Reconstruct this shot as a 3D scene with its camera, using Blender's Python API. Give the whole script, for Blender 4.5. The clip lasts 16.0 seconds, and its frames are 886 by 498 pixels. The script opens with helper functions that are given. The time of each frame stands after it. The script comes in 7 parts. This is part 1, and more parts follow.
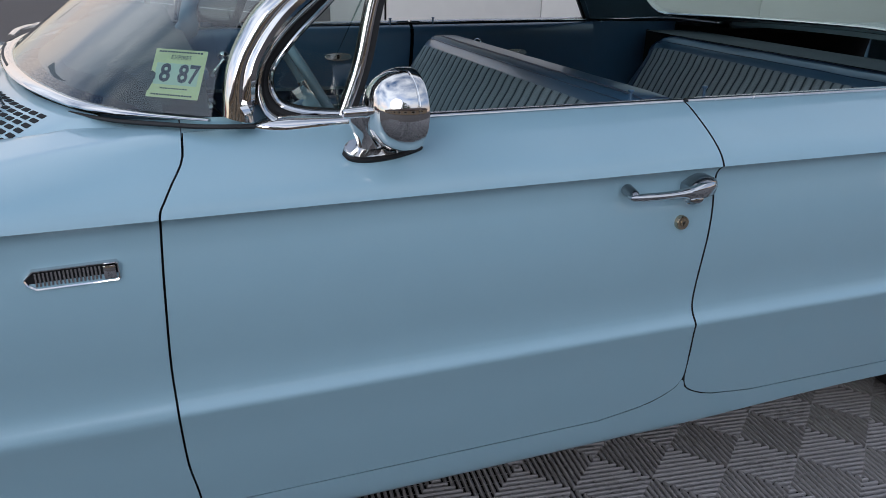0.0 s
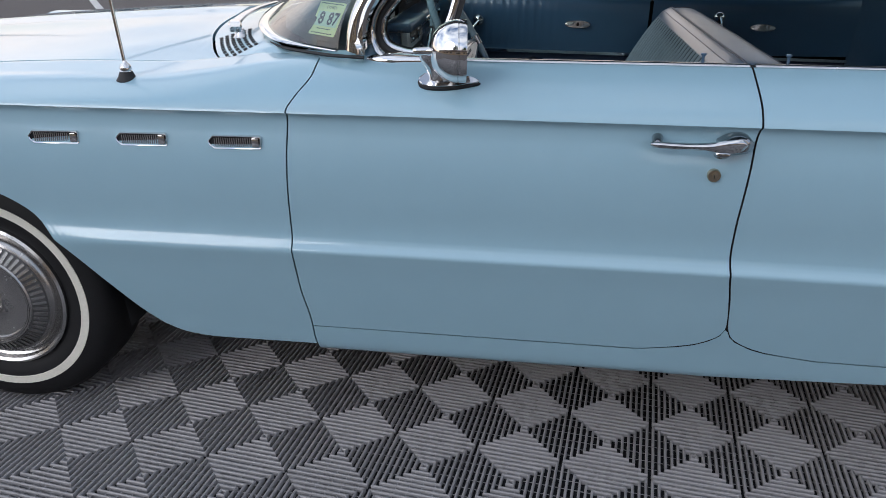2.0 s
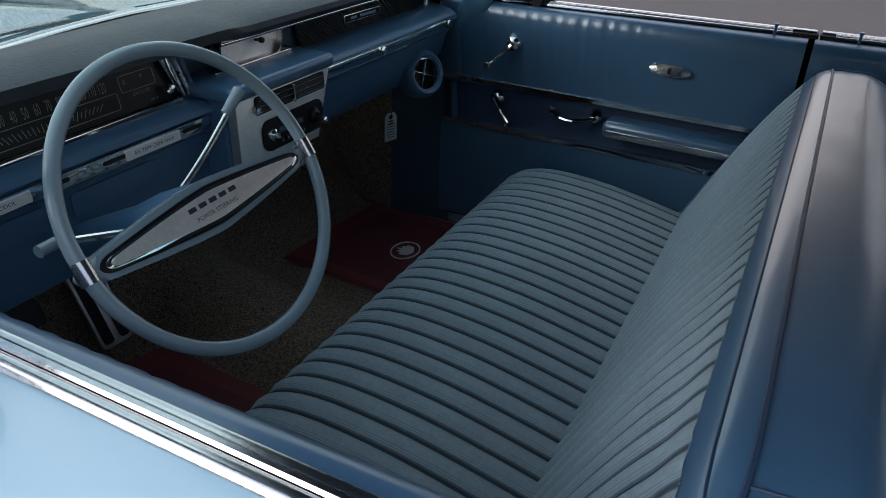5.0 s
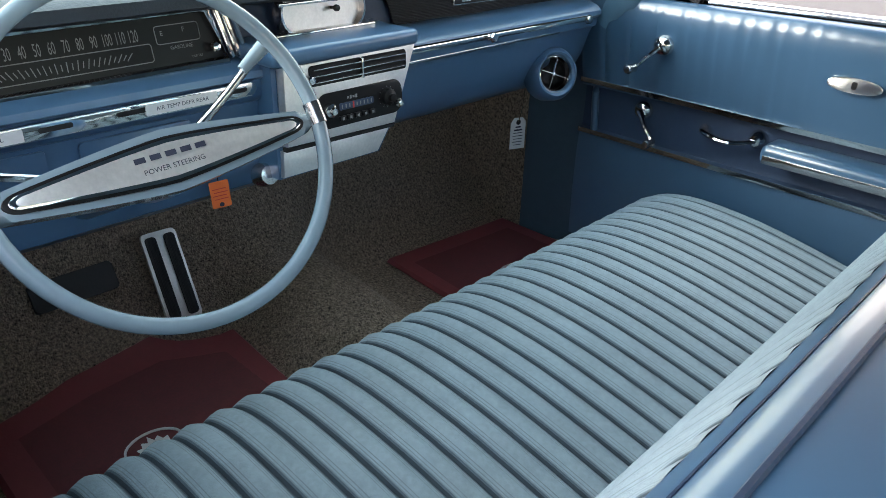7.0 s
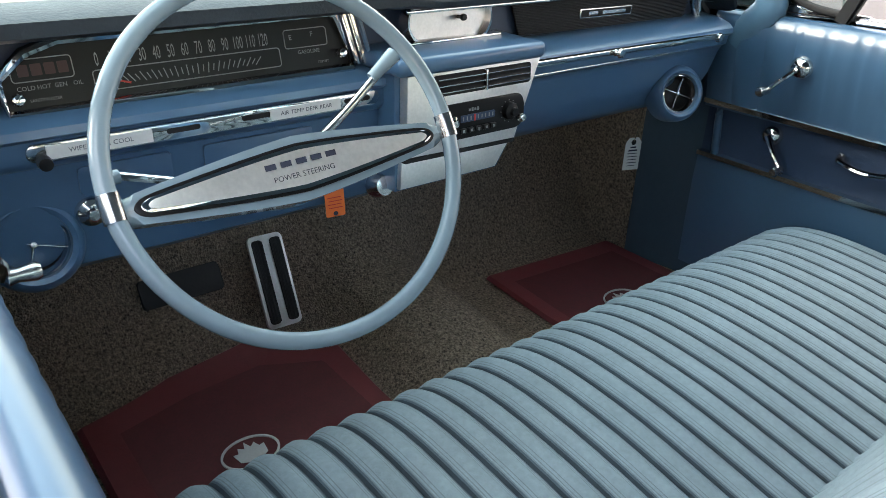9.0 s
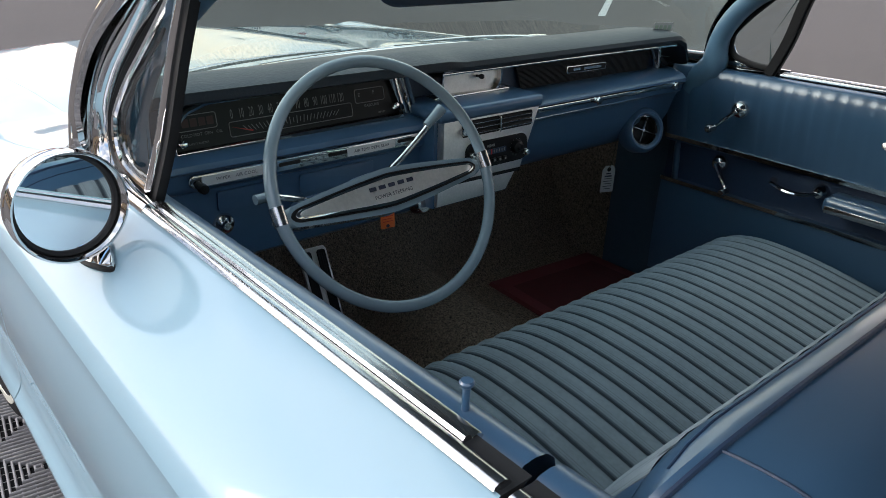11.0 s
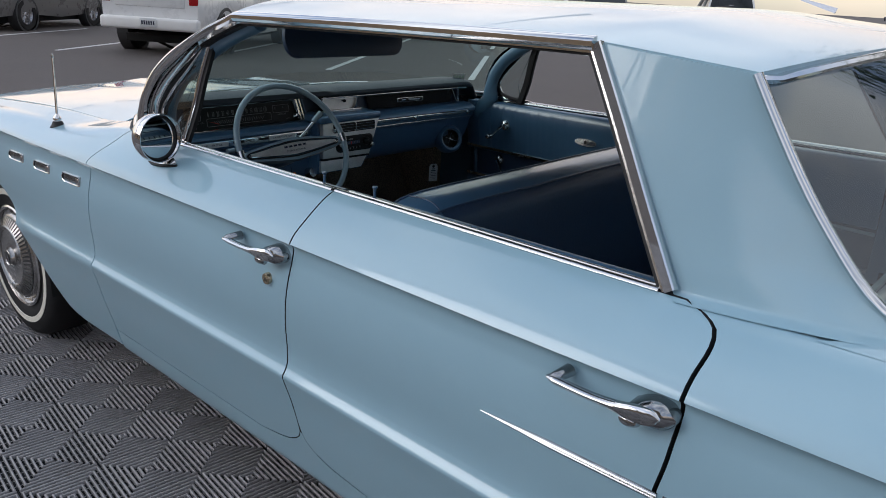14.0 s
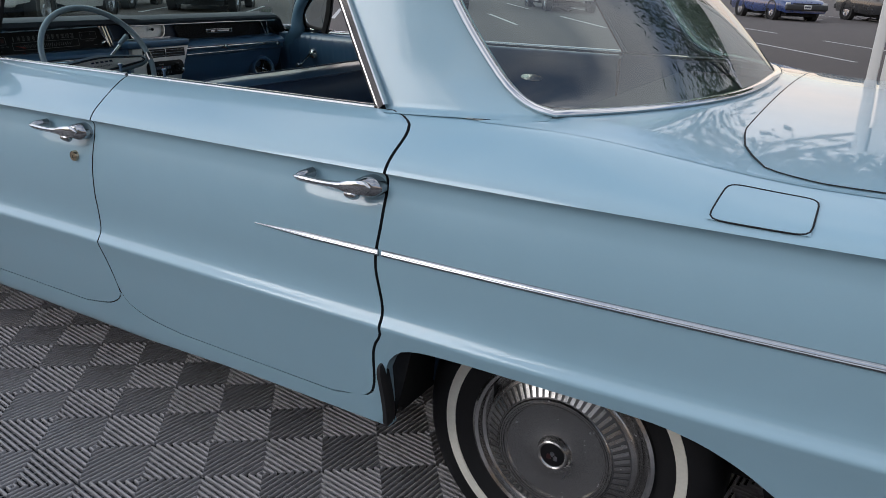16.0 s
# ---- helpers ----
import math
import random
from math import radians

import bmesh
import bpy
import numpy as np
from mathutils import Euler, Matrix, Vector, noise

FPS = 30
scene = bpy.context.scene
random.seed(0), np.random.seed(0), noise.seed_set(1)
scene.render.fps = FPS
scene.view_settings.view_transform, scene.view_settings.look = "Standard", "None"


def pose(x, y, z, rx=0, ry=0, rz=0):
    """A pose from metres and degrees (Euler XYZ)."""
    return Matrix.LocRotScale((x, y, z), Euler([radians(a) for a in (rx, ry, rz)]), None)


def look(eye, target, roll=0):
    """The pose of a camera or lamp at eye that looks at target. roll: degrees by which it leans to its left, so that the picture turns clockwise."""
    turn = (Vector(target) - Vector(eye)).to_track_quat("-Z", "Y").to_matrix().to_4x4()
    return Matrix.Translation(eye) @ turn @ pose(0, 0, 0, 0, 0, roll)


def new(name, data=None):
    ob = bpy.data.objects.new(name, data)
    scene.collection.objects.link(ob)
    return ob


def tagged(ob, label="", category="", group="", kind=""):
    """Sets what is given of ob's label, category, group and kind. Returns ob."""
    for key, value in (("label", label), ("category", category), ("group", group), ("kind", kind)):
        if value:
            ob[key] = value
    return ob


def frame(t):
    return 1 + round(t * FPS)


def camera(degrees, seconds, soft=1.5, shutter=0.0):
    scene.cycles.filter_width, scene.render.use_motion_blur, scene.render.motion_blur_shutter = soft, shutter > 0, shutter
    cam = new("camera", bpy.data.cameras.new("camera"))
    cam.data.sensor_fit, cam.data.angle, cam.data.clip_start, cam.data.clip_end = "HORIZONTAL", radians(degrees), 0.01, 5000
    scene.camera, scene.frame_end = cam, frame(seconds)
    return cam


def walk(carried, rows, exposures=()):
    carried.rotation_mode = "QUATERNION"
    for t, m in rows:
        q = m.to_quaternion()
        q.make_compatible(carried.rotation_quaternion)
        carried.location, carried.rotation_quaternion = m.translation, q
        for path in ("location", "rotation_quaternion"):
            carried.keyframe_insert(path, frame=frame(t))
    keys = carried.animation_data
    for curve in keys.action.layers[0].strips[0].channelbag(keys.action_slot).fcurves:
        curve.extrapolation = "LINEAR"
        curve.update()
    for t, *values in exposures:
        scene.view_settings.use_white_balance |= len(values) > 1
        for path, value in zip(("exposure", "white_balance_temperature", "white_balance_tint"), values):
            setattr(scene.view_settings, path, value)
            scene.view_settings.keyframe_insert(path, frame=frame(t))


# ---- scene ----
cam = camera(61.3, 16.0, soft=0.3)
PATH = [
    (0, (-0.989, -1.08, 1.273), (-0.299, 0.646, 0.535), 2.0),
    (0.5, (-0.763, -1.22, 1.274), (-0.325, 0.584, 0.529), 2.2),
    (1, (-0.663, -1.444, 1.273), (-0.458, 0.396, 0.516), 1.8),
    (1.5, (-0.577, -1.581, 1.286), (-0.604, 0.257, 0.499), 1.2),
    (2, (-0.439, -1.545, 1.294), (-0.674, 0.268, 0.485), 0.7),
    (2.5, (-0.334, -1.418, 1.29), (-0.714, 0.355, 0.446), 0.6),
    (3, (-0.245, -1.152, 1.325), (-0.71, 0.588, 0.456), 0.5),
    (3.5, (-0.153, -0.909, 1.378), (-0.683, 0.805, 0.495), 0.7),
    (4, (-0.038, -0.671, 1.401), (-0.631, 1.007, 0.487), 1.6),
    (4.5, (0.007, -0.4, 1.393), (-0.66, 1.231, 0.447), 2.1),
    (4.7, (0.004, -0.278, 1.395), (-0.697, 1.329, 0.434), 2.3),
    (6.8, (0.13, 0.155, 1.261), (-1.073, 1.458, 0.336), 1.7),
    (7, (0.125, 0.169, 1.255), (-1.107, 1.451, 0.339), 1.7),
    (7.5, (0.109, 0.187, 1.241), (-1.186, 1.42, 0.347), 1.6),
    (8, (0.086, 0.183, 1.242), (-1.253, 1.373, 0.353), 1.7),
    (8.5, (0.062, 0.17, 1.244), (-1.304, 1.329, 0.353), 1.9),
    (9, (0.045, 0.163, 1.24), (-1.339, 1.297, 0.346), 2.2),
    (9.2, (0.04, 0.16, 1.239), (-1.349, 1.288, 0.345), 2.3),
    (11.3, (0.347, -0.223, 1.384), (-1.004, 1.012, 0.578), 2.6),
    (11.5, (0.424, -0.266, 1.399), (-0.919, 0.985, 0.606), 2.8),
    (12, (0.613, -0.391, 1.422), (-0.708, 0.903, 0.662), 3.3),
    (12.5, (0.745, -0.56, 1.445), (-0.55, 0.779, 0.717), 3.5),
    (13, (0.865, -0.715, 1.444), (-0.399, 0.667, 0.742), 3.7),
    (13.5, (1.051, -0.835, 1.438), (-0.189, 0.581, 0.763), 4.0),
    (14, (1.249, -0.956, 1.458), (0.03, 0.488, 0.802), 3.5),
    (14.5, (1.372, -1.079, 1.439), (0.186, 0.395, 0.79), 2.8),
    (15, (1.472, -1.184, 1.403), (0.336, 0.323, 0.744), 2.3),
    (15.5, (1.58, -1.2, 1.342), (0.524, 0.361, 0.672), 2.4),
    (16, (1.706, -1.185, 1.299), (0.787, 0.449, 0.604), 2.3),
]
EXPOSURES = [(0, 0.33, 5780, 10), (1.2, 0.58, 5950, 10), (2.5, 0.64, 5950, 10), (4, 0.50, 5780, 10), (4.7, 0.74, 5850, 10), (5.6, 1.61, 6050, 10),
             (6.8, 2.93, 6350, 10), (9.2, 3.08, 6720, 10), (9.8, 2.41, 6480, 10), (10.5, 1.61, 6420, 10),
             (11.3, 1.30, 6350, 10), (12.5, 0.90, 6230, 10), (13.5, 0.51, 6020, 10), (14.5, 0.48, 6060, 10), (16, 0.52, 6090, 10)]
walk(cam, [(t, look(eye, target, roll)) for t, eye, target, roll in PATH], EXPOSURES)

# ---- sky and light ----
world = bpy.data.worlds.new("sky")
scene.world = world
world.use_nodes = True
SUN_EL, SUN_AZ = radians(24), radians(215)


def make_sky():
    nt = world.node_tree
    nt.nodes.clear()
    out = nt.nodes.new("ShaderNodeOutputWorld")
    bg = nt.nodes.new("ShaderNodeBackground")
    bg.inputs["Strength"].default_value = 0.13
    sky = nt.nodes.new("ShaderNodeTexSky")
    sky.sky_type, sky.sun_disc = "NISHITA", False
    sky.sun_elevation, sky.sun_rotation = SUN_EL, SUN_AZ
    sky.air_density, sky.dust_density, sky.ozone_density = 1.0, 0.8, 2.5
    co = nt.nodes.new("ShaderNodeTexCoord")
    mp = nt.nodes.new("ShaderNodeMapping")
    mp.inputs["Scale"].default_value = (1.0, 1.0, 2.6)
    no = nt.nodes.new("ShaderNodeTexNoise")
    no.inputs["Scale"].default_value = 1.7
    no.inputs["Detail"].default_value = 6
    no.inputs["Roughness"].default_value = 0.48
    ramp = nt.nodes.new("ShaderNodeValToRGB")
    ramp.color_ramp.elements[0].position, ramp.color_ramp.elements[1].position = 0.33, 0.60
    mix = nt.nodes.new("ShaderNodeMix")
    mix.data_type = "RGBA"
    cloud = nt.nodes.new("ShaderNodeRGB")
    cloud.outputs[0].default_value = (6.3, 6.3, 6.4, 1)
    nt.links.new(co.outputs["Generated"], mp.inputs["Vector"])
    nt.links.new(mp.outputs["Vector"], no.inputs["Vector"])
    nt.links.new(no.outputs["Fac"], ramp.inputs["Fac"])
    nt.links.new(ramp.outputs["Color"], mix.inputs["Factor"])
    nt.links.new(sky.outputs["Color"], mix.inputs["A"])
    # clouds glow warmer towards the horizon
    sep = nt.nodes.new("ShaderNodeSeparateXYZ")
    low = nt.nodes.new("ShaderNodeMapRange")
    low.inputs["From Min"].default_value, low.inputs["From Max"].default_value = 0.05, 0.42
    warm = nt.nodes.new("ShaderNodeMix")
    warm.data_type = "RGBA"
    warm.inputs["A"].default_value = (6.5, 4.9, 3.7, 1)
    nt.links.new(co.outputs["Generated"], sep.inputs["Vector"])
    nt.links.new(sep.outputs["Z"], low.inputs["Value"])
    nt.links.new(low.outputs["Result"], warm.inputs["Factor"])
    nt.links.new(cloud.outputs[0], warm.inputs["B"])
    # and the sunset side of the sky is the brighter one
    side = nt.nodes.new("ShaderNodeMapRange")
    side.inputs["From Min"].default_value, side.inputs["From Max"].default_value = -1.0, 1.0
    side.inputs["To Min"].default_value, side.inputs["To Max"].default_value = 1.35, 0.64
    dim = nt.nodes.new("ShaderNodeVectorMath")
    dim.operation = "SCALE"
    nt.links.new(sep.outputs["X"], side.inputs["Value"])
    nt.links.new(warm.outputs["Result"], dim.inputs[0])
    nt.links.new(side.outputs["Result"], dim.inputs["Scale"])
    nt.links.new(dim.outputs["Vector"], mix.inputs["B"])
    nt.links.new(mix.outputs["Result"], bg.inputs["Color"])
    nt.links.new(bg.outputs["Background"], out.inputs["Surface"])


make_sky()
sun_dir = Vector((math.sin(SUN_AZ) * math.cos(SUN_EL), math.cos(SUN_AZ) * math.cos(SUN_EL), math.sin(SUN_EL)))
sun = new("sun", bpy.data.lights.new("sun", "SUN"))
sun.data.energy, sun.data.angle, sun.data.color = 0.5, radians(30), (1.0, 0.93, 0.86)
sun.matrix_world = look(sun_dir * 50, (0, 0, 0))


# ---- materials ----
def material(name, base, rough=0.5, metal=0.0, coat=0.0, vary=0.08, scale=6.0, bump=0.0, bump_scale=60.0, rough_vary=0.08, spec=0.5, random=0.0, grain=40.0):
    """A surface with its colour varied at two scales, uneven gloss and a fine relief."""
    m = bpy.data.materials.new(name)
    m.use_nodes = True
    nt = m.node_tree
    p = nt.nodes["Principled BSDF"]
    p.inputs["Metallic"].default_value = metal
    p.inputs["Coat Weight"].default_value = coat
    p.inputs["Coat Roughness"].default_value = 0.035
    p.inputs["Specular IOR Level"].default_value = spec
    co = nt.nodes.new("ShaderNodeTexCoord")
    big = nt.nodes.new("ShaderNodeTexNoise")
    big.inputs["Scale"].default_value, big.inputs["Detail"].default_value = scale, 3
    fine = nt.nodes.new("ShaderNodeTexNoise")
    fine.inputs["Scale"].default_value, fine.inputs["Detail"].default_value = scale * grain / 6, 2
    add = nt.nodes.new("ShaderNodeMath")
    add.operation = "ADD"
    nt.links.new(co.outputs["Object"], big.inputs["Vector"])
    nt.links.new(co.outputs["Object"], fine.inputs["Vector"])
    nt.links.new(big.outputs["Fac"], add.inputs[0])
    nt.links.new(fine.outputs["Fac"], add.inputs[1])
    last = add.outputs[0]
    if random:
        info = nt.nodes.new("ShaderNodeObjectInfo")
        mul = nt.nodes.new("ShaderNodeMath")
        mul.operation = "MULTIPLY_ADD"
        mul.inputs[1].default_value = random
        nt.links.new(info.outputs["Random"], mul.inputs[0])
        nt.links.new(last, mul.inputs[2])
        last = mul.outputs[0]
    mr = nt.nodes.new("ShaderNodeMapRange")
    mr.inputs["From Min"].default_value, mr.inputs["From Max"].default_value = 0.6, 1.4 + random
    mr.inputs["To Min"].default_value, mr.inputs["To Max"].default_value = 1 - vary, 1 + vary
    nt.links.new(last, mr.inputs["Value"])
    hsv = nt.nodes.new("ShaderNodeHueSaturation")
    hsv.inputs["Color"].default_value = (*base, 1)
    nt.links.new(mr.outputs["Result"], hsv.inputs["Value"])
    nt.links.new(hsv.outputs["Color"], p.inputs["Base Color"])
    rr = nt.nodes.new("ShaderNodeMapRange")
    rr.inputs["From Min"].default_value, rr.inputs["From Max"].default_value = 0.6, 1.4
    rr.inputs["To Min"].default_value, rr.inputs["To Max"].default_value = max(0.01, rough * (1 - rough_vary)), min(1, rough * (1 + rough_vary))
    nt.links.new(add.outputs[0], rr.inputs["Value"])
    nt.links.new(rr.outputs["Result"], p.inputs["Roughness"])
    if bump:
        bn = nt.nodes.new("ShaderNodeTexNoise")
        bn.inputs["Scale"].default_value, bn.inputs["Detail"].default_value = bump_scale, 3
        nt.links.new(co.outputs["Object"], bn.inputs["Vector"])
        b = nt.nodes.new("ShaderNodeBump")
        b.inputs["Strength"].default_value, b.inputs["Distance"].default_value = bump, 0.01
        nt.links.new(bn.outputs["Fac"], b.inputs["Height"])
        nt.links.new(b.outputs["Normal"], p.inputs["Normal"])
    return m


def glass(name, tint, f0=0.07):
    """Thin tinted pane: sees through, mirrors more at a slant."""
    m = bpy.data.materials.new(name)
    m.use_nodes = True
    nt = m.node_tree
    nt.nodes.remove(nt.nodes["Principled BSDF"])
    tr = nt.nodes.new("ShaderNodeBsdfTransparent")
    tr.inputs["Color"].default_value = (*tint, 1)
    gl = nt.nodes.new("ShaderNodeBsdfGlossy")
    gl.inputs["Roughness"].default_value = 0.01
    lw = nt.nodes.new("ShaderNodeLayerWeight")
    lw.inputs["Blend"].default_value = 0.5
    pw = nt.nodes.new("ShaderNodeMath")
    pw.operation = "POWER"
    pw.inputs[1].default_value = 3.2
    ma = nt.nodes.new("ShaderNodeMath")
    ma.operation = "MULTIPLY_ADD"
    ma.inputs[1].default_value, ma.inputs[2].default_value = 1 - f0, f0
    mx = nt.nodes.new("ShaderNodeMixShader")
    nt.links.new(lw.outputs["Facing"], pw.inputs[0])
    nt.links.new(pw.outputs[0], ma.inputs[0])
    nt.links.new(ma.outputs[0], mx.inputs["Fac"])
    nt.links.new(tr.outputs[0], mx.inputs[1])
    nt.links.new(gl.outputs[0], mx.inputs[2])
    nt.links.new(mx.outputs[0], nt.nodes["Material Output"].inputs["Surface"])
    return m


PAINT = material("blue_paint", (0.30, 0.467, 0.555), 0.36, coat=1.0, vary=0.02, scale=2.0, bump=0.01, bump_scale=260, rough_vary=0.15)
CHROME = material("chrome", (0.70, 0.695, 0.69), 0.055, 1.0, vary=0.04, scale=14, rough_vary=0.5)
DULL_CHROME = material("worn_chrome", (0.62, 0.61, 0.60), 0.2, 1.0, vary=0.1, scale=20, rough_vary=0.3)
# chrome with a darkened colour, standing in for dimmer reflections
DIM_CHROME = material("dim_chrome", (0.40, 0.41, 0.42), 0.16, 1.0, vary=0.12, scale=40, rough_vary=0.3)
TRIM_CHROME = material("trim_chrome", (0.66, 0.65, 0.645), 0.2, 1.0, vary=0.08, scale=20, rough_vary=0.4)
BRUSHED = material("brushed_metal", (0.78, 0.76, 0.74), 0.46, 1.0, vary=0.10, scale=30, bump=0.05, bump_scale=300)
RUBBER = material("black_rubber", (0.009, 0.009, 0.010), 0.6, vary=0.25, scale=12, bump=0.05, bump_scale=150)
TYRE = material("tyre_rubber", (0.009, 0.009, 0.010), 0.62, spec=0.3, vary=0.25, scale=9, bump=0.06, bump_scale=120)
WHITEWALL = material("whitewall", (0.72, 0.69, 0.60), 0.5, vary=0.08, scale=18)
# near black, standing in for the shade deep in seams and slots
GAP = material("gap_shade", (0.010, 0.011, 0.013), 0.9, vary=0.1)
UNDER = material("underbody", (0.008, 0.008, 0.008), 0.85, vary=0.3, scale=5)
# interior blue made lighter, with window light on the pillars painted in
PILLAR_BLUE_LIT = material("pillar_blue_lit", (0.095, 0.185, 0.275), 0.35, coat=0.3, vary=0.05, scale=6)
KICK_BLUE = material("kick_panel_blue", (0.045, 0.080, 0.115), 0.5, vary=0.10, scale=9, bump=0.05, bump_scale=140)
TRIM_BLUE = material("interior_blue_paint", (0.064, 0.132, 0.228), 0.30, coat=0.25, vary=0.05, scale=6, bump=0.01, bump_scale=200)
VINYL = material("blue_vinyl", (0.046, 0.105, 0.185), 0.29, spec=1.0, coat=0.18, vary=0.05, scale=3, grain=30, rough_vary=0.05)
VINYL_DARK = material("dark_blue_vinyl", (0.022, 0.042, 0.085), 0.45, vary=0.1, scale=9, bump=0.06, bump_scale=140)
SHELF = material("shelf_cloth", (0.014, 0.024, 0.030), 0.7, vary=0.12, scale=8, bump=0.03, bump_scale=120)
PAD = material("dash_pad", (0.013, 0.021, 0.030), 0.52, vary=0.10, scale=10, bump=0.12, bump_scale=180)
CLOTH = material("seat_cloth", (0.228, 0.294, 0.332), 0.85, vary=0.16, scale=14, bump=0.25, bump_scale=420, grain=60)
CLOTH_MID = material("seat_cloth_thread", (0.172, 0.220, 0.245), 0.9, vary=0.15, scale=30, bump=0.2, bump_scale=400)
# groove flanks and bottoms darkened: pleat shade put into the cloth colour
CLOTH_SHADE = material("seat_cloth_groove_shade", (0.082, 0.116, 0.142), 0.9, vary=0.15, scale=30, bump=0.2, bump_scale=400)
CLOTH_DARK = material("seat_cloth_groove_dark", (0.032, 0.050, 0.065), 0.9, vary=0.15, scale=30, bump=0.2, bump_scale=400)
CARPET = material("carpet", (0.235, 0.182, 0.136), 0.98, vary=0.98, scale=150, bump=1.0, bump_scale=300, grain=9)
MAT_RED = material("red_mat_rubber", (0.17, 0.034, 0.038), 0.55, vary=0.12, scale=8, bump=0.08, bump_scale=300)
MAT_DARK = material("dark_red_mat_ribs", (0.12, 0.028, 0.032), 0.7, vary=0.2, scale=30)
WHEEL_BLUE = material("steering_blue", (0.20, 0.27, 0.315), 0.22, coat=0.3, vary=0.05, scale=9)
DIAL = material("dial_black", (0.010, 0.010, 0.011), 0.30, vary=0.1, scale=20, spec=0.22)
PRINT = material("dial_print", (0.23, 0.235, 0.23), 0.6, vary=0.04)
INK = material("dark_ink", (0.02, 0.025, 0.05), 0.7, vary=0.05)
RED = material("needle_red", (0.5, 0.03, 0.02), 0.5, vary=0.05)
ORANGE = material("orange_card", (0.75, 0.16, 0.035), 0.7, vary=0.06, scale=30)
PAPER = material("paper_card", (0.62, 0.63, 0.62), 0.8, vary=0.06, scale=30)
STICKER = material("sticker_yellow", (0.60, 0.62, 0.33), 0.6, vary=0.10, scale=40)
STICKER_PALE = material("sticker_green", (0.45, 0.55, 0.45), 0.6, vary=0.06, scale=40)
BRASS = material("lock_brass", (0.50, 0.42, 0.30), 0.25, 1.0, vary=0.1, scale=60)
MIRROR = material("mirror_glass", (0.85, 0.87, 0.88), 0.01, 1.0, vary=0.0, rough_vary=0)
HUB_DARK = material("hubcap_recess", (0.13, 0.13, 0.13), 0.4, 0.6, vary=0.15, scale=16)
HUB = material("hubcap_metal", (0.42, 0.41, 0.40), 0.26, 1.0, vary=0.08, scale=16, bump=0.03, bump_scale=300)
WS_GLASS = glass("windshield_glass", (0.68, 0.82, 0.78), 0.085)
REAR_GLASS = glass("rear_window_glass", (0.66, 0.80, 0.74), 0.14)
SIDE_GLASS = glass("side_glass", (0.66, 0.74, 0.73), 0.06)
LENS_DARK = material("dark_red_lens", (0.045, 0.012, 0.012), 0.4, vary=0.1)
TILE = material("tile_plastic", (0.275, 0.262, 0.262), 0.28, vary=0.14, scale=4, bump=0.05, bump_scale=220, random=0.25)
ASPHALT = material("asphalt", (0.088, 0.074, 0.068), 0.85, vary=0.22, scale=0.6, bump=0.5, bump_scale=90, grain=300)
ROADPAINT = material("road_paint", (0.55, 0.54, 0.52), 0.7, vary=0.14, scale=6)
WHITE_PANEL = material("white_panel", (0.74, 0.73, 0.70), 0.45, vary=0.03, scale=1.2)
HEADLINER = material("headliner", (0.09, 0.145, 0.185), 0.8, vary=0.06, scale=12)

YC = 0.985


# ---- mesh helpers ----
def mesh_object(name, bm, mat, smooth=True):
    me = bpy.data.meshes.new(name)
    bmesh.ops.recalc_face_normals(bm, faces=bm.faces)
    bm.to_mesh(me)
    bm.free()
    if smooth:
        me.polygons.foreach_set("use_smooth", [True] * len(me.polygons))
        me.set_sharp_from_angle(angle=radians(38))
    for x in (mat if isinstance(mat, (list, tuple)) else [mat]):
        me.materials.append(x)
    return new(name, me)


def part(name, bm, mat, parent=None, label="", smooth=True):
    ob = mesh_object(name, bm, mat, smooth)
    if parent is not None:
        ob.parent = parent
    if label:
        ob["label"] = label
    return ob


def flip(bm):
    """The same part on the car's other side."""
    b2 = bm.copy()
    for v in b2.verts:
        v.co.y = 2 * YC - v.co.y
    bmesh.ops.reverse_faces(b2, faces=b2.faces)
    return b2


def empty(name, parent=None):
    e = new(name)
    e.empty_display_size = 0.1
    if parent is not None:
        e.parent = parent
    return e


def grid(bm, rows, closed=False, mi=0):
    """A sheet through rows of points."""
    vs = [[bm.verts.new(p) for p in r] for r in rows]
    n = len(vs[0])
    for a, b in zip(vs, vs[1:]):
        for j in range(n if closed else n - 1):
            k = (j + 1) % n
            try:
                bm.faces.new((a[j], a[k], b[k], b[j])).material_index = mi
            except ValueError:
                pass
    return vs


def thick(bm, rows, depth, rim=0):
    """A sheet through rows of points, with a rim turned in by the vector depth; rim: the rim's material slot."""
    vs = grid(bm, rows)
    loop = vs[0] + [r[-1] for r in vs[1:]] + vs[-1][-2::-1] + [r[0] for r in vs[-2:0:-1]]
    back = [bm.verts.new(v.co + Vector(depth)) for v in loop]
    n = len(loop)
    for i in range(n):
        bm.faces.new((loop[i], loop[(i + 1) % n], back[(i + 1) % n], back[i])).material_index = rim
    return vs


def box(bm, c, s, bevel=0.0, rot=None, seg=2, mi=0):
    m = Matrix.Translation(c) @ (rot.to_4x4() if rot is not None else Matrix()) @ Matrix.Diagonal((*s, 1))
    r = bmesh.ops.create_cube(bm, size=1, matrix=m)
    fs = {f for v in r["verts"] for f in v.link_faces}
    if bevel:
        es = list({e for v in r["verts"] for e in v.link_edges})
        out = bmesh.ops.bevel(bm, geom=es, offset=bevel, segments=seg, affect="EDGES", profile=0.5)
        fs = set(out["faces"]) | {f for f in fs if f.is_valid}
    for f in fs:
        f.material_index = mi
    return bm


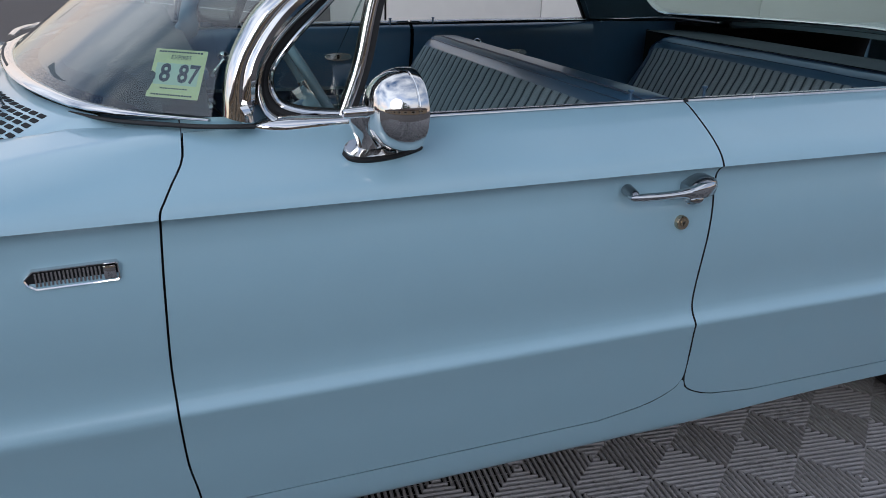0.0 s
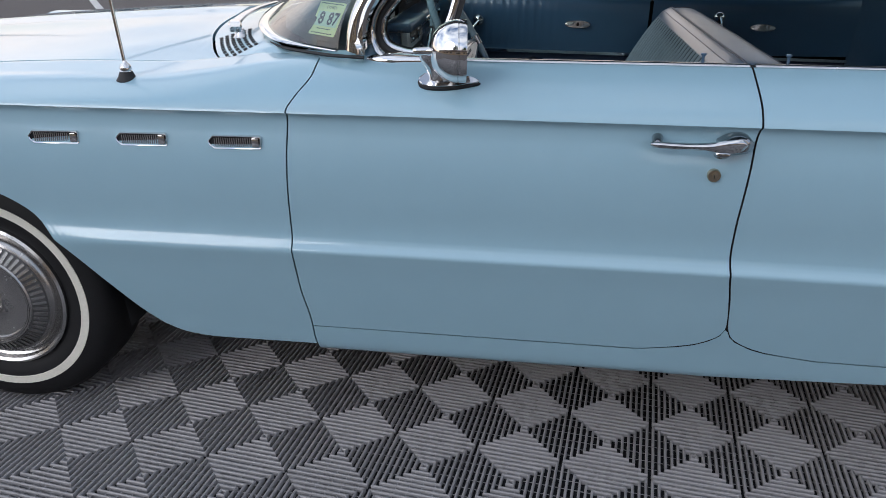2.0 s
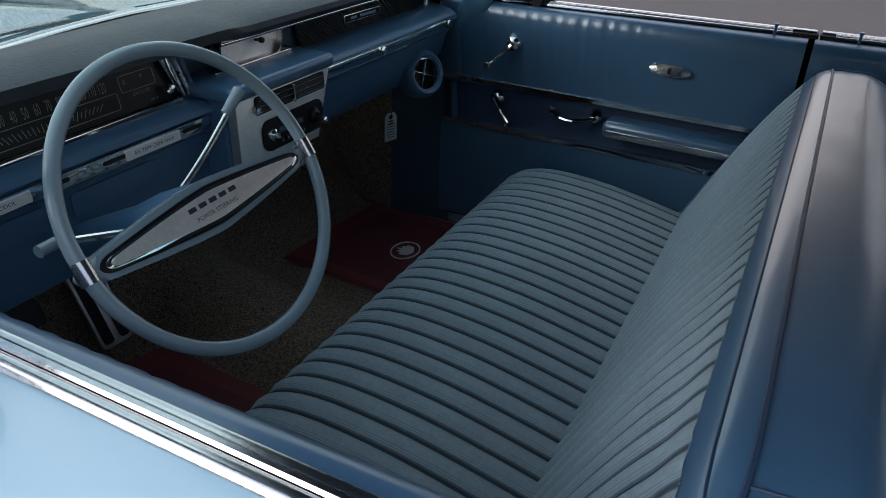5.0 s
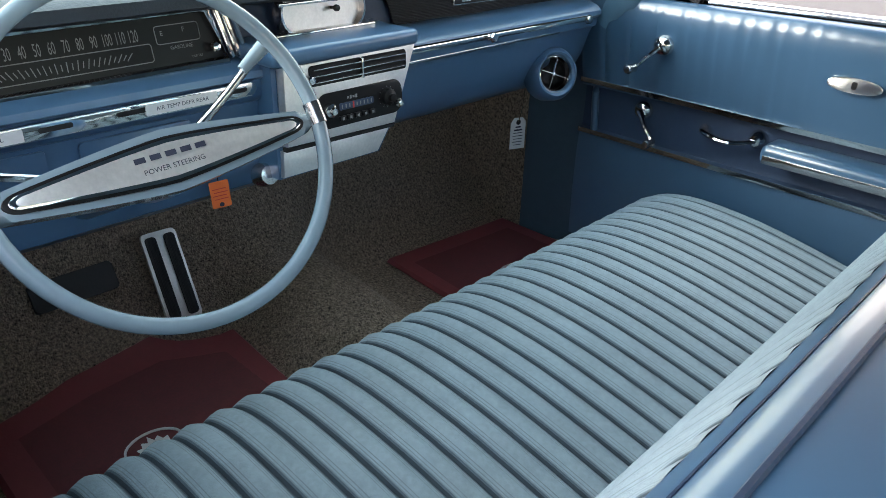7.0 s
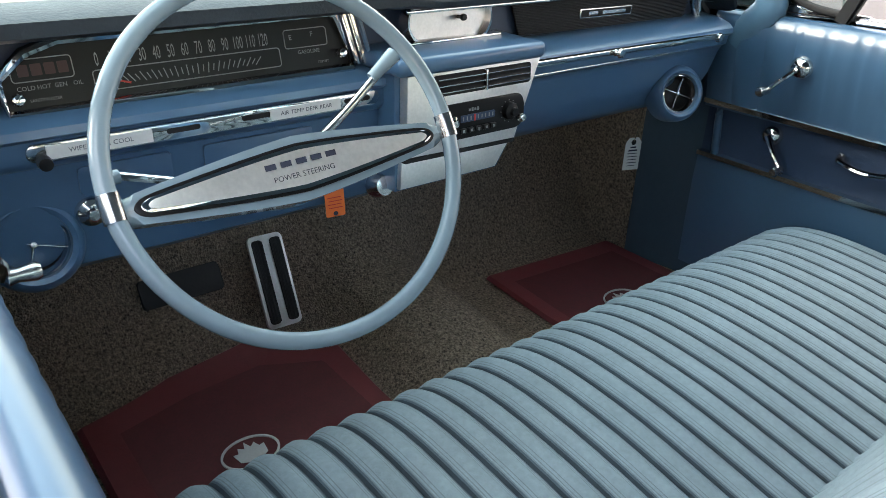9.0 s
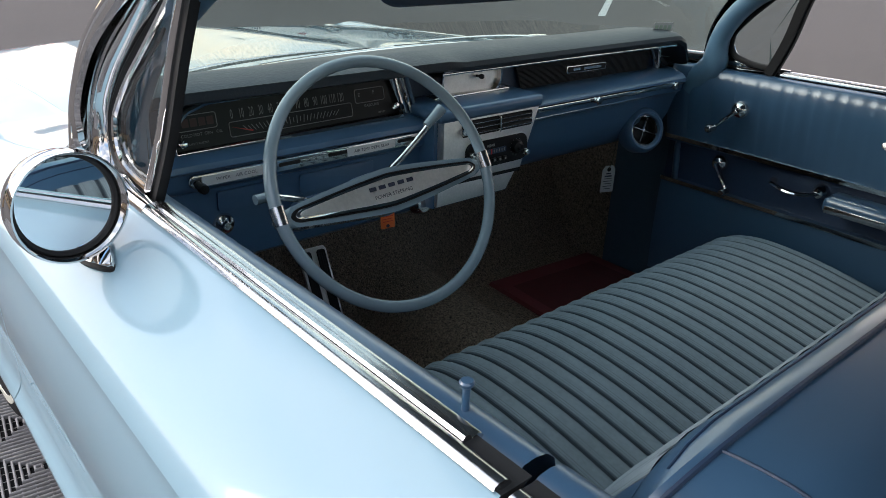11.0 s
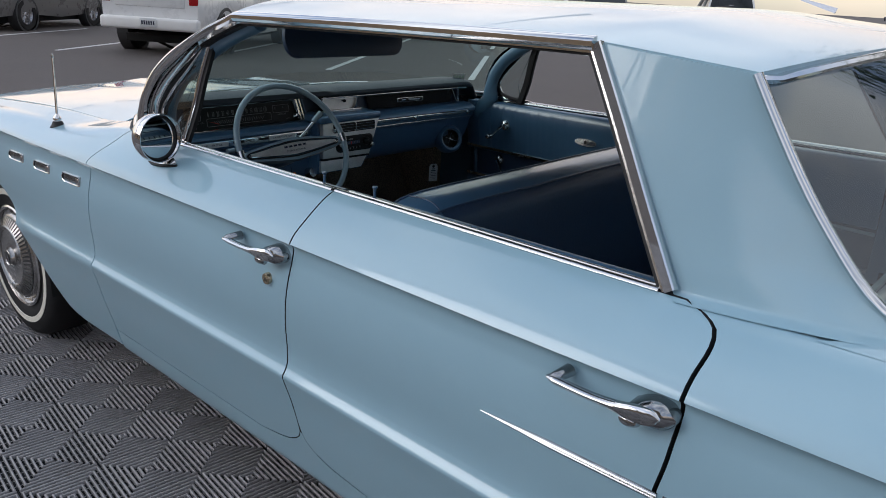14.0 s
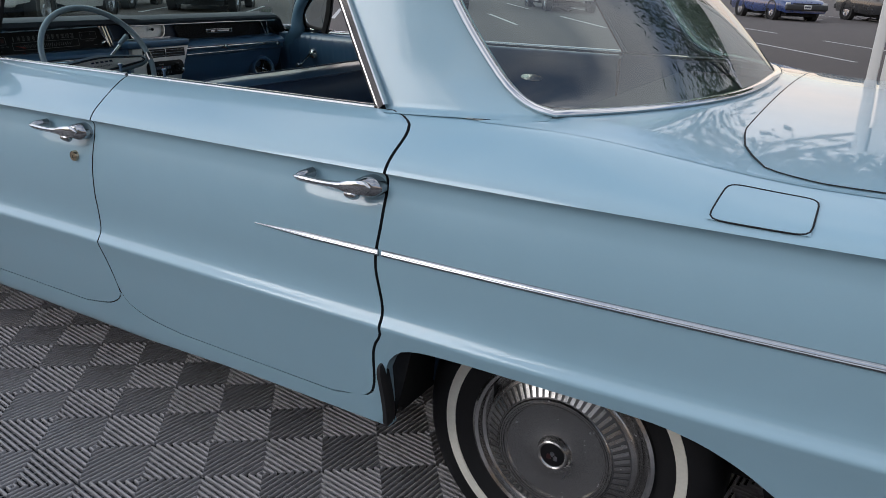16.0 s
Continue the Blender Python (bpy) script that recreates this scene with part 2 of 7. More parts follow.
def spline(pts, n):
    """n points along a smooth line through pts."""
    p = [Vector(q) for q in pts]
    p = [p[0] * 2 - p[1]] + p + [p[-1] * 2 - p[-2]]
    out = []
    k = len(p) - 3
    for i in range(n):
        u = i / (n - 1) * k
        j = min(int(u), k - 1)
        t = u - j
        a, b, c, d = p[j:j + 4]
        out.append(0.5 * (2 * b + (c - a) * t + (2 * a - 5 * b + 4 * c - d) * t * t + (3 * b - a - 3 * c + d) * t ** 3))
    return out


def sweep(bm, path, section, closed=False, up=(0, 0, 1), scale=None, mi=0):
    """A closed section (side, up) carried along a path."""
    P = [Vector(p) for p in path]
    n = len(P)
    rows = []
    for i, p in enumerate(P):
        a = P[(i - 1) % n] if closed or i else P[0]
        b = P[(i + 1) % n] if closed or i < n - 1 else P[-1]
        t = (b - a).normalized()
        s = t.cross(Vector(up))
        if s.length < 1e-4:
            s = t.cross(Vector((0, 1, 0.01)))
        s.normalize()
        u = s.cross(t).normalized()
        k = scale[i] if scale else 1
        rows.append([p + s * (x * k) + u * (y * k) for x, y in section])
    if closed:
        rows.append(rows[0])
    vs = []
    vs = grid(bm, rows, closed=True, mi=mi)
    if closed:
        bmesh.ops.remove_doubles(bm, verts=vs[0] + vs[-1], dist=1e-6)
    else:
        for r in (vs[0], vs[-1]):
            try:
                bm.faces.new(r).material_index = mi
            except ValueError:
                pass
    return bm


def ring(r, n=10):
    return [(r * math.cos(2 * math.pi * i / n), r * math.sin(2 * math.pi * i / n)) for i in range(n)]


def oval(a, b, n=12):
    return [(a * math.cos(2 * math.pi * i / n), b * math.sin(2 * math.pi * i / n)) for i in range(n)]


def tube(bm, path, r, n=10, closed=False, up=(0, 0, 1), scale=None):
    return sweep(bm, path, ring(r, n), closed, up, scale)


def lathe(bm, profile, m=None, n=32, mi=0):
    """A profile of (radius, height) turned about local z, set at m."""
    m = m or Matrix()
    rows = [[m @ Vector((r * math.cos(2 * math.pi * i / n), r * math.sin(2 * math.pi * i / n), h)) for i in range(n)] for r, h in profile]
    vs = grid(bm, rows, closed=True, mi=mi)
    bmesh.ops.remove_doubles(bm, verts=bm.verts, dist=1e-6)
    return bm


def slab(bm, outline, m, depth, bevel=0.0, mi=0):
    """A flat outline (x, y) raised by depth along local z, set at m."""
    lo = [bm.verts.new(m @ Vector((x, y, 0))) for x, y in outline]
    hi = [bm.verts.new(m @ Vector((x, y, depth))) for x, y in outline]
    n = len(lo)
    fs = [bm.faces.new(hi), bm.faces.new(lo[::-1])]
    fs += [bm.faces.new((lo[i], lo[(i + 1) % n], hi[(i + 1) % n], hi[i])) for i in range(n)]
    for f in fs:
        f.material_index = mi
    if bevel:
        es = list({e for e in fs[0].edges})
        bmesh.ops.bevel(bm, geom=es, offset=bevel, segments=2, affect="EDGES", profile=0.5)
    return bm


def rounded(w, h, r, n=5):
    """Outline of a rectangle with round corners, centred."""
    out = []
    for cx, cy, a0 in ((w / 2 - r, h / 2 - r, 0), (-w / 2 + r, h / 2 - r, 90), (-w / 2 + r, -h / 2 + r, 180), (w / 2 - r, -h / 2 + r, 270)):
        for i in range(n + 1):
            a = radians(a0 + 90 * i / n)
            out.append((cx + r * math.cos(a), cy + r * math.sin(a)))
    return out


def frame_m(origin, xdir, ydir):
    """A local frame: x along xdir, y near ydir, z out of the face."""
    x = Vector(xdir).normalized()
    z = x.cross(Vector(ydir)).normalized()
    y = z.cross(x)
    m = Matrix((x, y, z)).transposed().to_4x4()
    m.translation = Vector(origin)
    return m


def letters(text, m, size, mat, parent, align="CENTER", stretch=1.0, name="lettering", bold=0.0):
    """Printed words as a flat mesh on the face m."""
    cu = bpy.data.curves.new("words", "FONT")
    cu.body, cu.size, cu.align_x, cu.align_y, cu.resolution_u, cu.offset = text, size, align, "CENTER", 2, bold
    tmp = bpy.data.objects.new("words", cu)
    scene.collection.objects.link(tmp)
    me = bpy.data.meshes.new_from_object(tmp.evaluated_get(bpy.context.evaluated_depsgraph_get()))
    bpy.data.objects.remove(tmp)
    bpy.data.curves.remove(cu)
    me.name = name
    me.transform(m @ Matrix.Diagonal((stretch, 1, 1, 1)))
    me.materials.clear()
    me.materials.append(mat)
    ob = new(name, me)
    ob.parent = parent
    return ob


def curve_at(table, x):
    return float(np.interp(x, [a for a, b in table], [b for a, b in table]))


def smooth_at(table, x):
    """Smooth line through a table of pairs in rising order."""
    xs = [a for a, b in table]
    ys = [b for a, b in table]
    if x <= xs[0]:
        return ys[0]
    if x >= xs[-1]:
        return ys[-1]
    i = max(j for j in range(len(xs)) if xs[j] <= x)
    i = min(i, len(xs) - 2)

    def slope(j):
        if j == 0 or j == len(xs) - 1:
            k = min(j, len(xs) - 2)
            return (ys[k + 1] - ys[k]) / (xs[k + 1] - xs[k])
        a = (ys[j] - ys[j - 1]) / (xs[j] - xs[j - 1])
        b = (ys[j + 1] - ys[j]) / (xs[j + 1] - xs[j])
        return 0 if a * b <= 0 else 2 * a * b / (a + b)
    h = xs[i + 1] - xs[i]
    t = (x - xs[i]) / h
    return (ys[i] * (1 + 2 * t) * (1 - t) ** 2 + slope(i) * h * t * (1 - t) ** 2 + ys[i + 1] * t * t * (3 - 2 * t) + slope(i + 1) * h * t * t * (t - 1))


def step(a, b, x):
    t = min(1, max(0, (x - a) / (b - a)))
    return t * t * (3 - 2 * t)

# ---- ground ----
def make_ground():
    bm = bmesh.new()
    n = 24
    pts = sorted({s * 1.32 ** k for k in range(n) for s in (-1, 1)} | {0})
    grid(bm, [[(x, y, -0.0165) for y in pts] for x in pts])
    tagged(part("ground", bm, ASPHALT, smooth=False), "worn dark grey-brown asphalt of a parking lot", "asphalt", kind="structure")


make_ground()
STALL_D, STALL_N = Vector((-0.575, 0.818, 0)), Vector((0.818, 0.575, 0))


def stall_line(n_off, d0, d1, width=0.11):
    bm = bmesh.new()
    a, b = STALL_N * n_off + STALL_D * d0, STALL_N * n_off + STALL_D * d1
    w = STALL_N * (width / 2)
    k = 14
    rows = []
    for i in range(k + 1):
        p = a.lerp(b, i / k)
        rows.append([p - w + Vector((0, 0, -0.012)), p + w + Vector((0, 0, -0.012))])
    grid(bm, rows)
    tagged(part("stall_line", bm, ROADPAINT, smooth=False), "worn white painted parking stall line on asphalt", "road marking", "parking stall lines", "structure")


for k in range(-5, 9):
    if k not in (4, 5, 6):
        stall_line(-8.05 + 2.55 * k, 11.8, 17.2)
    stall_line(-8.05 + 2.55 * k, 19.6, 25.0)
for k in range(0, 12):
    stall_line(2.0 + 2.55 * k, 30.0, 35.5)


# ---- the sedan's outer shape ----
def rake(x):
    return 0.016 * x


def droop(x):
    return 0.055 * max(0.0, -1.55 - x) ** 1.4


def bow(x):
    if x < -1:
        return 0.013 + 0.05 * ((-1 - x) / 1.75) ** 2
    if x > 1.2:
        return -0.0256 + 0.05 * ((x - 1.2) / 1.45) ** 2
    return -0.013 * x - 0.010 * step(-0.2, 0.9, x)


SIDE = [(0.27, 0.085), (0.285, 0.062), (0.30, 0.054), (0.35, 0.042), (0.40, 0.030), (0.46, 0.016), (0.53, 0.001), (0.565, -0.0080), (0.582, -0.0125), (0.5885, -0.0138),
        (0.5925, -0.0132), (0.597, -0.0105), (0.605, -0.0045), (0.613, -0.0002), (0.624, 0.0030), (0.642, 0.0042), (0.67, 0.0028), (0.72, -0.0015), (0.77, -0.0030), (0.81, -0.0005), (0.845, 0.005), (0.875, 0.0115), (0.897, 0.0135), (0.908, 0.0095), (0.9135, 0.0030)]
DOOR_UP = [(0.0, 0.0, 0.0), (0.06, 0.003, 0.006), (0.2, 0.014, 0.021), (0.4, 0.040, 0.043), (0.6, 0.068, 0.063), (0.8, 0.096, 0.081), (0.92, 0.116, 0.092), (1.0, 0.130, 0.0975)]
FEND_UP = [(0.0, 0.0, 0.0), (0.06, 0.003, 0.006), (0.2, 0.015, 0.016), (0.4, 0.042, 0.030), (0.6, 0.068, 0.042), (0.8, 0.094, 0.0505), (0.92, 0.113, 0.0535), (1.0, 0.128, 0.055)]


def side_y(z):
    return smooth_at(SIDE, z)


def upper(q, x):
    """Height above the crease and depth in, at q from crease (0) to top edge (1)."""
    w = step(-1.42, -0.92, x)
    f = [(smooth_at([(a, c[i]) for a, *c in DOOR_UP], q), smooth_at([(a, c[i]) for a, *c in FEND_UP], q)) for i in (0, 1)]
    return tuple(b + (a - b) * w for a, b in f)


CREASE = 0.915
HANDLES = [(-0.126, 0.876), (0.805, 0.878)]


def skin(x, z, q=None):
    """A point of the near side: below the crease by height z, above it by q."""
    if q is None:
        y = side_y(z)
        for hx, hz in HANDLES:
            d = ((x - hx) / 0.10) ** 6 + ((z - hz) / 0.030) ** 4
            y += 0.006 * math.exp(-d)
        return Vector((x, bow(x) + y, z + rake(x)))
    dy, dz = upper(q, x)
    dz -= q * (0.040 * step(1.18, 1.70, x) + droop(x))
    return Vector((x, bow(x) + dy, CREASE + dz + rake(x)))


FRONT_SEAM = [(0.27, -0.967), (0.33, -0.975), (0.38, -0.977), (0.484, -0.992), (0.59, -0.998), (0.672, -1.001), (0.806, -0.998), (0.915, -0.993)]
FRONT_SEAM_UP = [(0, -0.994), (0.10, -0.992), (0.225, -0.984), (0.413, -0.970), (0.55, -0.959), (0.675, -0.952), (0.90, -0.949), (1.0, -0.948)]
B_SEAM = [(0.36, -0.194), (0.378, -0.087), (0.388, -0.049), (0.402, -0.020), (0.42, 0.004), (0.446, 0.014), (0.52, 0.005), (0.587, -0.007), (0.65, -0.011), (0.70, -0.011), (0.77, -0.007), (0.835, -0.002), (0.88, 0.001), (0.915, 0.006)]
B_SEAM_UP = [(0, 0.006), (0.3, 0.006), (0.6, 0.003), (0.85, 0.0), (1.0, -0.001)]
B_SEAM_R = [(0.36, 0.256), (0.376, 0.116), (0.386, 0.079), (0.404, 0.042), (0.42, 0.025), (0.446, 0.015), (0.52, 0.005), (0.587, -0.007), (0.65, -0.011), (0.70, -0.011), (0.77, -0.007), (0.835, -0.002), (0.88, 0.001), (0.915, 0.006)]
C_SEAM = [(0.365, 0.746), (0.378, 0.828), (0.39, 0.856), (0.41, 0.872), (0.444, 0.881), (0.516, 0.889), (0.545, 0.899), (0.575, 0.916), (0.61, 0.914), (0.725, 0.897), (0.82, 0.91), (0.915, 0.915)]
C_SEAM_UP = [(0, 0.915), (0.3, 0.916), (0.55, 0.919), (0.75, 0.914), (0.88, 0.894), (1.0, 0.850)]
GAP_F, GAP_B, GAP_C = 0.0018, 0.0021, 0.0036


def heights(lo, n_low=10):
    """Heights from the lower edge to the crease, close together where the shape turns."""
    zs = [z for z in np.concatenate([np.linspace(0.53, 0.575, 6), np.linspace(0.58, 0.63, 22), np.linspace(0.64, 0.69, 5), np.linspace(0.70, 0.85, 10), np.linspace(0.86, 0.9135, 12)]) if z > lo + 0.01]
    return [lo + (0.52 - lo) * i / n_low for i in range(n_low)] + list(zs) if lo < 0.5 else zs


QS = [0, 0.03, 0.06, 0.1, 0.15, 0.2, 0.3, 0.4, 0.5, 0.6, 0.7, 0.8, 0.86, 0.92, 0.96, 1.0]


def door_rows(left, left_up, right, right_up, lo, gl, gr, n=64):
    rows = []
    for z in heights(lo, 22):
        a, b = smooth_at(left, z) + gl, smooth_at(right, z) - gr
        rows.append([skin(a + (b - a) * i / n, z) for i in range(n + 1)])
    for q in QS:
        a, b = smooth_at(left_up, q) + gl, smooth_at(right_up, q) - gr
        rows.append([skin(a + (b - a) * i / n, 0, q) for i in range(n + 1)])
    return rows


sedan = empty("sedan")
tagged(sedan, "pale blue vintage four-door sedan with chrome trim standing on ribbed tiles", "car")


def both(name, bm, mat, parent=None, label=""):
    b2 = flip(bm)
    return part(name, bm, mat, parent or sedan, label), part(name, b2, mat, parent or sedan, label)


def make_doors():
    bm = bmesh.new()
    # door rims coloured near black: the seams' shade put into the rim colour
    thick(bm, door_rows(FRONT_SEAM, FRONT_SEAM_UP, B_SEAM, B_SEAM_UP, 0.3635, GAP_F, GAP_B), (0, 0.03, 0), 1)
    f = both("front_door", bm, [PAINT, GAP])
    bm = bmesh.new()
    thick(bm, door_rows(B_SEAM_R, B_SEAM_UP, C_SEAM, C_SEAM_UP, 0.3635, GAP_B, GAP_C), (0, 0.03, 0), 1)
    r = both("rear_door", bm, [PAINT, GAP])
    return f, r


front_doors, rear_doors = make_doors()


def wheel_arch(x, table):
    return smooth_at(table, x)


F_ARCH = [(-2.53, 0.36), (-2.45, 0.4), (-2.32, 0.52), (-2.18, 0.64), (-2.04, 0.7), (-1.9, 0.722), (-1.8, 0.712), (-1.749, 0.698), (-1.67, 0.655), (-1.622, 0.603), (-1.502, 0.462), (-1.418, 0.369), (-1.368, 0.331), (-1.316, 0.311), (-1.238, 0.302), (-0.9, 0.302)]
R_ARCH = [(0.9, 0.315), (0.910, 0.32), (0.9135, 0.475), (0.925, 0.522), (0.955, 0.547), (1.011, 0.557), (1.147, 0.561), (1.25, 0.561), (1.378, 0.560), (1.48, 0.556), (1.55, 0.544), (1.627, 0.514), (1.70, 0.468), (1.75, 0.432), (1.81, 0.38), (1.87, 0.35), (2.65, 0.35)]


def make_fender():
    xs = [-2.75 + 1.76 * (i / 100) for i in range(101)]
    rows = []
    zf = list(np.linspace(0.735, 0.85, 9)) + list(np.linspace(0.86, 0.9135, 12))
    nl = 44
    for k in range(nl):
        r = []
        for x in xs:
            lo = max(0.30, wheel_arch(x, F_ARCH)) if x > -2.53 else 0.36
            z = lo + (0.73 - lo) * k / nl
            u = (x + 2.75) / 1.76
            r.append(skin(x + u ** 10 * (smooth_at(FRONT_SEAM, z) - GAP_F + 0.99), z))
        rows.append(r)
    for z in zf:
        rows.append([skin(x + ((x + 2.75) / 1.76) ** 10 * (smooth_at(FRONT_SEAM, z) - GAP_F + 0.99), z) for x in xs])
    for q in QS:
        rows.append([skin(x + ((x + 2.75) / 1.76) ** 10 * (smooth_at(FRONT_SEAM_UP, q) - GAP_F + 0.99), 0, q) for x in xs])
    top = rows[-1]
    for k in range(1, 9):
        t = k / 8
        r = []
        for p in top:
            yin = fender_inner(p.x)
            zin = fender_inner_z(p.x)
            y = p.y + (max(yin, p.y + 0.002) - p.y) * t
            r.append(Vector((p.x, y, p.z + (zin - p.z) * t)))
        rows.append(r)
    bm = bmesh.new()
    thick(bm, rows, (0, 0.03, -0.004))
    return both("front_fender", bm, PAINT)


WS_BASE = [(0.13, -0.898), (0.15, -0.930), (0.177, -0.982), (0.21, -1.032), (0.27, -1.088), (0.35, -1.138), (0.42, -1.172), (0.53, -1.208), (0.68, -1.243), (0.85, -1.268), (YC, -1.278)]
HOOD_EDGE = [(0.24, -1.225), (0.28, -1.250), (0.32, -1.275), (0.42, -1.322), (0.52, -1.362), (0.7, -1.405), (0.87, -1.425), (YC, -1.430)]


def fender_inner(x):
    if x > -1.225:
        return float(np.interp(-x, [0.898, 0.93, 0.982, 1.032, 1.08, 1.15, 1.225], [0.155, 0.170, 0.196, 0.226, 0.246, 0.226, 0.240]))
    return 0.240 - 0.02 * (-1.225 - x)


def fender_inner_z(x):
    z = CREASE + rake(x) + 0.068 - droop(x)
    return z + 0.040 * step(-1.38, -0.94, x)


fenders = make_fender()


def make_hood():
    rows = []
    n = 60
    for j in range(41):
        t = j / 40
        r = []
        for i in range(n + 1):
            y = 0.244 + (2 * YC - 0.488) * i / n
            d = abs(y - YC)
            xe = smooth_at(HOOD_EDGE, min(YC, max(0.24, YC - d))) - 0.004
            x0 = -2.72 + 0.10 * (d / 0.7) ** 2
            x = x0 + (xe - x0) * t
            k = min(1, d / 0.741)
            z = CREASE + rake(x) + 0.068 + 0.034 * (1 - k ** 2.2) + 0.012 * math.exp(-((d - 0.0) / 0.09) ** 2)
            z += 0.010 * step(-1.9, -1.3, x) * (1 - k ** 2) - droop(x)
            z -= 0.05 * step(-2.45, -2.75, x)
            r.append((x, y, z))
        rows.append(r)
    bm = bmesh.new()
    thick(bm, rows, (0, 0, -0.02))
    part("hood", bm, PAINT, sedan)


make_hood()


def make_cowl():
    rows = []
    n = 80
    for j in range(13):
        t = j / 12
        r = []
        for i in range(n + 1):
            y = 0.205 + (2 * YC - 0.41) * i / n
            d = abs(y - YC)
            yy = YC - d
            x0, x1 = smooth_at(HOOD_EDGE, yy) + 0.004, smooth_at(WS_BASE, yy) - 0.006
            x = x0 + (x1 - x0) * t
            k = d / 0.745
            z0 = CREASE + rake(x) + 0.068 + 0.034 * (1 - min(1, k) ** 2.2) - 0.002 + 0.010 * (1 - min(1, k) ** 2)
            drop = 0.008 * step(0.245, 0.220, yy)
            r.append((x, y, z0 + (1.010 + 0.012 * (1 - k * k) - z0) * t - drop))
        rows.append(r)
    bm = bmesh.new()
    thick(bm, rows, (0, 0, -0.02))
    cowl = part("cowl_panel", bm, PAINT, sedan)
    # air slots, in bent rows near both ends
    for sgn in (1, -1):
        for row in range(6):
            for k in range(9):
                y = 0.262 + 0.024 * k + 0.008 * row
                x0, x1 = smooth_at(HOOD_EDGE, y) + 0.004, smooth_at(WS_BASE, y) - 0.006
                x = x0 + (x1 - x0) * (0.13 + 0.115 * row)

                def on_cowl(a, b):
                    a0, a1 = smooth_at(HOOD_EDGE, b) + 0.004, smooth_at(WS_BASE, b) - 0.006
                    q = (YC - b) / 0.745
                    z0 = CREASE + rake(a) + 0.068 + 0.034 * (1 - min(1, q) ** 2.2) - 0.002 + 0.010 * (1 - min(1, q) ** 2)
                    z = z0 + (1.010 + 0.012 * (1 - q * q) - z0) * (a - a0) / (a1 - a0)
                    return Vector((a, b if sgn > 0 else 2 * YC - b, z))
                o = on_cowl(x, y)
                da, db = on_cowl(x + 0.004, y) - o, on_cowl(x, y + 0.004) - o
                u = da * 0.5 - db * 0.85
                nrm = da.cross(db).normalized()
                nrm = nrm if nrm.z > 0 else -nrm
                bm = bmesh.new()
                m = frame_m(o, u, nrm.cross(u))
                if m.col[2].z < 0:
                    m = m @ Matrix.Diagonal((1, 1, -1, 1))
                slab(bm, rounded(0.0215, 0.0098, 0.0022, 2), m, 0.0006)
                part("slot", bm, GAP, cowl)


make_cowl()


def make_quarter():
    xs = [0.876, 0.885, 0.895, 0.904, 0.9115, 0.914, 0.92, 0.93, 0.945, 0.965] + [0.99 + (2.65 - 0.99) * i / 70 for i in range(71)]
    x00 = 0.876

    def shift(x, table, v):
        u = 1 - min(1, (x - x00) / 0.5)
        return x + u ** 2 * (smooth_at(table, v) + GAP_C - x00)
    rows = []
    nl = 18
    swage = list(np.linspace(0.575, 0.63, 22)) + list(np.linspace(0.64, 0.71, 7))
    for k in range(nl + len(swage)):
        r = []
        for x in xs:
            lo = smooth_at(R_ARCH, x)
            z = lo + (0.573 - lo) * k / nl if k < nl else swage[k - nl]
            a = smooth_at(C_SEAM, z) + GAP_C
            low = x if x > 0.9125 else a + (0.9125 - a) * (x - x00) / (0.9125 - x00)
            xx = low + (shift(x, C_SEAM, z) - low) * step(0.47, 0.53, z)
            r.append(skin(xx, z))
        rows.append(r)
    for z in list(np.linspace(0.725, 0.85, 9)) + list(np.linspace(0.86, 0.9135, 12)):
        rows.append([skin(shift(x, C_SEAM, z), z) for x in xs])
    for q in QS:
        rows.append([skin(shift(x, C_SEAM_UP, q), 0, q) for x in xs])
    bm = bmesh.new()
    thick(bm, rows, (0, 0.03, -0.002))
    return both("quarter_panel", bm, PAINT)


quarters = make_quarter()


def belt(x):
    return skin(x, 0, 1.0)


# ---- glass lines and roof ----
GLASS_EDGE = [(-0.885, 0.134, 1.022), (-0.881, 0.138, 1.06), (-0.872, 0.142, 1.097), (-0.853, 0.147, 1.137), (-0.815, 0.152, 1.188), (-0.73, 0.158, 1.248), (-0.59, 0.165, 1.312), (-0.44, 0.172, 1.366)]
A_EDGE = [(-0.848, 0.128, 1.012), (-0.848, 0.132, 1.045), (-0.838, 0.137, 1.097), (-0.808, 0.143, 1.147), (-0.762, 0.149, 1.195), (-0.69, 0.156, 1.243), (-0.565, 0.163, 1.312), (-0.425, 0.172, 1.366)]
REAR_EDGE = [(0.858, 0.199, 1.366), (0.905, 0.195, 1.294), (0.955, 0.189, 1.222), (1.005, 0.184, 1.160), (1.065, 0.178, 1.096), (1.12, 0.172, 1.062), (1.175, 0.172, 1.050)]


def roof_z(x, y):
    k = (y - YC) / 0.815
    edge = curve_at([(-0.8, 1.352), (-0.45, 1.363), (0.05, 1.377), (0.6, 1.387), (0.86, 1.366), (1.1, 1.335)], x)
    return edge + 0.066 * (1 - abs(k) ** 2.6) + 0.004


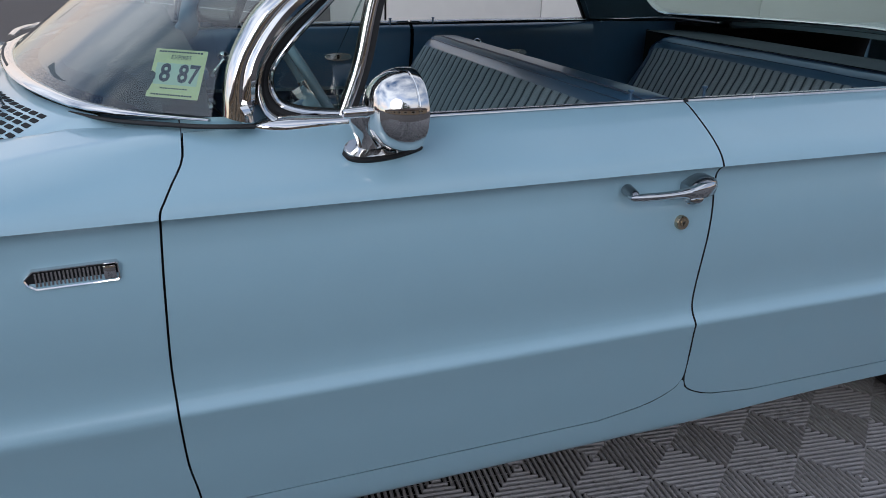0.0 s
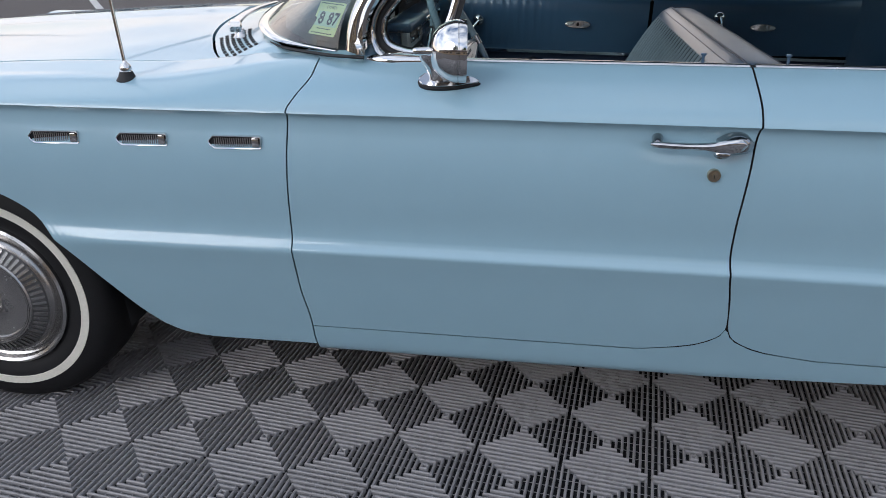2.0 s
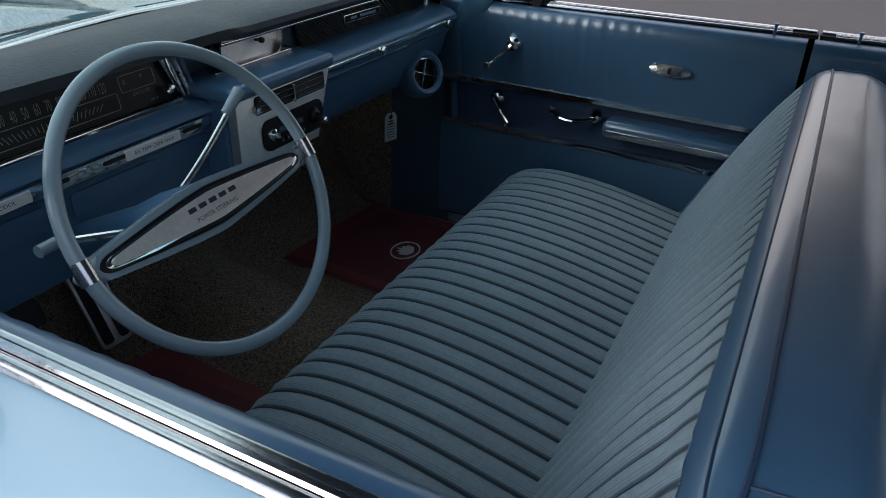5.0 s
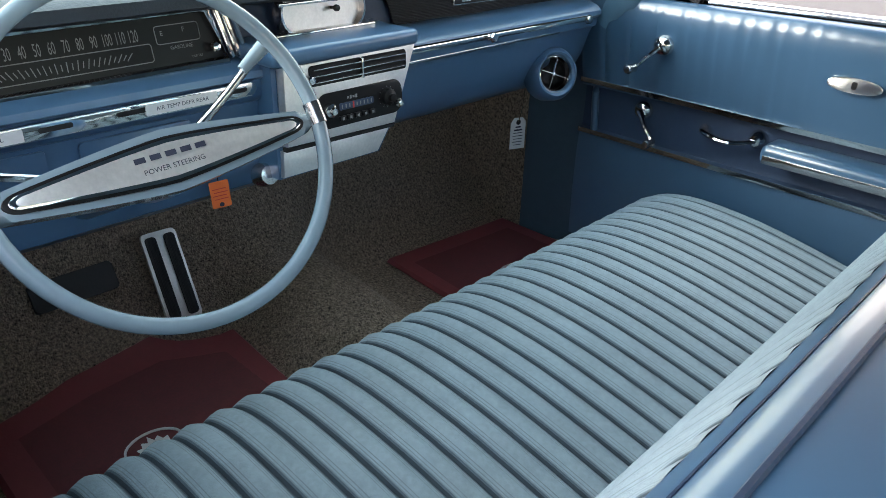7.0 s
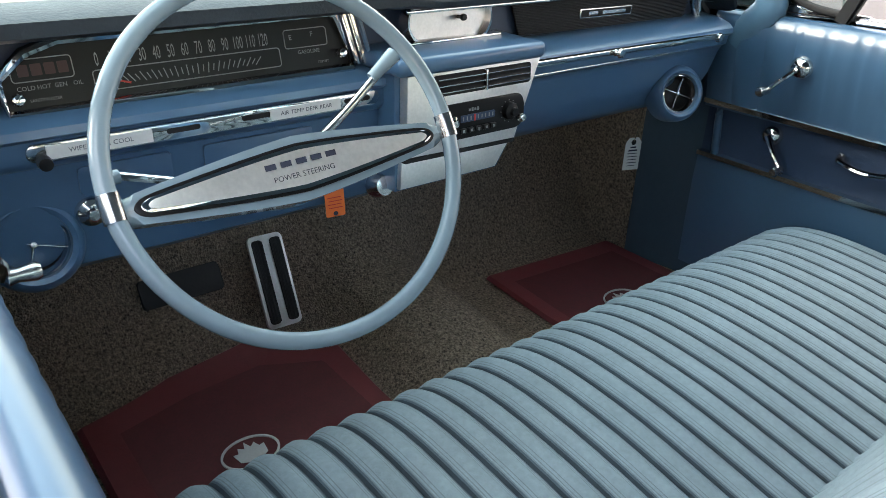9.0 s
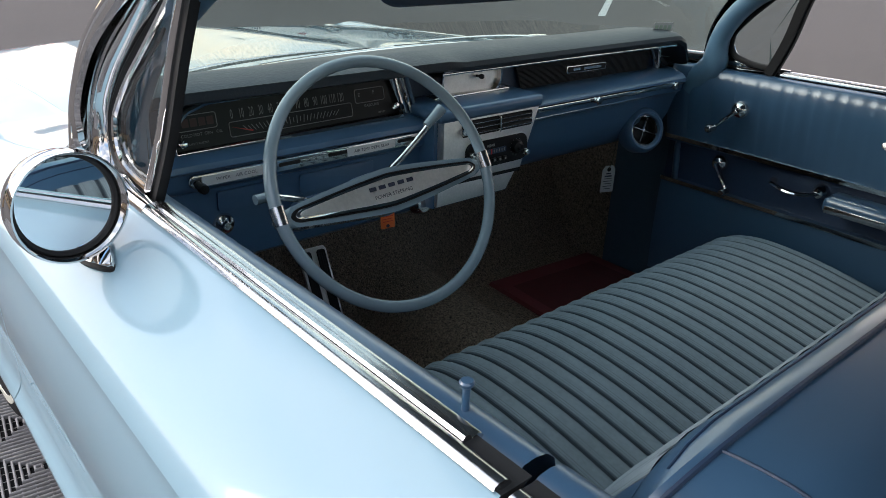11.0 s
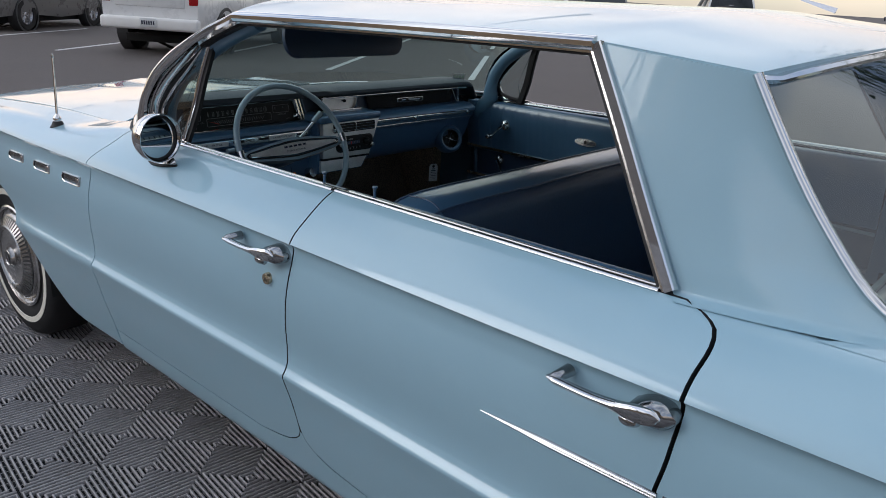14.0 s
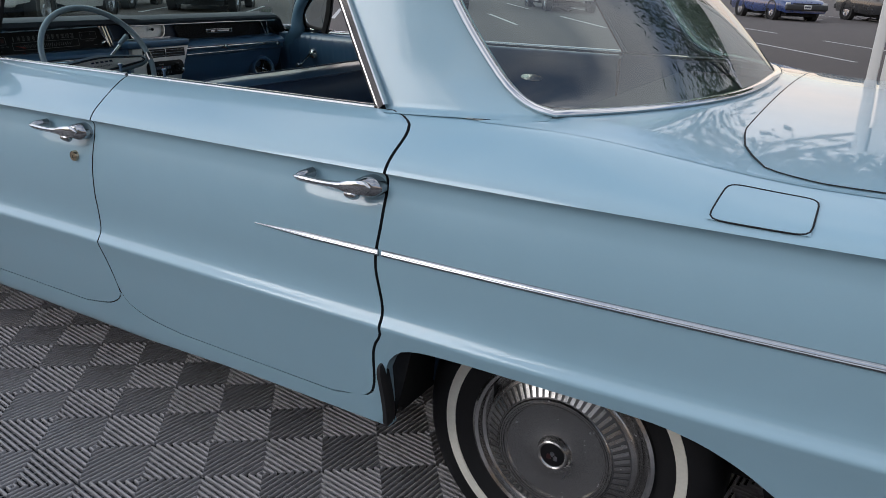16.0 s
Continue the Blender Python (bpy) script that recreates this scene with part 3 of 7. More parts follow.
def make_glass():
    # windshield
    n, m = 44, 16
    bm = bmesh.new()
    rows = []
    a = spline(GLASS_EDGE, m + 1)
    for i in range(n + 1):
        y0 = 0.132 + (2 * YC - 0.264) * i / n
        d = abs(y0 - YC) / (YC - 0.132)
        yy = YC - abs(y0 - YC)
        b = Vector((smooth_at(WS_BASE, max(0.13, yy)) + 0.0, y0, 1.022 + 0.014 * (1 - d * d)))
        ytop = YC + (y0 - YC) * 0.955
        xt = -0.44 - 0.23 * (1 - d ** 2.4)
        t_ = Vector((xt, ytop, roof_z(-0.5, ytop) - 0.012 * 1 if d < 1 else 1.366))
        r = []
        for j in range(m + 1):
            s = j / m
            p = b.lerp(t_, s)
            q = a[j] - a[0].lerp(a[-1], s)
            w = 0.35 + 0.65 * d ** 3
            p = p + Vector((q.x * w, 0, q.z * w))
            r.append(p)
        rows.append(r)
    grid(bm, rows)
    ws = part("windshield", bm, WS_GLASS, sedan, "curved tinted windshield glass")
    ws.visible_shadow = False
    base = [r[0] for r in rows]
    top = [r[-1] for r in rows]
    # rear window
    bm = bmesh.new()
    rrows = []
    e = spline(REAR_EDGE, m + 1)
    for i in range(n + 1):
        s0 = i / n * 2 - 1
        d = abs(s0)
        y_top = YC + s0 * (YC - 0.199)
        y_bot = YC + s0 * (YC - 0.172)
        c = Vector((0.99 - 0.132 * d ** 2.2, y_top, roof_z(0.9, y_top) - 0.012 if d < 0.999 else 1.366))
        b = Vector((1.450 - 0.275 * d ** 2.6, y_bot, 1.068 - 0.018 * d))
        r = []
        for j in range(m + 1):
            s = j / m
            p = c.lerp(b, s)
            q = e[j] - e[0].lerp(e[-1], s)
            w = d ** 4
            bulge = 0.035 * math.sin(math.pi * s) * (1 - d ** 2)
            p = p + Vector((q.x * w + bulge * 0.5, 0, q.z * w + bulge))
            r.append(p)
        rrows.append(r)
    grid(bm, rrows)
    rw = part("rear_window", bm, REAR_GLASS, sedan, "curved wraparound rear window glass")
    rw.visible_shadow = False
    return base, top, [r[-1] for r in rrows], [r[0] for r in rrows], [r for r in rrows]


ws_base, ws_top, rw_base, rw_top, rw_rows = make_glass()


def make_roof():
    n, m = 40, 44
    rows = []
    for i in range(n + 1):
        f = i / n * 2 - 1
        y = YC + f * (YC - 0.168)
        d = abs(f)
        xf = -0.44 - 0.23 * (1 - d ** 2.4) - 0.012
        xr = 0.99 - 0.132 * d ** 2.2 + 0.004
        r = []
        for j in range(m + 1):
            x = xf + (xr - xf) * j / m
            half = YC - 0.170 - 0.028 * min(1, max(0, (x + 0.44) / 1.02)) - 0.003 * step(0.585, 0.858, x)
            r.append(Vector((x, YC + f * half, roof_z(x, y))))
        rows.append(r)
    bm = bmesh.new()
    thick(bm, rows, (0, 0, -0.016))
    part("roof", bm, PAINT, sedan)
    bm = bmesh.new()
    grid(bm, [[p + Vector((0, 0.035 if p.y < YC else -0.035, -0.026)) for p in r] for r in rows])
    part("headliner", bm, HEADLINER, sedan, "light blue cloth headliner")
    return rows


make_roof()


def make_c_pillar():
    n = 26
    front = spline([(0.585, 0.198, 1.388), (0.668, 0.173, 1.260), (0.75, 0.147, 1.130), (0.812, 0.126, 1.032)], n + 1)
    rear = spline(REAR_EDGE, n + 1)
    # pillar sheet, swelling a little, with a soft foot on the deck
    rows = []
    for j in range(n + 1):
        s = j / n
        r = []
        for k in range(23):
            t = k / 22
            p = front[j].lerp(rear[j], t)
            p.y -= 0.012 * math.sin(math.pi * t) * (0.3 + 0.7 * s)
            r.append(p)
        rows.append(r)
    for k in range(1, 6):
        w = k / 5
        r = []
        for i, p in enumerate(rows[n]):
            t = i / 22
            x = p.x + 0.02 * w * (1 - t)
            r.append(Vector((x, p.y - 0.030 * w * w, p.z - 0.012 * w * (1 - 0.5 * w) - 0.004 * w)))
        rows.append(r)
    bm = bmesh.new()
    thick(bm, rows, (0, 0.03, 0))
    both("roof_pillar", bm, PAINT)


make_c_pillar()


def make_deck():
    # panel between rear window, side and lid
    base = sorted((p[1], p[0], p[2]) for p in rw_base)
    rows = []
    y_out = belt(1.3).y - 0.001
    for i in range(73):
        y = y_out + (2 * YC - 2 * y_out) * i / 72
        yy = min(y, 2 * YC - y)
        if yy < 0.172:
            x0, z0 = 1.175 - 2.0 * (0.172 - yy), belt(1.15).z + 0.010
        else:
            x0 = float(np.interp(yy, [b[0] for b in base[:23]], [b[1] for b in base[:23]]))
            z0 = float(np.interp(yy, [b[0] for b in base[:23]], [b[2] for b in base[:23]])) - 0.004
        r = []
        for j in range(21):
            x = x0 + (1.80 - x0) * j / 20
            w = step(x0, max(1.50, x0 + 0.06), x)
            z = z0 + (deck_z(x, yy) - 0.002 - z0) * w
            ze = belt(x).z + shoulder(x, yy)
            z = ze + (z - ze) * step(y_out, 0.178, yy)
            r.append((x, y, z))
        rows.append(r)
    bm = bmesh.new()
    grid(bm, rows)
    part("rear_deck_panel", bm, PAINT, sedan)
    # strip from the side's top edge in to the lid
    bm = bmesh.new()
    rows = []
    for i in range(41):
        x = 1.545 + (2.62 - 1.545) * i / 40
        o = belt(x)
        yi = lid_side(max(x, 1.53)) - 0.004
        ys = [o.y + (max(yi, o.y + 0.004) - o.y) * t / 6 for t in range(7)]
        rows.append([Vector((x, y, deck_z(x, y) - 0.0008)) for y in ys])
    grid(bm, rows)
    both("deck_side", bm, PAINT)
    # lid with a round front corner
    bm = bmesh.new()
    rows = []
    for i in range(51):
        s0 = i / 50 * 2 - 1
        d = abs(s0)
        r = []
        for j in range(41):
            t = j / 40
            x = 1.498 + (2.60 - 1.498) * t + 0.07 * max(0, (d - 0.80) / 0.20) ** 2.4 * (1 - t) ** 3
            half = YC - lid_side(x)
            y = YC + s0 * half
            z = deck_z(x, min(y, 2 * YC - y)) + 0.0015 - 0.05 * step(2.3, 2.7, x)
            r.append(Vector((x, y, z)))
        rows.append(r)
    thick(bm, rows, (0, 0, -0.02))
    part("trunk_lid", bm, PAINT, sedan)
    edge = [p.copy() for p in reversed(rows[0])] + [r[0].copy() for r in rows[1:]] + [p.copy() for p in rows[-1][1:]]
    mid = Vector((2.05, YC, 0))
    line = [p + Vector((p.x - mid.x, (p.y - mid.y) * 1.2, 0)).normalized() * 0.0016 + Vector((0, 0, -0.0006)) for p in edge]
    part("lid_gap", sweep(bmesh.new(), line, rect_section(0.0030, 0.0014)), GAP, sedan)


def rect_section(w, h):
    return [(-w / 2, -h / 2), (w / 2, -h / 2), (w / 2, h / 2), (-w / 2, h / 2)]


def shoulder(x, y):
    return (0.42 - 0.25 * step(1.18, 1.7, x)) * 0.02 * (1 - math.exp(-max(0.0, y - belt(x).y) / 0.02))


def deck_z(x, y):
    d = (YC - y) / (YC - belt(x).y)
    return belt(x).z + shoulder(x, y) + (0.026 + 0.012 * step(1.3, 1.7, x)) * (1 - d * d)


def lid_side(x):
    return belt(x).y + curve_at([(1.498, 0.150), (1.520, 0.080), (1.555, 0.050), (1.595, 0.031), (1.655, 0.019), (1.8, 0.014), (2.6, 0.012)], x)


make_deck()


def make_inner_body():
    """Dark inner shell behind the seams, floor, firewall and end caps."""
    bm = bmesh.new()
    rows = []
    for i in range(57):
        x = -2.7 + 5.3 * i / 56
        lo = 0.30
        if -2.5 < x < -1.3:
            lo = max(lo, smooth_at(F_ARCH, x) + 0.03)
        if 0.90 < x < 1.9:
            lo = max(lo, smooth_at(R_ARCH, x) + 0.03)
        zs = [lo + (0.905 - lo) * k / 14 for k in range(15)]
        r = [skin(x, z) + Vector((0, 0.022, 0)) for z in zs]
        r += [skin(x, 0, q) + Vector((0, 0.024, -0.012)) for q in (0.2, 0.5, 0.8)]
        rows.append(r)
    grid(bm, rows)
    both("inner_shell", bm, GAP)
    # wheel houses
    for cx, top in ((-1.91, 0.74), (1.275, 0.72)):
        bm = bmesh.new()
        rows = []
        for k in range(17):
            a = math.pi * k / 16
            p = (cx - 0.44 * math.cos(a) * (1 if cx < 0 else 0.95), 0, 0.30 + (top - 0.30) * math.sin(a) ** 0.7)
            rows.append([(p[0], 0.05, p[2]), (p[0], 0.42, p[2])])
        grid(bm, rows)
        vs = [bm.verts.new((cx - 0.40, 0.42, 0.30)), bm.verts.new((cx + 0.40, 0.42, 0.30)), bm.verts.new((cx + 0.40, 0.42, top)), bm.verts.new((cx - 0.40, 0.42, top))]
        bm.faces.new(vs)
        both("wheel_house", bm, UNDER)
    bm = bmesh.new()
    box(bm, (0.0, YC, 0.245), (5.0, 1.10, 0.04))
    box(bm, (-0.22, YC, 0.262), (2.10, 1.58, 0.02))
    part("underbody", bm, UNDER, sedan)
    for x in (-2.71, 2.61):
        sg = -1 if x < 0 else 1
        top = 0.80 if x < 0 else 0.98
        bm = box(bmesh.new(), (x - sg * 0.02, YC, (0.36 + top) / 2), (0.06, 1.80, top - 0.36), 0.02)
        part("end_panel", bm, PAINT, sedan)
    for x in (-2.80, 2.70):
        part("bumper", box(bmesh.new(), (x, YC, 0.48), (0.12, 1.86, 0.16), 0.05, seg=4), CHROME, sedan)


make_inner_body()


def make_rocker():
    bm = bmesh.new()
    rows = []
    zs = [0.270, 0.278, 0.285, 0.292, 0.30, 0.315, 0.33, 0.345, 0.3595]
    for i in range(61):
        x = -0.963 + GAP_F + (0.899 + 0.963) * i / 60
        up = 0.040 * step(-0.4, 0.6, x)
        near = (1 - i / 60) ** 12
        row = []
        for z in zs:
            xx, zz = x + near * (smooth_at(FRONT_SEAM, z) + 0.963), z + up * (0.3595 - z) / 0.0895
            row.append(Vector((xx, bow(x) + side_y(zz) + 0.001, zz + rake(x))))
        rows.append(row)
    thick(bm, rows, (0, 0.03, 0))
    # filler below the door corners
    rows = []
    for i in range(61):
        x = -0.184 + 0.42 * i / 60
        if x < 0.0145:
            hi = float(np.interp(x, [b for a, b in B_SEAM if a < 0.45], [a for a, b in B_SEAM if a < 0.45]))
        else:
            hi = float(np.interp(-x, [-b for a, b in B_SEAM_R if a < 0.45], [a for a, b in B_SEAM_R if a < 0.45]))
        hi -= 0.0035
        rows.append([Vector((x, bow(x) + side_y(z) + 0.0006, z + rake(x))) for z in np.linspace(0.350, max(0.3585, hi), 7)])
    grid(bm, rows)
    both("rocker_panel", bm, PAINT)
    # rubber stone guard at the rear arch
    bm = bmesh.new()
    path = spline([(x, bow(0.9) + side_y(z) - 0.003, z + rake(0.9)) for x, z in ((0.9075, 0.494), (0.910, 0.468), (0.912, 0.42), (0.911, 0.375), (0.908, 0.345), (0.904, 0.325))], 16)
    sweep(bm, path, [(-0.006, -0.012), (0.004, -0.014), (0.0055, -0.008), (0.006, 0.008), (0.004, 0.014), (-0.006, 0.012)], up=(0, 1, 0), scale=[0.5, 0.9, 1.1] + [1.2] * 11 + [1.1, 0.9])
    both("stone_guard", bm, RUBBER)


make_rocker()


# ---- wheels ----
def make_wheel(x, y, z, sign):
    w = empty("wheel", sedan)
    w["label"] = "whitewall tyre with ribbed full hubcap"
    m = Matrix.Translation((x, y, z)) @ Matrix.Rotation(radians(90 * 1 if sign > 0 else -90), 4, "X") @ Matrix.Diagonal((0.99, 0.99, 1, 1))
    # local z points outward
    bm = bmesh.new()
    R = 0.345
    lathe(bm, [(0.205, -0.20), (0.27, -0.205), (0.325, -0.195), (0.343, -0.17), (R, -0.135), (R, -0.065), (0.343, -0.035), (0.330, -0.012), (0.318, -0.003), (0.300, 0.003), (0.280, 0.0055)], m, 64)
    part("tyre", bm, TYRE, w)
    bm = bmesh.new()
    lathe(bm, [(0.280, 0.0045), (0.2795, 0.0068), (0.2575, 0.0072), (0.2565, 0.0045)], m, 64)
    part("whitewall", bm, WHITEWALL, w, "cream whitewall band")
    bm = bmesh.new()
    lathe(bm, [(0.258, 0.0050), (0.245, 0.004), (0.23, -0.001), (0.212, -0.008), (0.205, -0.02)], m, 64)
    part("sidewall", bm, TYRE, w)
    bm = bmesh.new()
    lathe(bm, [(0.214, -0.010), (0.212, 0.002), (0.205, 0.006), (0.198, 0.002), (0.194, -0.012), (0.180, -0.02)], m, 64)
    part("rim", bm, DULL_CHROME, w, "bright steel rim edge")
    bm = bmesh.new()
    lathe(bm, [(0.183, -0.018), (0.180, -0.004), (0.172, 0.004), (0.165, 0.006), (0.131, 0.026), (0.128, 0.0305), (0.1255, 0.0305), (0.1245, 0.0275), (0.1235, 0.0275), (0.1225, 0.0300), (0.120, 0.0300), (0.119, 0.0265), (0.118, 0.0265), (0.117, 0.0285), (0.1145, 0.0280), (0.112, 0.0225), (0.080, 0.0185), (0.050, 0.0190), (0.040, 0.0215), (0.0365, 0.0260), (0.0345, 0.0375), (0.032, 0.0390), (0.029, 0.0380), (0.027, 0.0350)], m, 64)
    part("hubcap", bm, HUB, w, "brushed metal hubcap")
    part("rib_channel", lathe(bmesh.new(), [(0.1660, 0.0070), (0.1315, 0.0268)], m, 64), HUB_DARK, w)
    rib = bmesh.new()
    for k in range(60):
        a = 2 * math.pi * k / 60
        q = m @ Matrix.Rotation(a, 4, "Z") @ Matrix.Translation((0.148, 0, 0.0170)) @ Matrix.Rotation(radians(29), 4, "Y")
        box(rib, (0, 0, 0), (0.034, 0.0085, 0.007), 0)
        for v in rib.verts[-8:]:
            v.co = q @ v.co
    part("hubcap_ribs", rib, HUB, w)
    bm = bmesh.new()
    lathe(bm, [(0.0275, 0.0345), (0.02, 0.0360), (0.0, 0.0370)], m, 32)
    part("center_cap", bm, DIAL, w, "black centre medallion")
    bm = bmesh.new()
    for dx, dy, c in ((-0.007, -0.004, 0), (0.001, 0.004, 1), (0.008, -0.004, 1)):
        slab(bm, rounded(0.010, 0.012, 0.003, 3), m @ Matrix.Translation((dx, dy, 0.0366)), 0.0016, mi=c)
    part("shields", bm, [LENS_DARK, DIM_CHROME], w)


for sx, sy, sz in ((-1.885, 0.090, 0.338), (1.263, 0.150, 0.338)):
    make_wheel(sx, sy, sz, 1)
    make_wheel(sx, 2 * YC - sy, sz, -1)
# ---- bright trim and fittings of the sedan ----
def rect(w, h):
    return [(-w / 2, -h / 2), (w / 2, -h / 2), (w / 2, h / 2), (-w / 2, h / 2)]


def make_handle(door, x0, zoff):
    """Pull handle on a door: front post, bar that swells into the rear pod, push button under it."""
    for side in (0, 1):
        h = bmesh.new()
        y0 = bow(x0) - 0.004
        z0 = 0.876 + zoff
        boss = bmesh.new()

        def loft(bm, n, xa, xb, height, out, rise, sec):
            rings = []
            for t in np.linspace(0, 1, n):
                hh, o, zc = smooth_at(height, t), smooth_at(out, t), z0 + smooth_at(rise, t)
                rings.append([Vector((xa + (xb - xa) * t, y0 + (d if d > 0 else d * o), zc + e * hh)) for d, e in sec])
            vs = grid(bm, rings, closed=True)
            bm.faces.new(vs[0])
            bm.faces.new(vs[-1])
        # blade: narrow upper facet, broad face leaning in towards its lower edge
        loft(h, 26, x0 - 0.096, x0 + 0.094,
             [(0, 0.0035), (0.04, 0.0062), (0.15, 0.0070), (0.45, 0.0068), (0.62, 0.0085), (0.78, 0.0135), (0.90, 0.0145), (0.97, 0.0095), (1.0, 0.002)],
             [(0, 0.026), (0.06, 0.032), (0.3, 0.034), (0.7, 0.036), (0.88, 0.033), (1.0, 0.024)],
             [(0, 0.004), (0.3, 0.003), (0.7, 0.006), (1.0, 0.010)],
             ((-0.55, 0.9), (-0.86, 1.0), (-0.97, 0.72), (-1.0, 0.45), (-0.97, 0.1), (-0.88, -0.55), (-0.80, -0.95), (-0.55, -0.85)))
        # boss that carries the blade's rear end
        loft(boss, 14, x0 + 0.040, x0 + 0.110,
             [(0, 0.008), (0.3, 0.0175), (0.6, 0.0205), (0.85, 0.0165), (1.0, 0.005)],
             [(0, 0.020), (0.4, 0.026), (0.75, 0.021), (1.0, 0.004)],
             [(0, 0.004), (0.5, 0.007), (1.0, 0.006)],
             ((0.016, 1.06), (-0.45, 1.0), (-0.85, 0.76), (-1.0, 0.30), (-0.95, -0.25), (-0.80, -0.70), (-0.45, -0.95), (0.016, -1.0)))
        post = spline([(x0 - 0.078, y0 + 0.016, z0 + 0.008), (x0 - 0.082, y0 - 0.010, z0 + 0.007), (x0 - 0.086, y0 - 0.024, z0 + 0.005)], 8)
        post = sweep(bmesh.new(), post, oval(0.0105, 0.0095, 12), up=(0, 0, 1), scale=[1.15, 1.1, 1.05, 1, 0.95, 0.9, 0.8, 0.6])
        b = lathe(bmesh.new(), [(0.0, 0.017), (0.006, 0.0165), (0.0105, 0.014), (0.012, 0.010), (0.012, 0.0), (0.0, 0.0)], frame_m((x0 + 0.048, y0 - 0.014, z0 - 0.013), (1, 0, 0), (0, 0.5, 1)) @ Matrix.Diagonal((1.35, 0.8, 1, 1)), 20)
        if side:
            h, b, boss, post = flip(h), flip(b), flip(boss), flip(post)
        ob = part("door_handle", h, CHROME, door[side], "chrome pull handle")
        part("handle_boss", boss, DIM_CHROME, ob)
        part("handle_post", post, DIM_CHROME, ob)
        part("push_button", b, DIM_CHROME, ob)


make_handle(front_doors, -0.117, -0.002)
make_handle(rear_doors, 0.805, 0.016)


def make_lock():
    m = frame_m((-0.074, bow(-0.074) - 0.004, 0.812), (1, 0, 0), (0, 0, 1))
    for side in (0, 1):
        b = lathe(bmesh.new(), [(0.0, 0.006), (0.006, 0.0062), (0.0063, 0.0048), (0.0095, 0.0050), (0.0125, 0.0046), (0.0138, 0.002), (0.014, -0.006)], m, 28)
        k = slab(bmesh.new(), rounded(0.0018, 0.0085, 0.0008, 2), m @ Matrix.Translation((0, 0, 0.0058)), 0.0008)
        if side:
            b, k = flip(b), flip(k)
        part("door_lock", b, BRASS, front_doors[side], "small round brass key lock")
        part("key_slot", k, GAP, front_doors[side])


make_lock()


def make_fender_vents():
    for x0, x1, zc in ((-1.626, -1.498, 0.823), (-1.405, -1.279, 0.829), (-1.181, -1.055, 0.833)):
        for side in (0, 1):
            L = x1 - x0
            y = bow(x0) + side_y(zc - rake(x0)) - 0.001
            m = frame_m((0.5 * (x0 + x1), y, zc - 0.006), (1, 0, 0.03), (0, 0, 1))
            out = [(-L / 2, 0.002), (-L / 2 + 0.012, 0.0155), (L / 2 - 0.003, 0.0155), (L / 2, 0.012), (L / 2, -0.012), (L / 2 - 0.003, -0.0155), (-L / 2 + 0.014, -0.0155), (-L / 2 + 0.003, -0.006)]
            inn = [(a * 0.955, b * 0.80) for a, b in out]
            fr = bmesh.new()
            rows = [[m @ Vector((a, b, -0.004)) for a, b in out], [m @ Vector((a, b, 0.004)) for a, b in out], [m @ Vector((a * 0.985, b * 0.93, 0.0065)) for a, b in out], [m @ Vector((a, b, 0.005)) for a, b in inn], [m @ Vector((a, b, -0.002)) for a, b in inn]]
            grid(fr, rows, closed=True)
            bk = slab(bmesh.new(), inn[::-1], m @ Matrix.Translation((0, 0, 0.0008)), 0.0008)
            rib = bmesh.new()
            for k in range(17):
                box(rib, (-L / 2 + 0.016 + k * 0.0052, 0, 0.0028), (0.0026, 0.0205, 0.0016))
            rib.transform(m)
            blk = box(bmesh.new(), (L / 2 - 0.0135, 0, 0.003), (0.018, 0.022, 0.009), 0.003)
            blk.transform(m)
            parts = [fr, bk, rib, blk]
            if side:
                parts = [flip(p) for p in parts]
            part("fender_vent", parts[0], CHROME, fenders[side], "chrome-framed oblong fender vent")
            for nme, p, mt in (("vent_back", parts[1], GAP), ("vent_ribs", parts[2], DULL_CHROME), ("vent_block", parts[3], CHROME)):
                part(nme, p, mt, fenders[side])


make_fender_vents()


def make_mouldings():
    sec = [(-0.0075, -0.0005), (-0.0065, 0.0022), (-0.004, 0.0046), (-0.001, 0.0056), (0.0005, 0.0046), (0.002, 0.0054), (0.005, 0.0040), (0.0070, 0.0018), (0.0075, -0.0005)]

    def strip(x0, x1, taper):
        bm = bmesh.new()
        path, sc = [], []
        for i in range(31):
            x = x0 + (x1 - x0) * i / 30
            z = 0.751
            path.append(Vector((x, bow(x) + side_y(z) - 0.0005, z + rake(x))))
            sc.append(min(1, 0.12 + 6 * (x - x0)) if taper else 1)
        sweep(bm, path, [(b, a) for a, b in sec][::-1], up=(0, 0, 1), scale=sc)
        return bm
    a = strip(0.566, 0.906, True)
    b = strip(0.915, 2.60, False)
    for side in (0, 1):
        part("side_moulding", flip(a) if side else a.copy(), DIM_CHROME, rear_doors[side], "slim chrome moulding")
        part("side_moulding", flip(b) if side else b.copy(), DIM_CHROME, quarters[side], "slim chrome moulding")


make_mouldings()


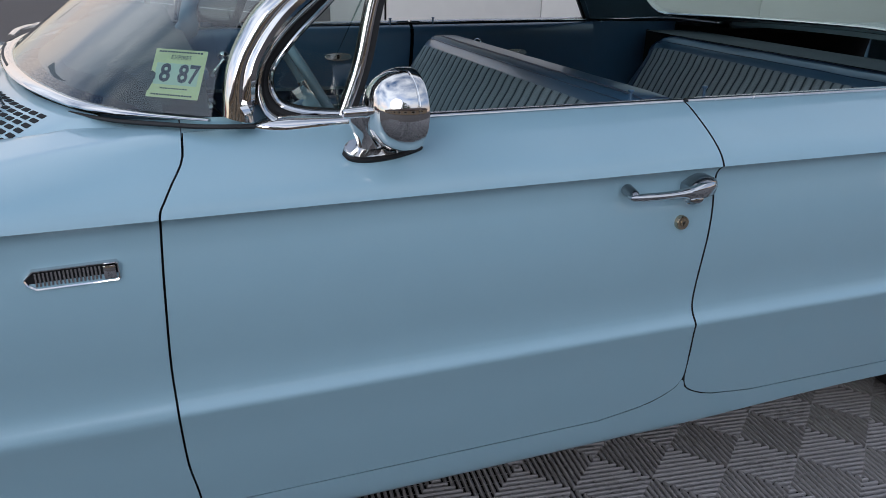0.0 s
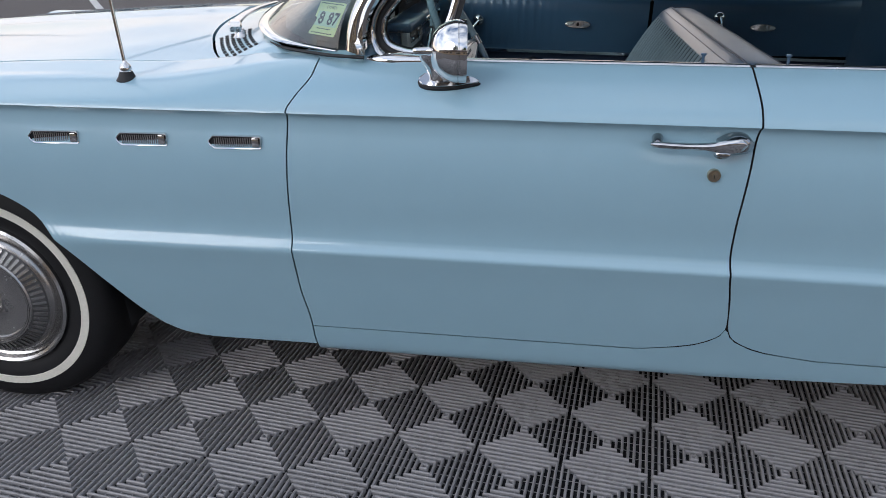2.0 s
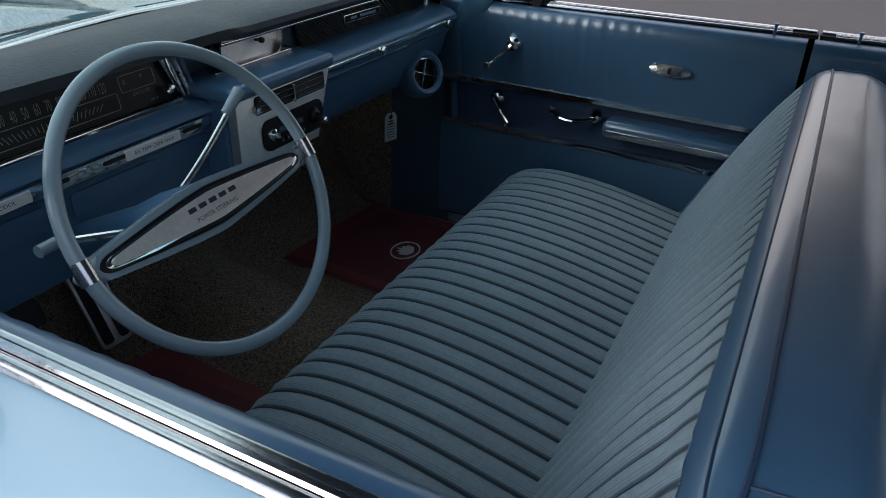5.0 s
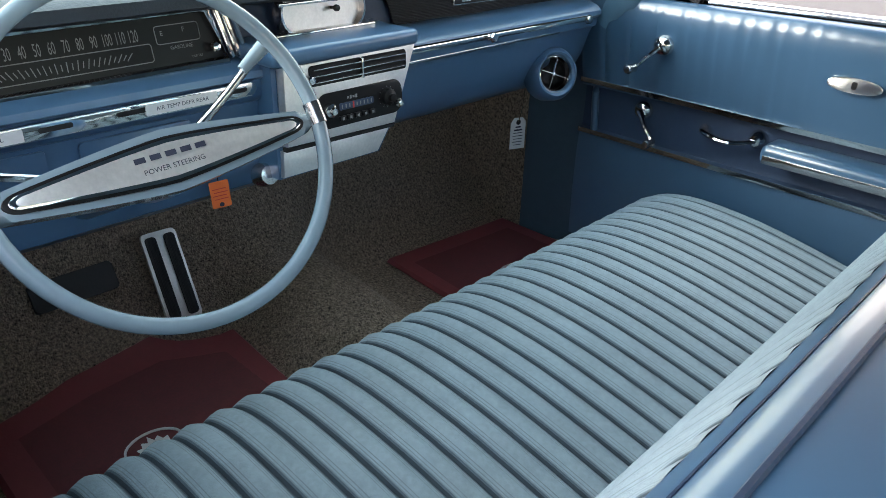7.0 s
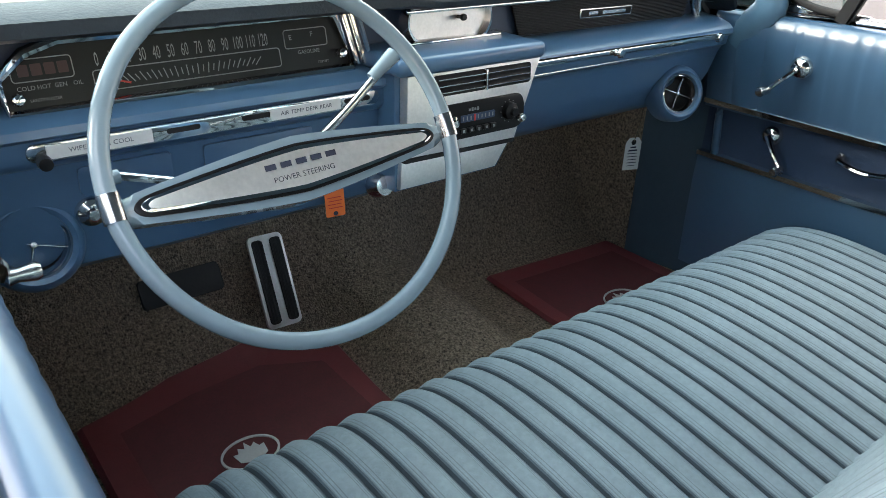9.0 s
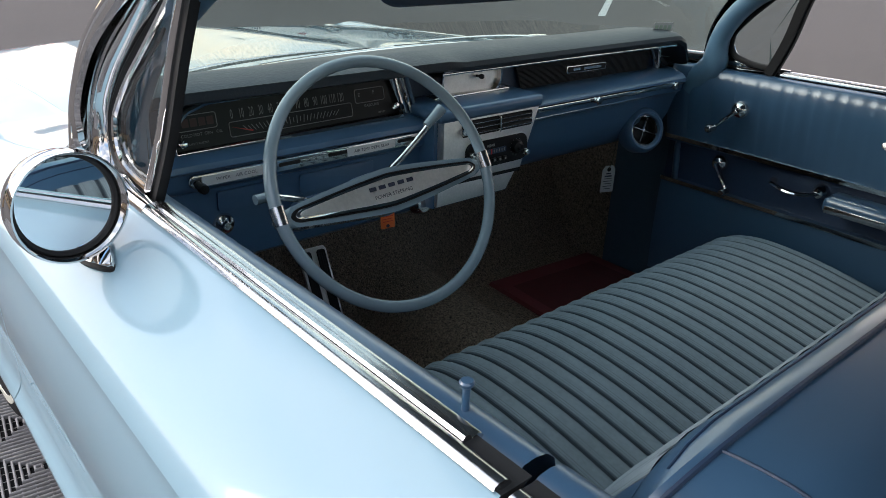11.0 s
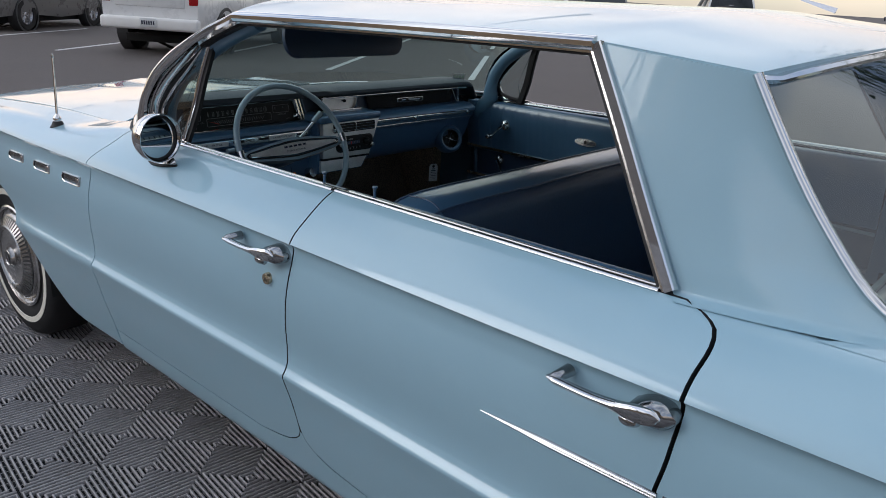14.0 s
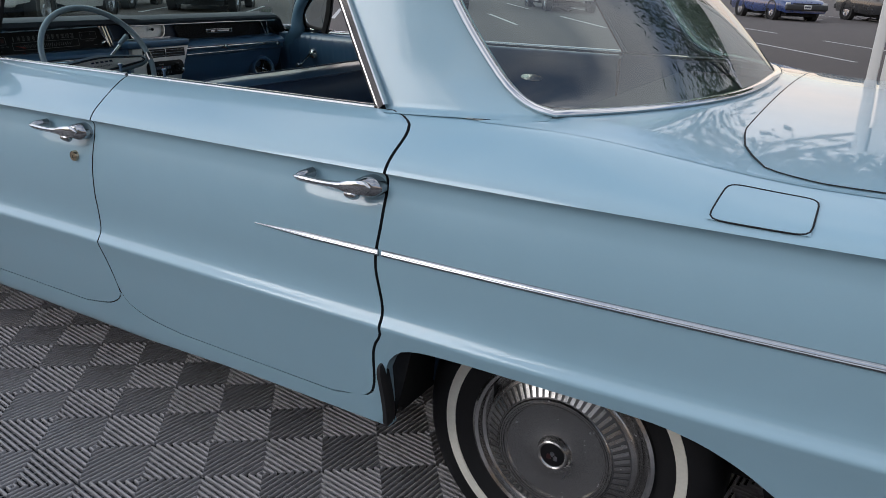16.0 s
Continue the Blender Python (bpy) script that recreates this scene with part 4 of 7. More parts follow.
def make_fuel_door():
    def p(u, v):
        x = 1.516 + 0.148 * u + 0.012 * v * (1 - u)
        q = 0.17 + 0.60 * v
        return skin(x, 0, q)

    bm = bmesh.new()
    rows = [[p(i / 14, j / 10) + Vector((0, -0.0022, 0.0018)) for i in range(15)] for j in range(11)]
    grid(bm, rows)
    part("fuel_door", bm, PAINT, quarters[0], "square fuel filler door")
    o = [(u / 14, 0) for u in range(15)] + [(1, v / 10) for v in range(1, 11)] + [(1 - u / 14, 1) for u in range(1, 15)] + [(0, 1 - v / 10) for v in range(1, 10)]
    ring_pts = []
    for u, v in o:
        uu, vv = u * 2 - 1, v * 2 - 1
        k = (abs(uu) ** 7 + abs(vv) ** 7) ** (1 / 7)
        uu, vv = uu / k * 1.0, vv / k * 1.0
        ring_pts.append(p((uu + 1) / 2, (vv + 1) / 2) + Vector((0, -0.002, 0.0016)))
    bm = bmesh.new()
    sweep(bm, ring_pts, ring(0.0015, 6), closed=True)
    part("fuel_door_gap", bm, GAP, quarters[0])


make_fuel_door()


MIRROR_TIP = 5.0


def make_mirror():
    mir = empty("side_mirror", sedan)
    mir["label"] = "round chrome door mirror on a short stalk"
    ax = Vector((1.0, 0.13, 0.0)).normalized()
    c = Vector((-0.616, 0.046, 1.039))
    m = frame_m(c, ax.cross(Vector((0, 0, 1))), (0, 0, 1))
    if (m.to_3x3() @ Vector((0, 0, 1))).dot(ax) < 0:
        m = m @ Matrix.Rotation(math.pi, 4, "Y")
    bm = bmesh.new()
    lathe(bm, [(0.0, -0.062), (0.020, -0.0605), (0.038, -0.054), (0.051, -0.042), (0.060, -0.026), (0.0643, -0.012), (0.0655, -0.004), (0.0645, -0.003), (0.0645, -0.001), (0.0655, 0.0), (0.0655, 0.012), (0.0645, 0.015), (0.0625, 0.015), (0.0612, 0.012), (0.0600, 0.0), (0.0595, -0.006)], m, 48)
    part("mirror_shell", bm, CHROME, mir)
    # glass in a black gasket, tipped up towards the driver
    tip = Matrix.Rotation(radians(MIRROR_TIP), 4, ax.cross(Vector((0, 0, 1))))
    mg = Matrix.Translation(c - 0.005 * ax) @ tip @ Matrix.Translation(-c) @ m
    part("mirror_glass", lathe(bmesh.new(), [(0.0550, 0.0), (0.0, 0.0)], mg, 48), MIRROR, mir, "round mirror glass")
    part("mirror_gasket", lathe(bmesh.new(), [(0.0602, -0.010), (0.0600, 0.003), (0.0580, 0.0045), (0.0545, 0.003), (0.0540, -0.001)], mg, 48), RUBBER, mir, "black ring round the mirror glass")
    bm = bmesh.new()
    s = spline([(-0.664, 0.074, 0.968), (-0.672, 0.069, 0.990), (-0.681, 0.060, 1.012), (-0.690, 0.051, 1.034)], 10)
    sweep(bm, s, oval(0.008, 0.017, 14), up=(1, 0, 0), scale=[1.15, 0.95, 0.86, 0.84, 0.85, 0.88, 0.92, 0.95, 0.95, 0.7])
    s = spline([(-0.714, 0.044, 1.036), (-0.700, 0.045, 1.037), (-0.66, 0.046, 1.038)], 8)
    sweep(bm, s, ring(0.0085, 14), up=(0, 0, 1), scale=[0.75, 0.9, 1.0, 1.0, 1.05, 1.1, 1.3, 1.5])
    part("stalk", bm, CHROME, mir)

    def foot(k, dz):
        out = [(-0.064, 0), (-0.057, 0.013), (-0.038, 0.020), (-0.008, 0.0205), (0.03, 0.015), (0.070, 0.0), (0.03, -0.015), (-0.008, -0.0205), (-0.038, -0.020), (-0.057, -0.013)]
        pts = spline([Vector((a, b, 0)) for a, b in out] + [Vector((*out[0], 0))], 41)[:-1]
        fm = frame_m((-0.643, 0.073, 0.971 + dz), (1, 0, 0.01), (0, 1, 0.69))
        return slab(bmesh.new(), [(p.x * k, p.y * k) for p in pts], fm, 0.006, 0.0025)
    part("gasket", foot(1.03, -0.0060), RUBBER, mir)
    part("foot", foot(1.0, -0.0005), CHROME, mir)


make_mirror()


def make_antenna():
    a = empty("antenna", sedan)
    a["label"] = "retracted chrome mast antenna on a black base"
    base = Vector((-1.408, 0.112, 0.936))
    part("base", lathe(bmesh.new(), [(0.0, 0.022), (0.014, 0.022), (0.016, 0.018), (0.020, 0.008), (0.0255, 0.002), (0.026, -0.012), (0, -0.012)], Matrix.Translation(base), 24), RUBBER, a)
    part("dome", lathe(bmesh.new(), [(0.0, 0.047), (0.004, 0.046), (0.006, 0.041), (0.011, 0.037), (0.0135, 0.030), (0.0135, 0.026), (0.011, 0.025), (0.014, 0.022), (0.0, 0.021)], Matrix.Translation(base), 24), CHROME, a)
    tip = Vector((-1.432, 0.128, 1.163))
    bm = tube(bmesh.new(), [base + Vector((0, 0, 0.03)), base.lerp(tip, 0.85), tip], 0.0042, 10)
    part("mast", bm, CHROME, a)
    part("tip", lathe(bmesh.new(), [(0, 0.016), (0.004, 0.013), (0.0048, 0.008), (0.004, 0.004), (0.003, -0.002), (0, -0.002)], Matrix.Translation(tip), 14), DULL_CHROME, a)


make_antenna()


# ---- window frames ----
ROOF_RAIL = [(-0.44, 0.168, 1.367), (-0.25, 0.173, 1.373), (0.05, 0.181, 1.381), (0.35, 0.190, 1.387), (0.585, 0.196, 1.390)]
C_FRONT = [(0.588, 0.194, 1.386), (0.665, 0.169, 1.266), (0.745, 0.140, 1.140), (0.818, 0.112, 1.030)]


def make_window_trim():
    rail = spline(A_EDGE, 40) + spline(ROOF_RAIL, 40)[1:]
    # drip rail
    bm = bmesh.new()
    sweep(bm, [p + Vector((0, -0.004, 0.0)) for p in rail], [(-0.008, -0.010), (0.005, -0.014), (0.010, -0.008), (0.010, 0.000), (0.005, 0.006), (-0.008, 0.009)], up=(0, 0, 1))
    both("drip_rail", bm, CHROME, None, "chrome drip rail over the doors")
    # pillar cover
    N = 30
    ge, ae = spline(GLASS_EDGE, N), spline(A_EDGE, N)
    rows = []
    for a, b in zip(ge, ae):
        rows.append([a.lerp(b, t) + Vector((0, -0.013 * math.sin(math.pi * t) ** 0.7 + (0.012 if t in (0, 1) else 0), 0)) for t in (0, 0.04, 0.12, 0.25, 0.4, 0.55, 0.7, 0.84, 0.95, 1)])
    bm = bmesh.new()
    thick(bm, rows, (0.004, 0.03, 0))
    both("pillar_cover", bm, CHROME, None, "polished chrome windshield pillar cover")
    # vent window: channel, bright frame, rubber, pane, post
    vout = spline([(-0.500, 0.186, 1.346), (-0.60, 0.178, 1.285), (-0.712, 0.168, 1.212), (-0.775, 0.160, 1.160), (-0.813, 0.155, 1.113), (-0.828, 0.151, 1.070), (-0.827, 0.147, 1.035), (-0.812, 0.145, 1.010), (-0.78, 0.145, 0.998), (-0.74, 0.147, 0.995), (-0.675, 0.150, 0.997)], 56)
    vin = spline([(-0.565, 0.208, 1.330), (-0.632, 0.197, 1.258), (-0.702, 0.185, 1.190), (-0.754, 0.177, 1.142), (-0.794, 0.171, 1.096), (-0.803, 0.168, 1.072), (-0.801, 0.166, 1.049), (-0.787, 0.164, 1.030), (-0.756, 0.163, 1.019), (-0.72, 0.163, 1.014), (-0.683, 0.163, 1.012)], 56)
    a = spline(list(reversed(A_EDGE)), 34)
    bm = bmesh.new()
    grid(bm, [[p.lerp(q, t) + Vector((0, dy, 0)) for t, dy in ((0, 0.0), (0.10, 0.012), (0.38, 0.014), (0.46, 0.003), (0.62, 0.003), (0.70, 0.013), (0.92, 0.014), (1.0, 0.0))] for p, q in zip(a, vout[:34])])
    both("pillar_channel", bm, DULL_CHROME)
    bm = bmesh.new()
    grid(bm, [[p.lerp(q, t) + Vector((0, dy, 0)) for t, dy in ((0, 0.010), (0.02, -0.002), (0.10, -0.008), (0.25, -0.009), (0.40, -0.005), (0.47, 0.002), (0.48, 0.012))] for p, q in zip(vout, vin)])
    both("vent_frame", bm, CHROME, None, "chrome vent window frame")
    bm = bmesh.new()
    grid(bm, [[p.lerp(q, t) + Vector((0, dy, 0)) for t, dy in ((0.45, 0.006), (0.6, 0.002), (0.8, 0.001), (1.02, 0.006))] for p, q in zip(vout, vin)])
    both("vent_rubber", bm, RUBBER)
    bm = bmesh.new()
    sweep(bm, vin, oval(0.0048, 0.0055, 8), up=(0, 1, 0))
    both("vent_pane_frame", bm, CHROME)
    post = spline([(-0.690, 0.161, 0.995), (-0.651, 0.175, 1.09), (-0.622, 0.190, 1.196), (-0.572, 0.208, 1.335)], 12)
    bm = bmesh.new()
    hub = bm.verts.new((-0.70, 0.174, 1.09))
    vs = [bm.verts.new(p + Vector((0, 0.003, 0))) for p in vin + post]
    for p, q in zip(vs, vs[1:] + vs[:1]):
        bm.faces.new((hub, p, q))
    for o in both("vent_pane", bm, SIDE_GLASS, None, "small triangular vent window pane"):
        o.visible_shadow = False
    bm = bmesh.new()
    sweep(bm, post, [(-0.008, -0.005), (-0.003, -0.008), (0.003, -0.008), (0.008, -0.005), (0.008, 0.006), (-0.008, 0.006)], up=(0, 1, 0))
    both("vent_post", bm, CHROME)
    bm = bmesh.new()
    sweep(bm, [p + Vector((0.014, 0.004, 0)) for p in post], rect(0.012, 0.010), up=(0, 1, 0))
    both("vent_post_rubber", bm, RUBBER)
    # rubber on the cabin side
    bm = bmesh.new()
    sweep(bm, [p + Vector((0.002, 0.011, 0)) for p in post], rect(0.024, 0.006), up=(0, 1, 0))
    both("vent_post_inner_rubber", bm, RUBBER)
    bm = bmesh.new()
    sweep(bm, [p + Vector((0, 0.009, 0)) for p in vin], oval(0.008, 0.005, 8), up=(0, 1, 0))
    both("vent_inner_rubber", bm, RUBBER)
    # flat bright sill under the quarter-light
    bm = bmesh.new()
    path = [belt(x) + Vector((0, 0.004, 0.003)) for x in np.linspace(-0.838, -0.64, 14)]
    sweep(bm, path, [(-0.014, -0.008), (0.012, -0.008), (0.012, -0.003), (0.009, 0.003), (0.003, 0.008), (-0.006, 0.011), (-0.014, 0.010)], up=(0, 0, 1), scale=[0.2, 0.75, 1.05, 1.2, 1.2, 1.1, 1.0, 0.9, 0.8, 0.75, 0.7, 0.7, 0.7, 0.7])
    both("vent_sill", bm, CHROME)
    # painted foot under the windshield pillar
    bm = bmesh.new()
    grid(bm, [[belt(x).lerp(Vector((x, 0.172, 1.014)), t) + Vector((0, 0, -0.001 + 0.004 * math.sin(math.pi * t))) for t in np.linspace(0, 1, 6)] for x in np.linspace(-0.948, -0.80, 12)])
    both("pillar_foot", bm, PAINT)
    # roof rail: bright band and rubber under it
    r = [Vector(p) for p in spline(A_EDGE, 24)[19:]] + spline(ROOF_RAIL, 24)[1:]
    bm = bmesh.new()
    sweep(bm, [p + Vector((0, 0.010, -0.010)) for p in r], [(-0.006, -0.008), (0.006, -0.010), (0.006, 0.010), (-0.006, 0.010)], up=(0, 0, 1))
    both("window_header", bm, CHROME)
    bm = bmesh.new()
    sweep(bm, [p + Vector((0, 0.028, -0.019)) for p in r], rect(0.034, 0.012), up=(0, 0, 1))
    both("header_rubber", bm, RUBBER)
    # rear edge of the opening
    c = spline(C_FRONT, 18)
    bm = bmesh.new()
    sweep(bm, c, [(-0.006, -0.010), (0.002, -0.009), (0.0075, 0.008), (0.006, 0.011), (-0.005, 0.012)], up=(1, 0, 0.2))
    both("pillar_edge", bm, CHROME, None, "chrome edge of the rear roof pillar")
    bm = bmesh.new()
    sweep(bm, [p + Vector((-0.010, 0.006, -0.004)) for p in c], rect(0.008, 0.010), up=(1, 0, 0.2))
    both("pillar_inner_band", bm, DULL_CHROME)
    bm = bmesh.new()
    sweep(bm, [p + Vector((-0.019, 0.016, -0.007)) for p in c], rect(0.014, 0.010), up=(1, 0, 0.2))
    both("pillar_rubber", bm, RUBBER)
    # belt line: bright lip, dark slot, bright inner strip, open round the door joint
    for door, x0, x1, a0, a1 in ((front_doors, -0.655, -0.007, -0.655, -0.058), (rear_doors, 0.005, 0.80, 0.034, 0.80)):
        xs, ins = np.linspace(x0, x1, 30), np.linspace(a0, a1, 30)
        a = sweep(bmesh.new(), [belt(x) + Vector((0, 0.005, 0.002)) for x in xs], oval(0.0085, 0.0048, 10), up=(0, 0, 1))
        b = sweep(bmesh.new(), [belt(x) + Vector((0, 0.018, -0.006)) for x in xs], rect(0.018, 0.008), up=(0, 0, 1))
        d = sweep(bmesh.new(), [belt(x) + Vector((0, 0.0195, 0.0005)) for x in ins], [(-0.0050, -0.004), (0.0045, -0.004), (0.0045, 0.002), (0.002, 0.0045), (-0.002, 0.0045), (-0.0048, 0.002)], up=(0, 0, 1))
        e = sweep(bmesh.new(), [belt(x) + Vector((0, 0.0295, -0.002)) for x in ins], oval(0.0062, 0.0040, 8), up=(0, 0, 1))
        for side in (0, 1):
            for nme, g, mt in (("belt_trim", a, TRIM_CHROME), ("window_slot", b, RUBBER), ("glass_run", d, DULL_CHROME), ("inner_belt_trim", e, DULL_CHROME)):
                part(nme, flip(g) if side else g.copy(), mt, door[side])
    # windshield and rear window reveals
    bm = bmesh.new()
    ends = [YC - abs(p[1] - YC) for p in ws_base]
    sweep(bm, [Vector(p) + Vector((-0.004, 0, -0.005 * step(0.42, 0.26, e))) for p, e in zip(ws_base, ends)], oval(0.016, 0.007, 10), up=(0, 0, 1), scale=[0.35 + 0.65 * step(0.135, 0.25, e) for e in ends])
    part("windshield_trim", bm, CHROME, sedan, "chrome windshield surround")
    # rubber lip from the windshield's corner to the foot of the pillar
    lip = [Vector((smooth_at(WS_BASE, y) - 0.006, y - 0.012, 1.008)) for y in (0.30, 0.24, 0.20, 0.165, 0.14)] + [Vector((-0.875, 0.118, 1.008)), Vector((-0.838, 0.117, 1.007))]
    bm = sweep(bmesh.new(), spline(lip, 24), oval(0.0055, 0.0040, 8), scale=[0.4 + 0.6 * min(1, k / 6) for k in range(24)])
    both("windshield_lip", bm, RUBBER)
    bm = bmesh.new()
    sweep(bm, [Vector(p) + Vector((-0.008, 0, -0.008)) for p in ws_top], oval(0.012, 0.008, 8), up=(0, 0, 1))
    part("windshield_header_trim", bm, CHROME, sedan)
    edge = [Vector(p) for p in rw_rows[0]]
    left = edge
    right = [Vector(p) for p in rw_rows[-1]]
    bm = bmesh.new()
    path = left + [Vector(p) for p in rw_base[1:-1]] + list(reversed(right))
    sweep(bm, [p + Vector((0.003, -0.004 if p.y < YC else 0.004, 0.001)) for p in path], oval(0.013, 0.007, 10), up=(0, 0, 1))
    part("rear_window_trim", bm, CHROME, sedan, "chrome rear window surround")
    bm = bmesh.new()
    sweep(bm, [Vector(p) + Vector((0.005, 0, -0.006)) for p in rw_top], oval(0.012, 0.008, 8), up=(0, 0, 1))
    part("rear_window_header_trim", bm, CHROME, sedan)
    # lock knobs
    for x in (-0.094, 0.083):
        for side in (0, 1):
            b0 = belt(x) + Vector((0, 0.050, -0.014))
            bm = lathe(bmesh.new(), [(0.0, 0.041), (0.006, 0.041), (0.0075, 0.039), (0.0070, 0.036), (0.0040, 0.033), (0.0036, 0.015), (0.0048, 0.002), (0.0095, 0.002), (0.0095, 0.0), (0, 0)], Matrix.Translation(b0) @ Matrix.Scale(0.84, 4), 16)
            part("lock_knob", flip(bm) if side else bm, VINYL, (front_doors if x < 0 else rear_doors)[side])


make_window_trim()


def make_wipers():
    for sg in (1, -1):
        def at(x, y, z):
            return Vector((x, y if sg > 0 else 2 * YC - y, z))
        w = empty("wiper", sedan)
        w["label"] = "chrome windshield wiper at rest"
        part("pivot", lathe(bmesh.new(), [(0, 0.024), (0.009, 0.023), (0.013, 0.016), (0.015, 0.006), (0.020, 0.0), (0, 0)], Matrix.Translation(at(-1.243, 0.415, 0.998)), 18), TRIM_CHROME, w)
        head = spline([at(-1.247, 0.395, 1.020), at(-1.258, 0.42, 1.028), at(-1.275, 0.465, 1.030)], 8)
        part("arm_head", sweep(bmesh.new(), head, [(-0.015, -0.007), (0.015, -0.007), (0.016, 0.004), (0.012, 0.009), (-0.012, 0.009), (-0.016, 0.004)], scale=[0.9, 1.05, 1.1, 1.1, 1.05, 1.0, 0.95, 0.85]), TRIM_CHROME, w)
        arm = spline([at(-1.268, 0.45, 1.031), at(-1.288, 0.56, 1.038), at(-1.300, 0.70, 1.042), at(-1.296, 0.86, 1.044)], 16)
        part("arm", sweep(bmesh.new(), arm, [(-0.011, -0.003), (0.011, -0.003), (0.010, 0.003), (0.004, 0.0052), (-0.004, 0.0052), (-0.010, 0.003)], scale=[1.15 - 0.035 * k for k in range(16)]), TRIM_CHROME, w)
        bl = [at(smooth_at(WS_BASE, y) - 0.012, y, 1.036 + 0.010 * (y - 0.6)) for y in (0.62, 0.74, 0.86, 0.95)]
        part("blade", sweep(bmesh.new(), spline(bl, 14), rect(0.005, 0.008)), RUBBER, w)


make_wipers()


def make_sticker():
    """Inspection sticker on the inside of the windshield's lower corner."""
    st = empty("inspection_sticker")
    tagged(st, "pale yellow and green inspection sticker on the windshield glass", "sticker")
    o = Vector((-0.944, 0.210, 1.077))
    xd = Vector((0.80, -0.58, 0.0))
    yd = Vector((0.32, 0.42, 0.85))
    m = frame_m(o, xd, yd)
    if (m.to_3x3() @ Vector((0, 0, 1))).y > 0:
        m = m @ Matrix.Rotation(math.pi, 4, "Y")
    W, H = 0.094, 0.083
    part("sheet", slab(bmesh.new(), rounded(W, H, 0.001, 1), m, 0.0004), STICKER, st)
    part("field", slab(bmesh.new(), rounded(W * 0.84, H * 0.44, 0.001, 1), m @ Matrix.Translation((0, -0.001, 0.0004)), 0.0003), STICKER_PALE, st)
    letters("8", m @ Matrix.Translation((-0.021, -0.001, 0.0009)), 0.043, INK, st, stretch=0.95, bold=0.0011)
    letters("87", m @ Matrix.Translation((0.021, -0.001, 0.0009)), 0.043, INK, st, stretch=0.88, bold=0.0011)
    letters("EXPIRES", m @ Matrix.Translation((0.002, 0.0275, 0.0009)), 0.0105, INK, st)
    bm = bmesh.new()
    for y, w in ((0.037, 0.082), (-0.0255, 0.05), (-0.0365, 0.078)):
        for k in range(int(w / 0.005)):
            box(bm, (-w / 2 + 0.005 * k + 0.0025, y, 0.0008), (0.0038, 0.0025 if y < -0.03 or y > 0 else 0.002, 0.0002))
    bm.transform(m)
    part("print_bars", bm, INK, st)


make_sticker()


def make_label():
    """Small pale label low on the inside of the windshield, passenger side."""
    lb = empty("window_label")
    tagged(lb, "small pale blue and white label on the windshield glass", "sticker")
    m = frame_m((-0.963, 1.700, 1.088), (0.35, 0.94, 0), (0.25, 0, 1))
    part("sheet", slab(bmesh.new(), rounded(0.060, 0.026, 0.001, 1), m, 0.0004), PAPER, lb)
    for k in range(4):
        bm = box(bmesh.new(), (-0.021 + 0.014 * k, -0.001, 0.0008), (0.010, 0.013, 0.0003))
        bm.transform(m)
        part("print_bar", bm, STICKER_PALE, lb)


make_label()
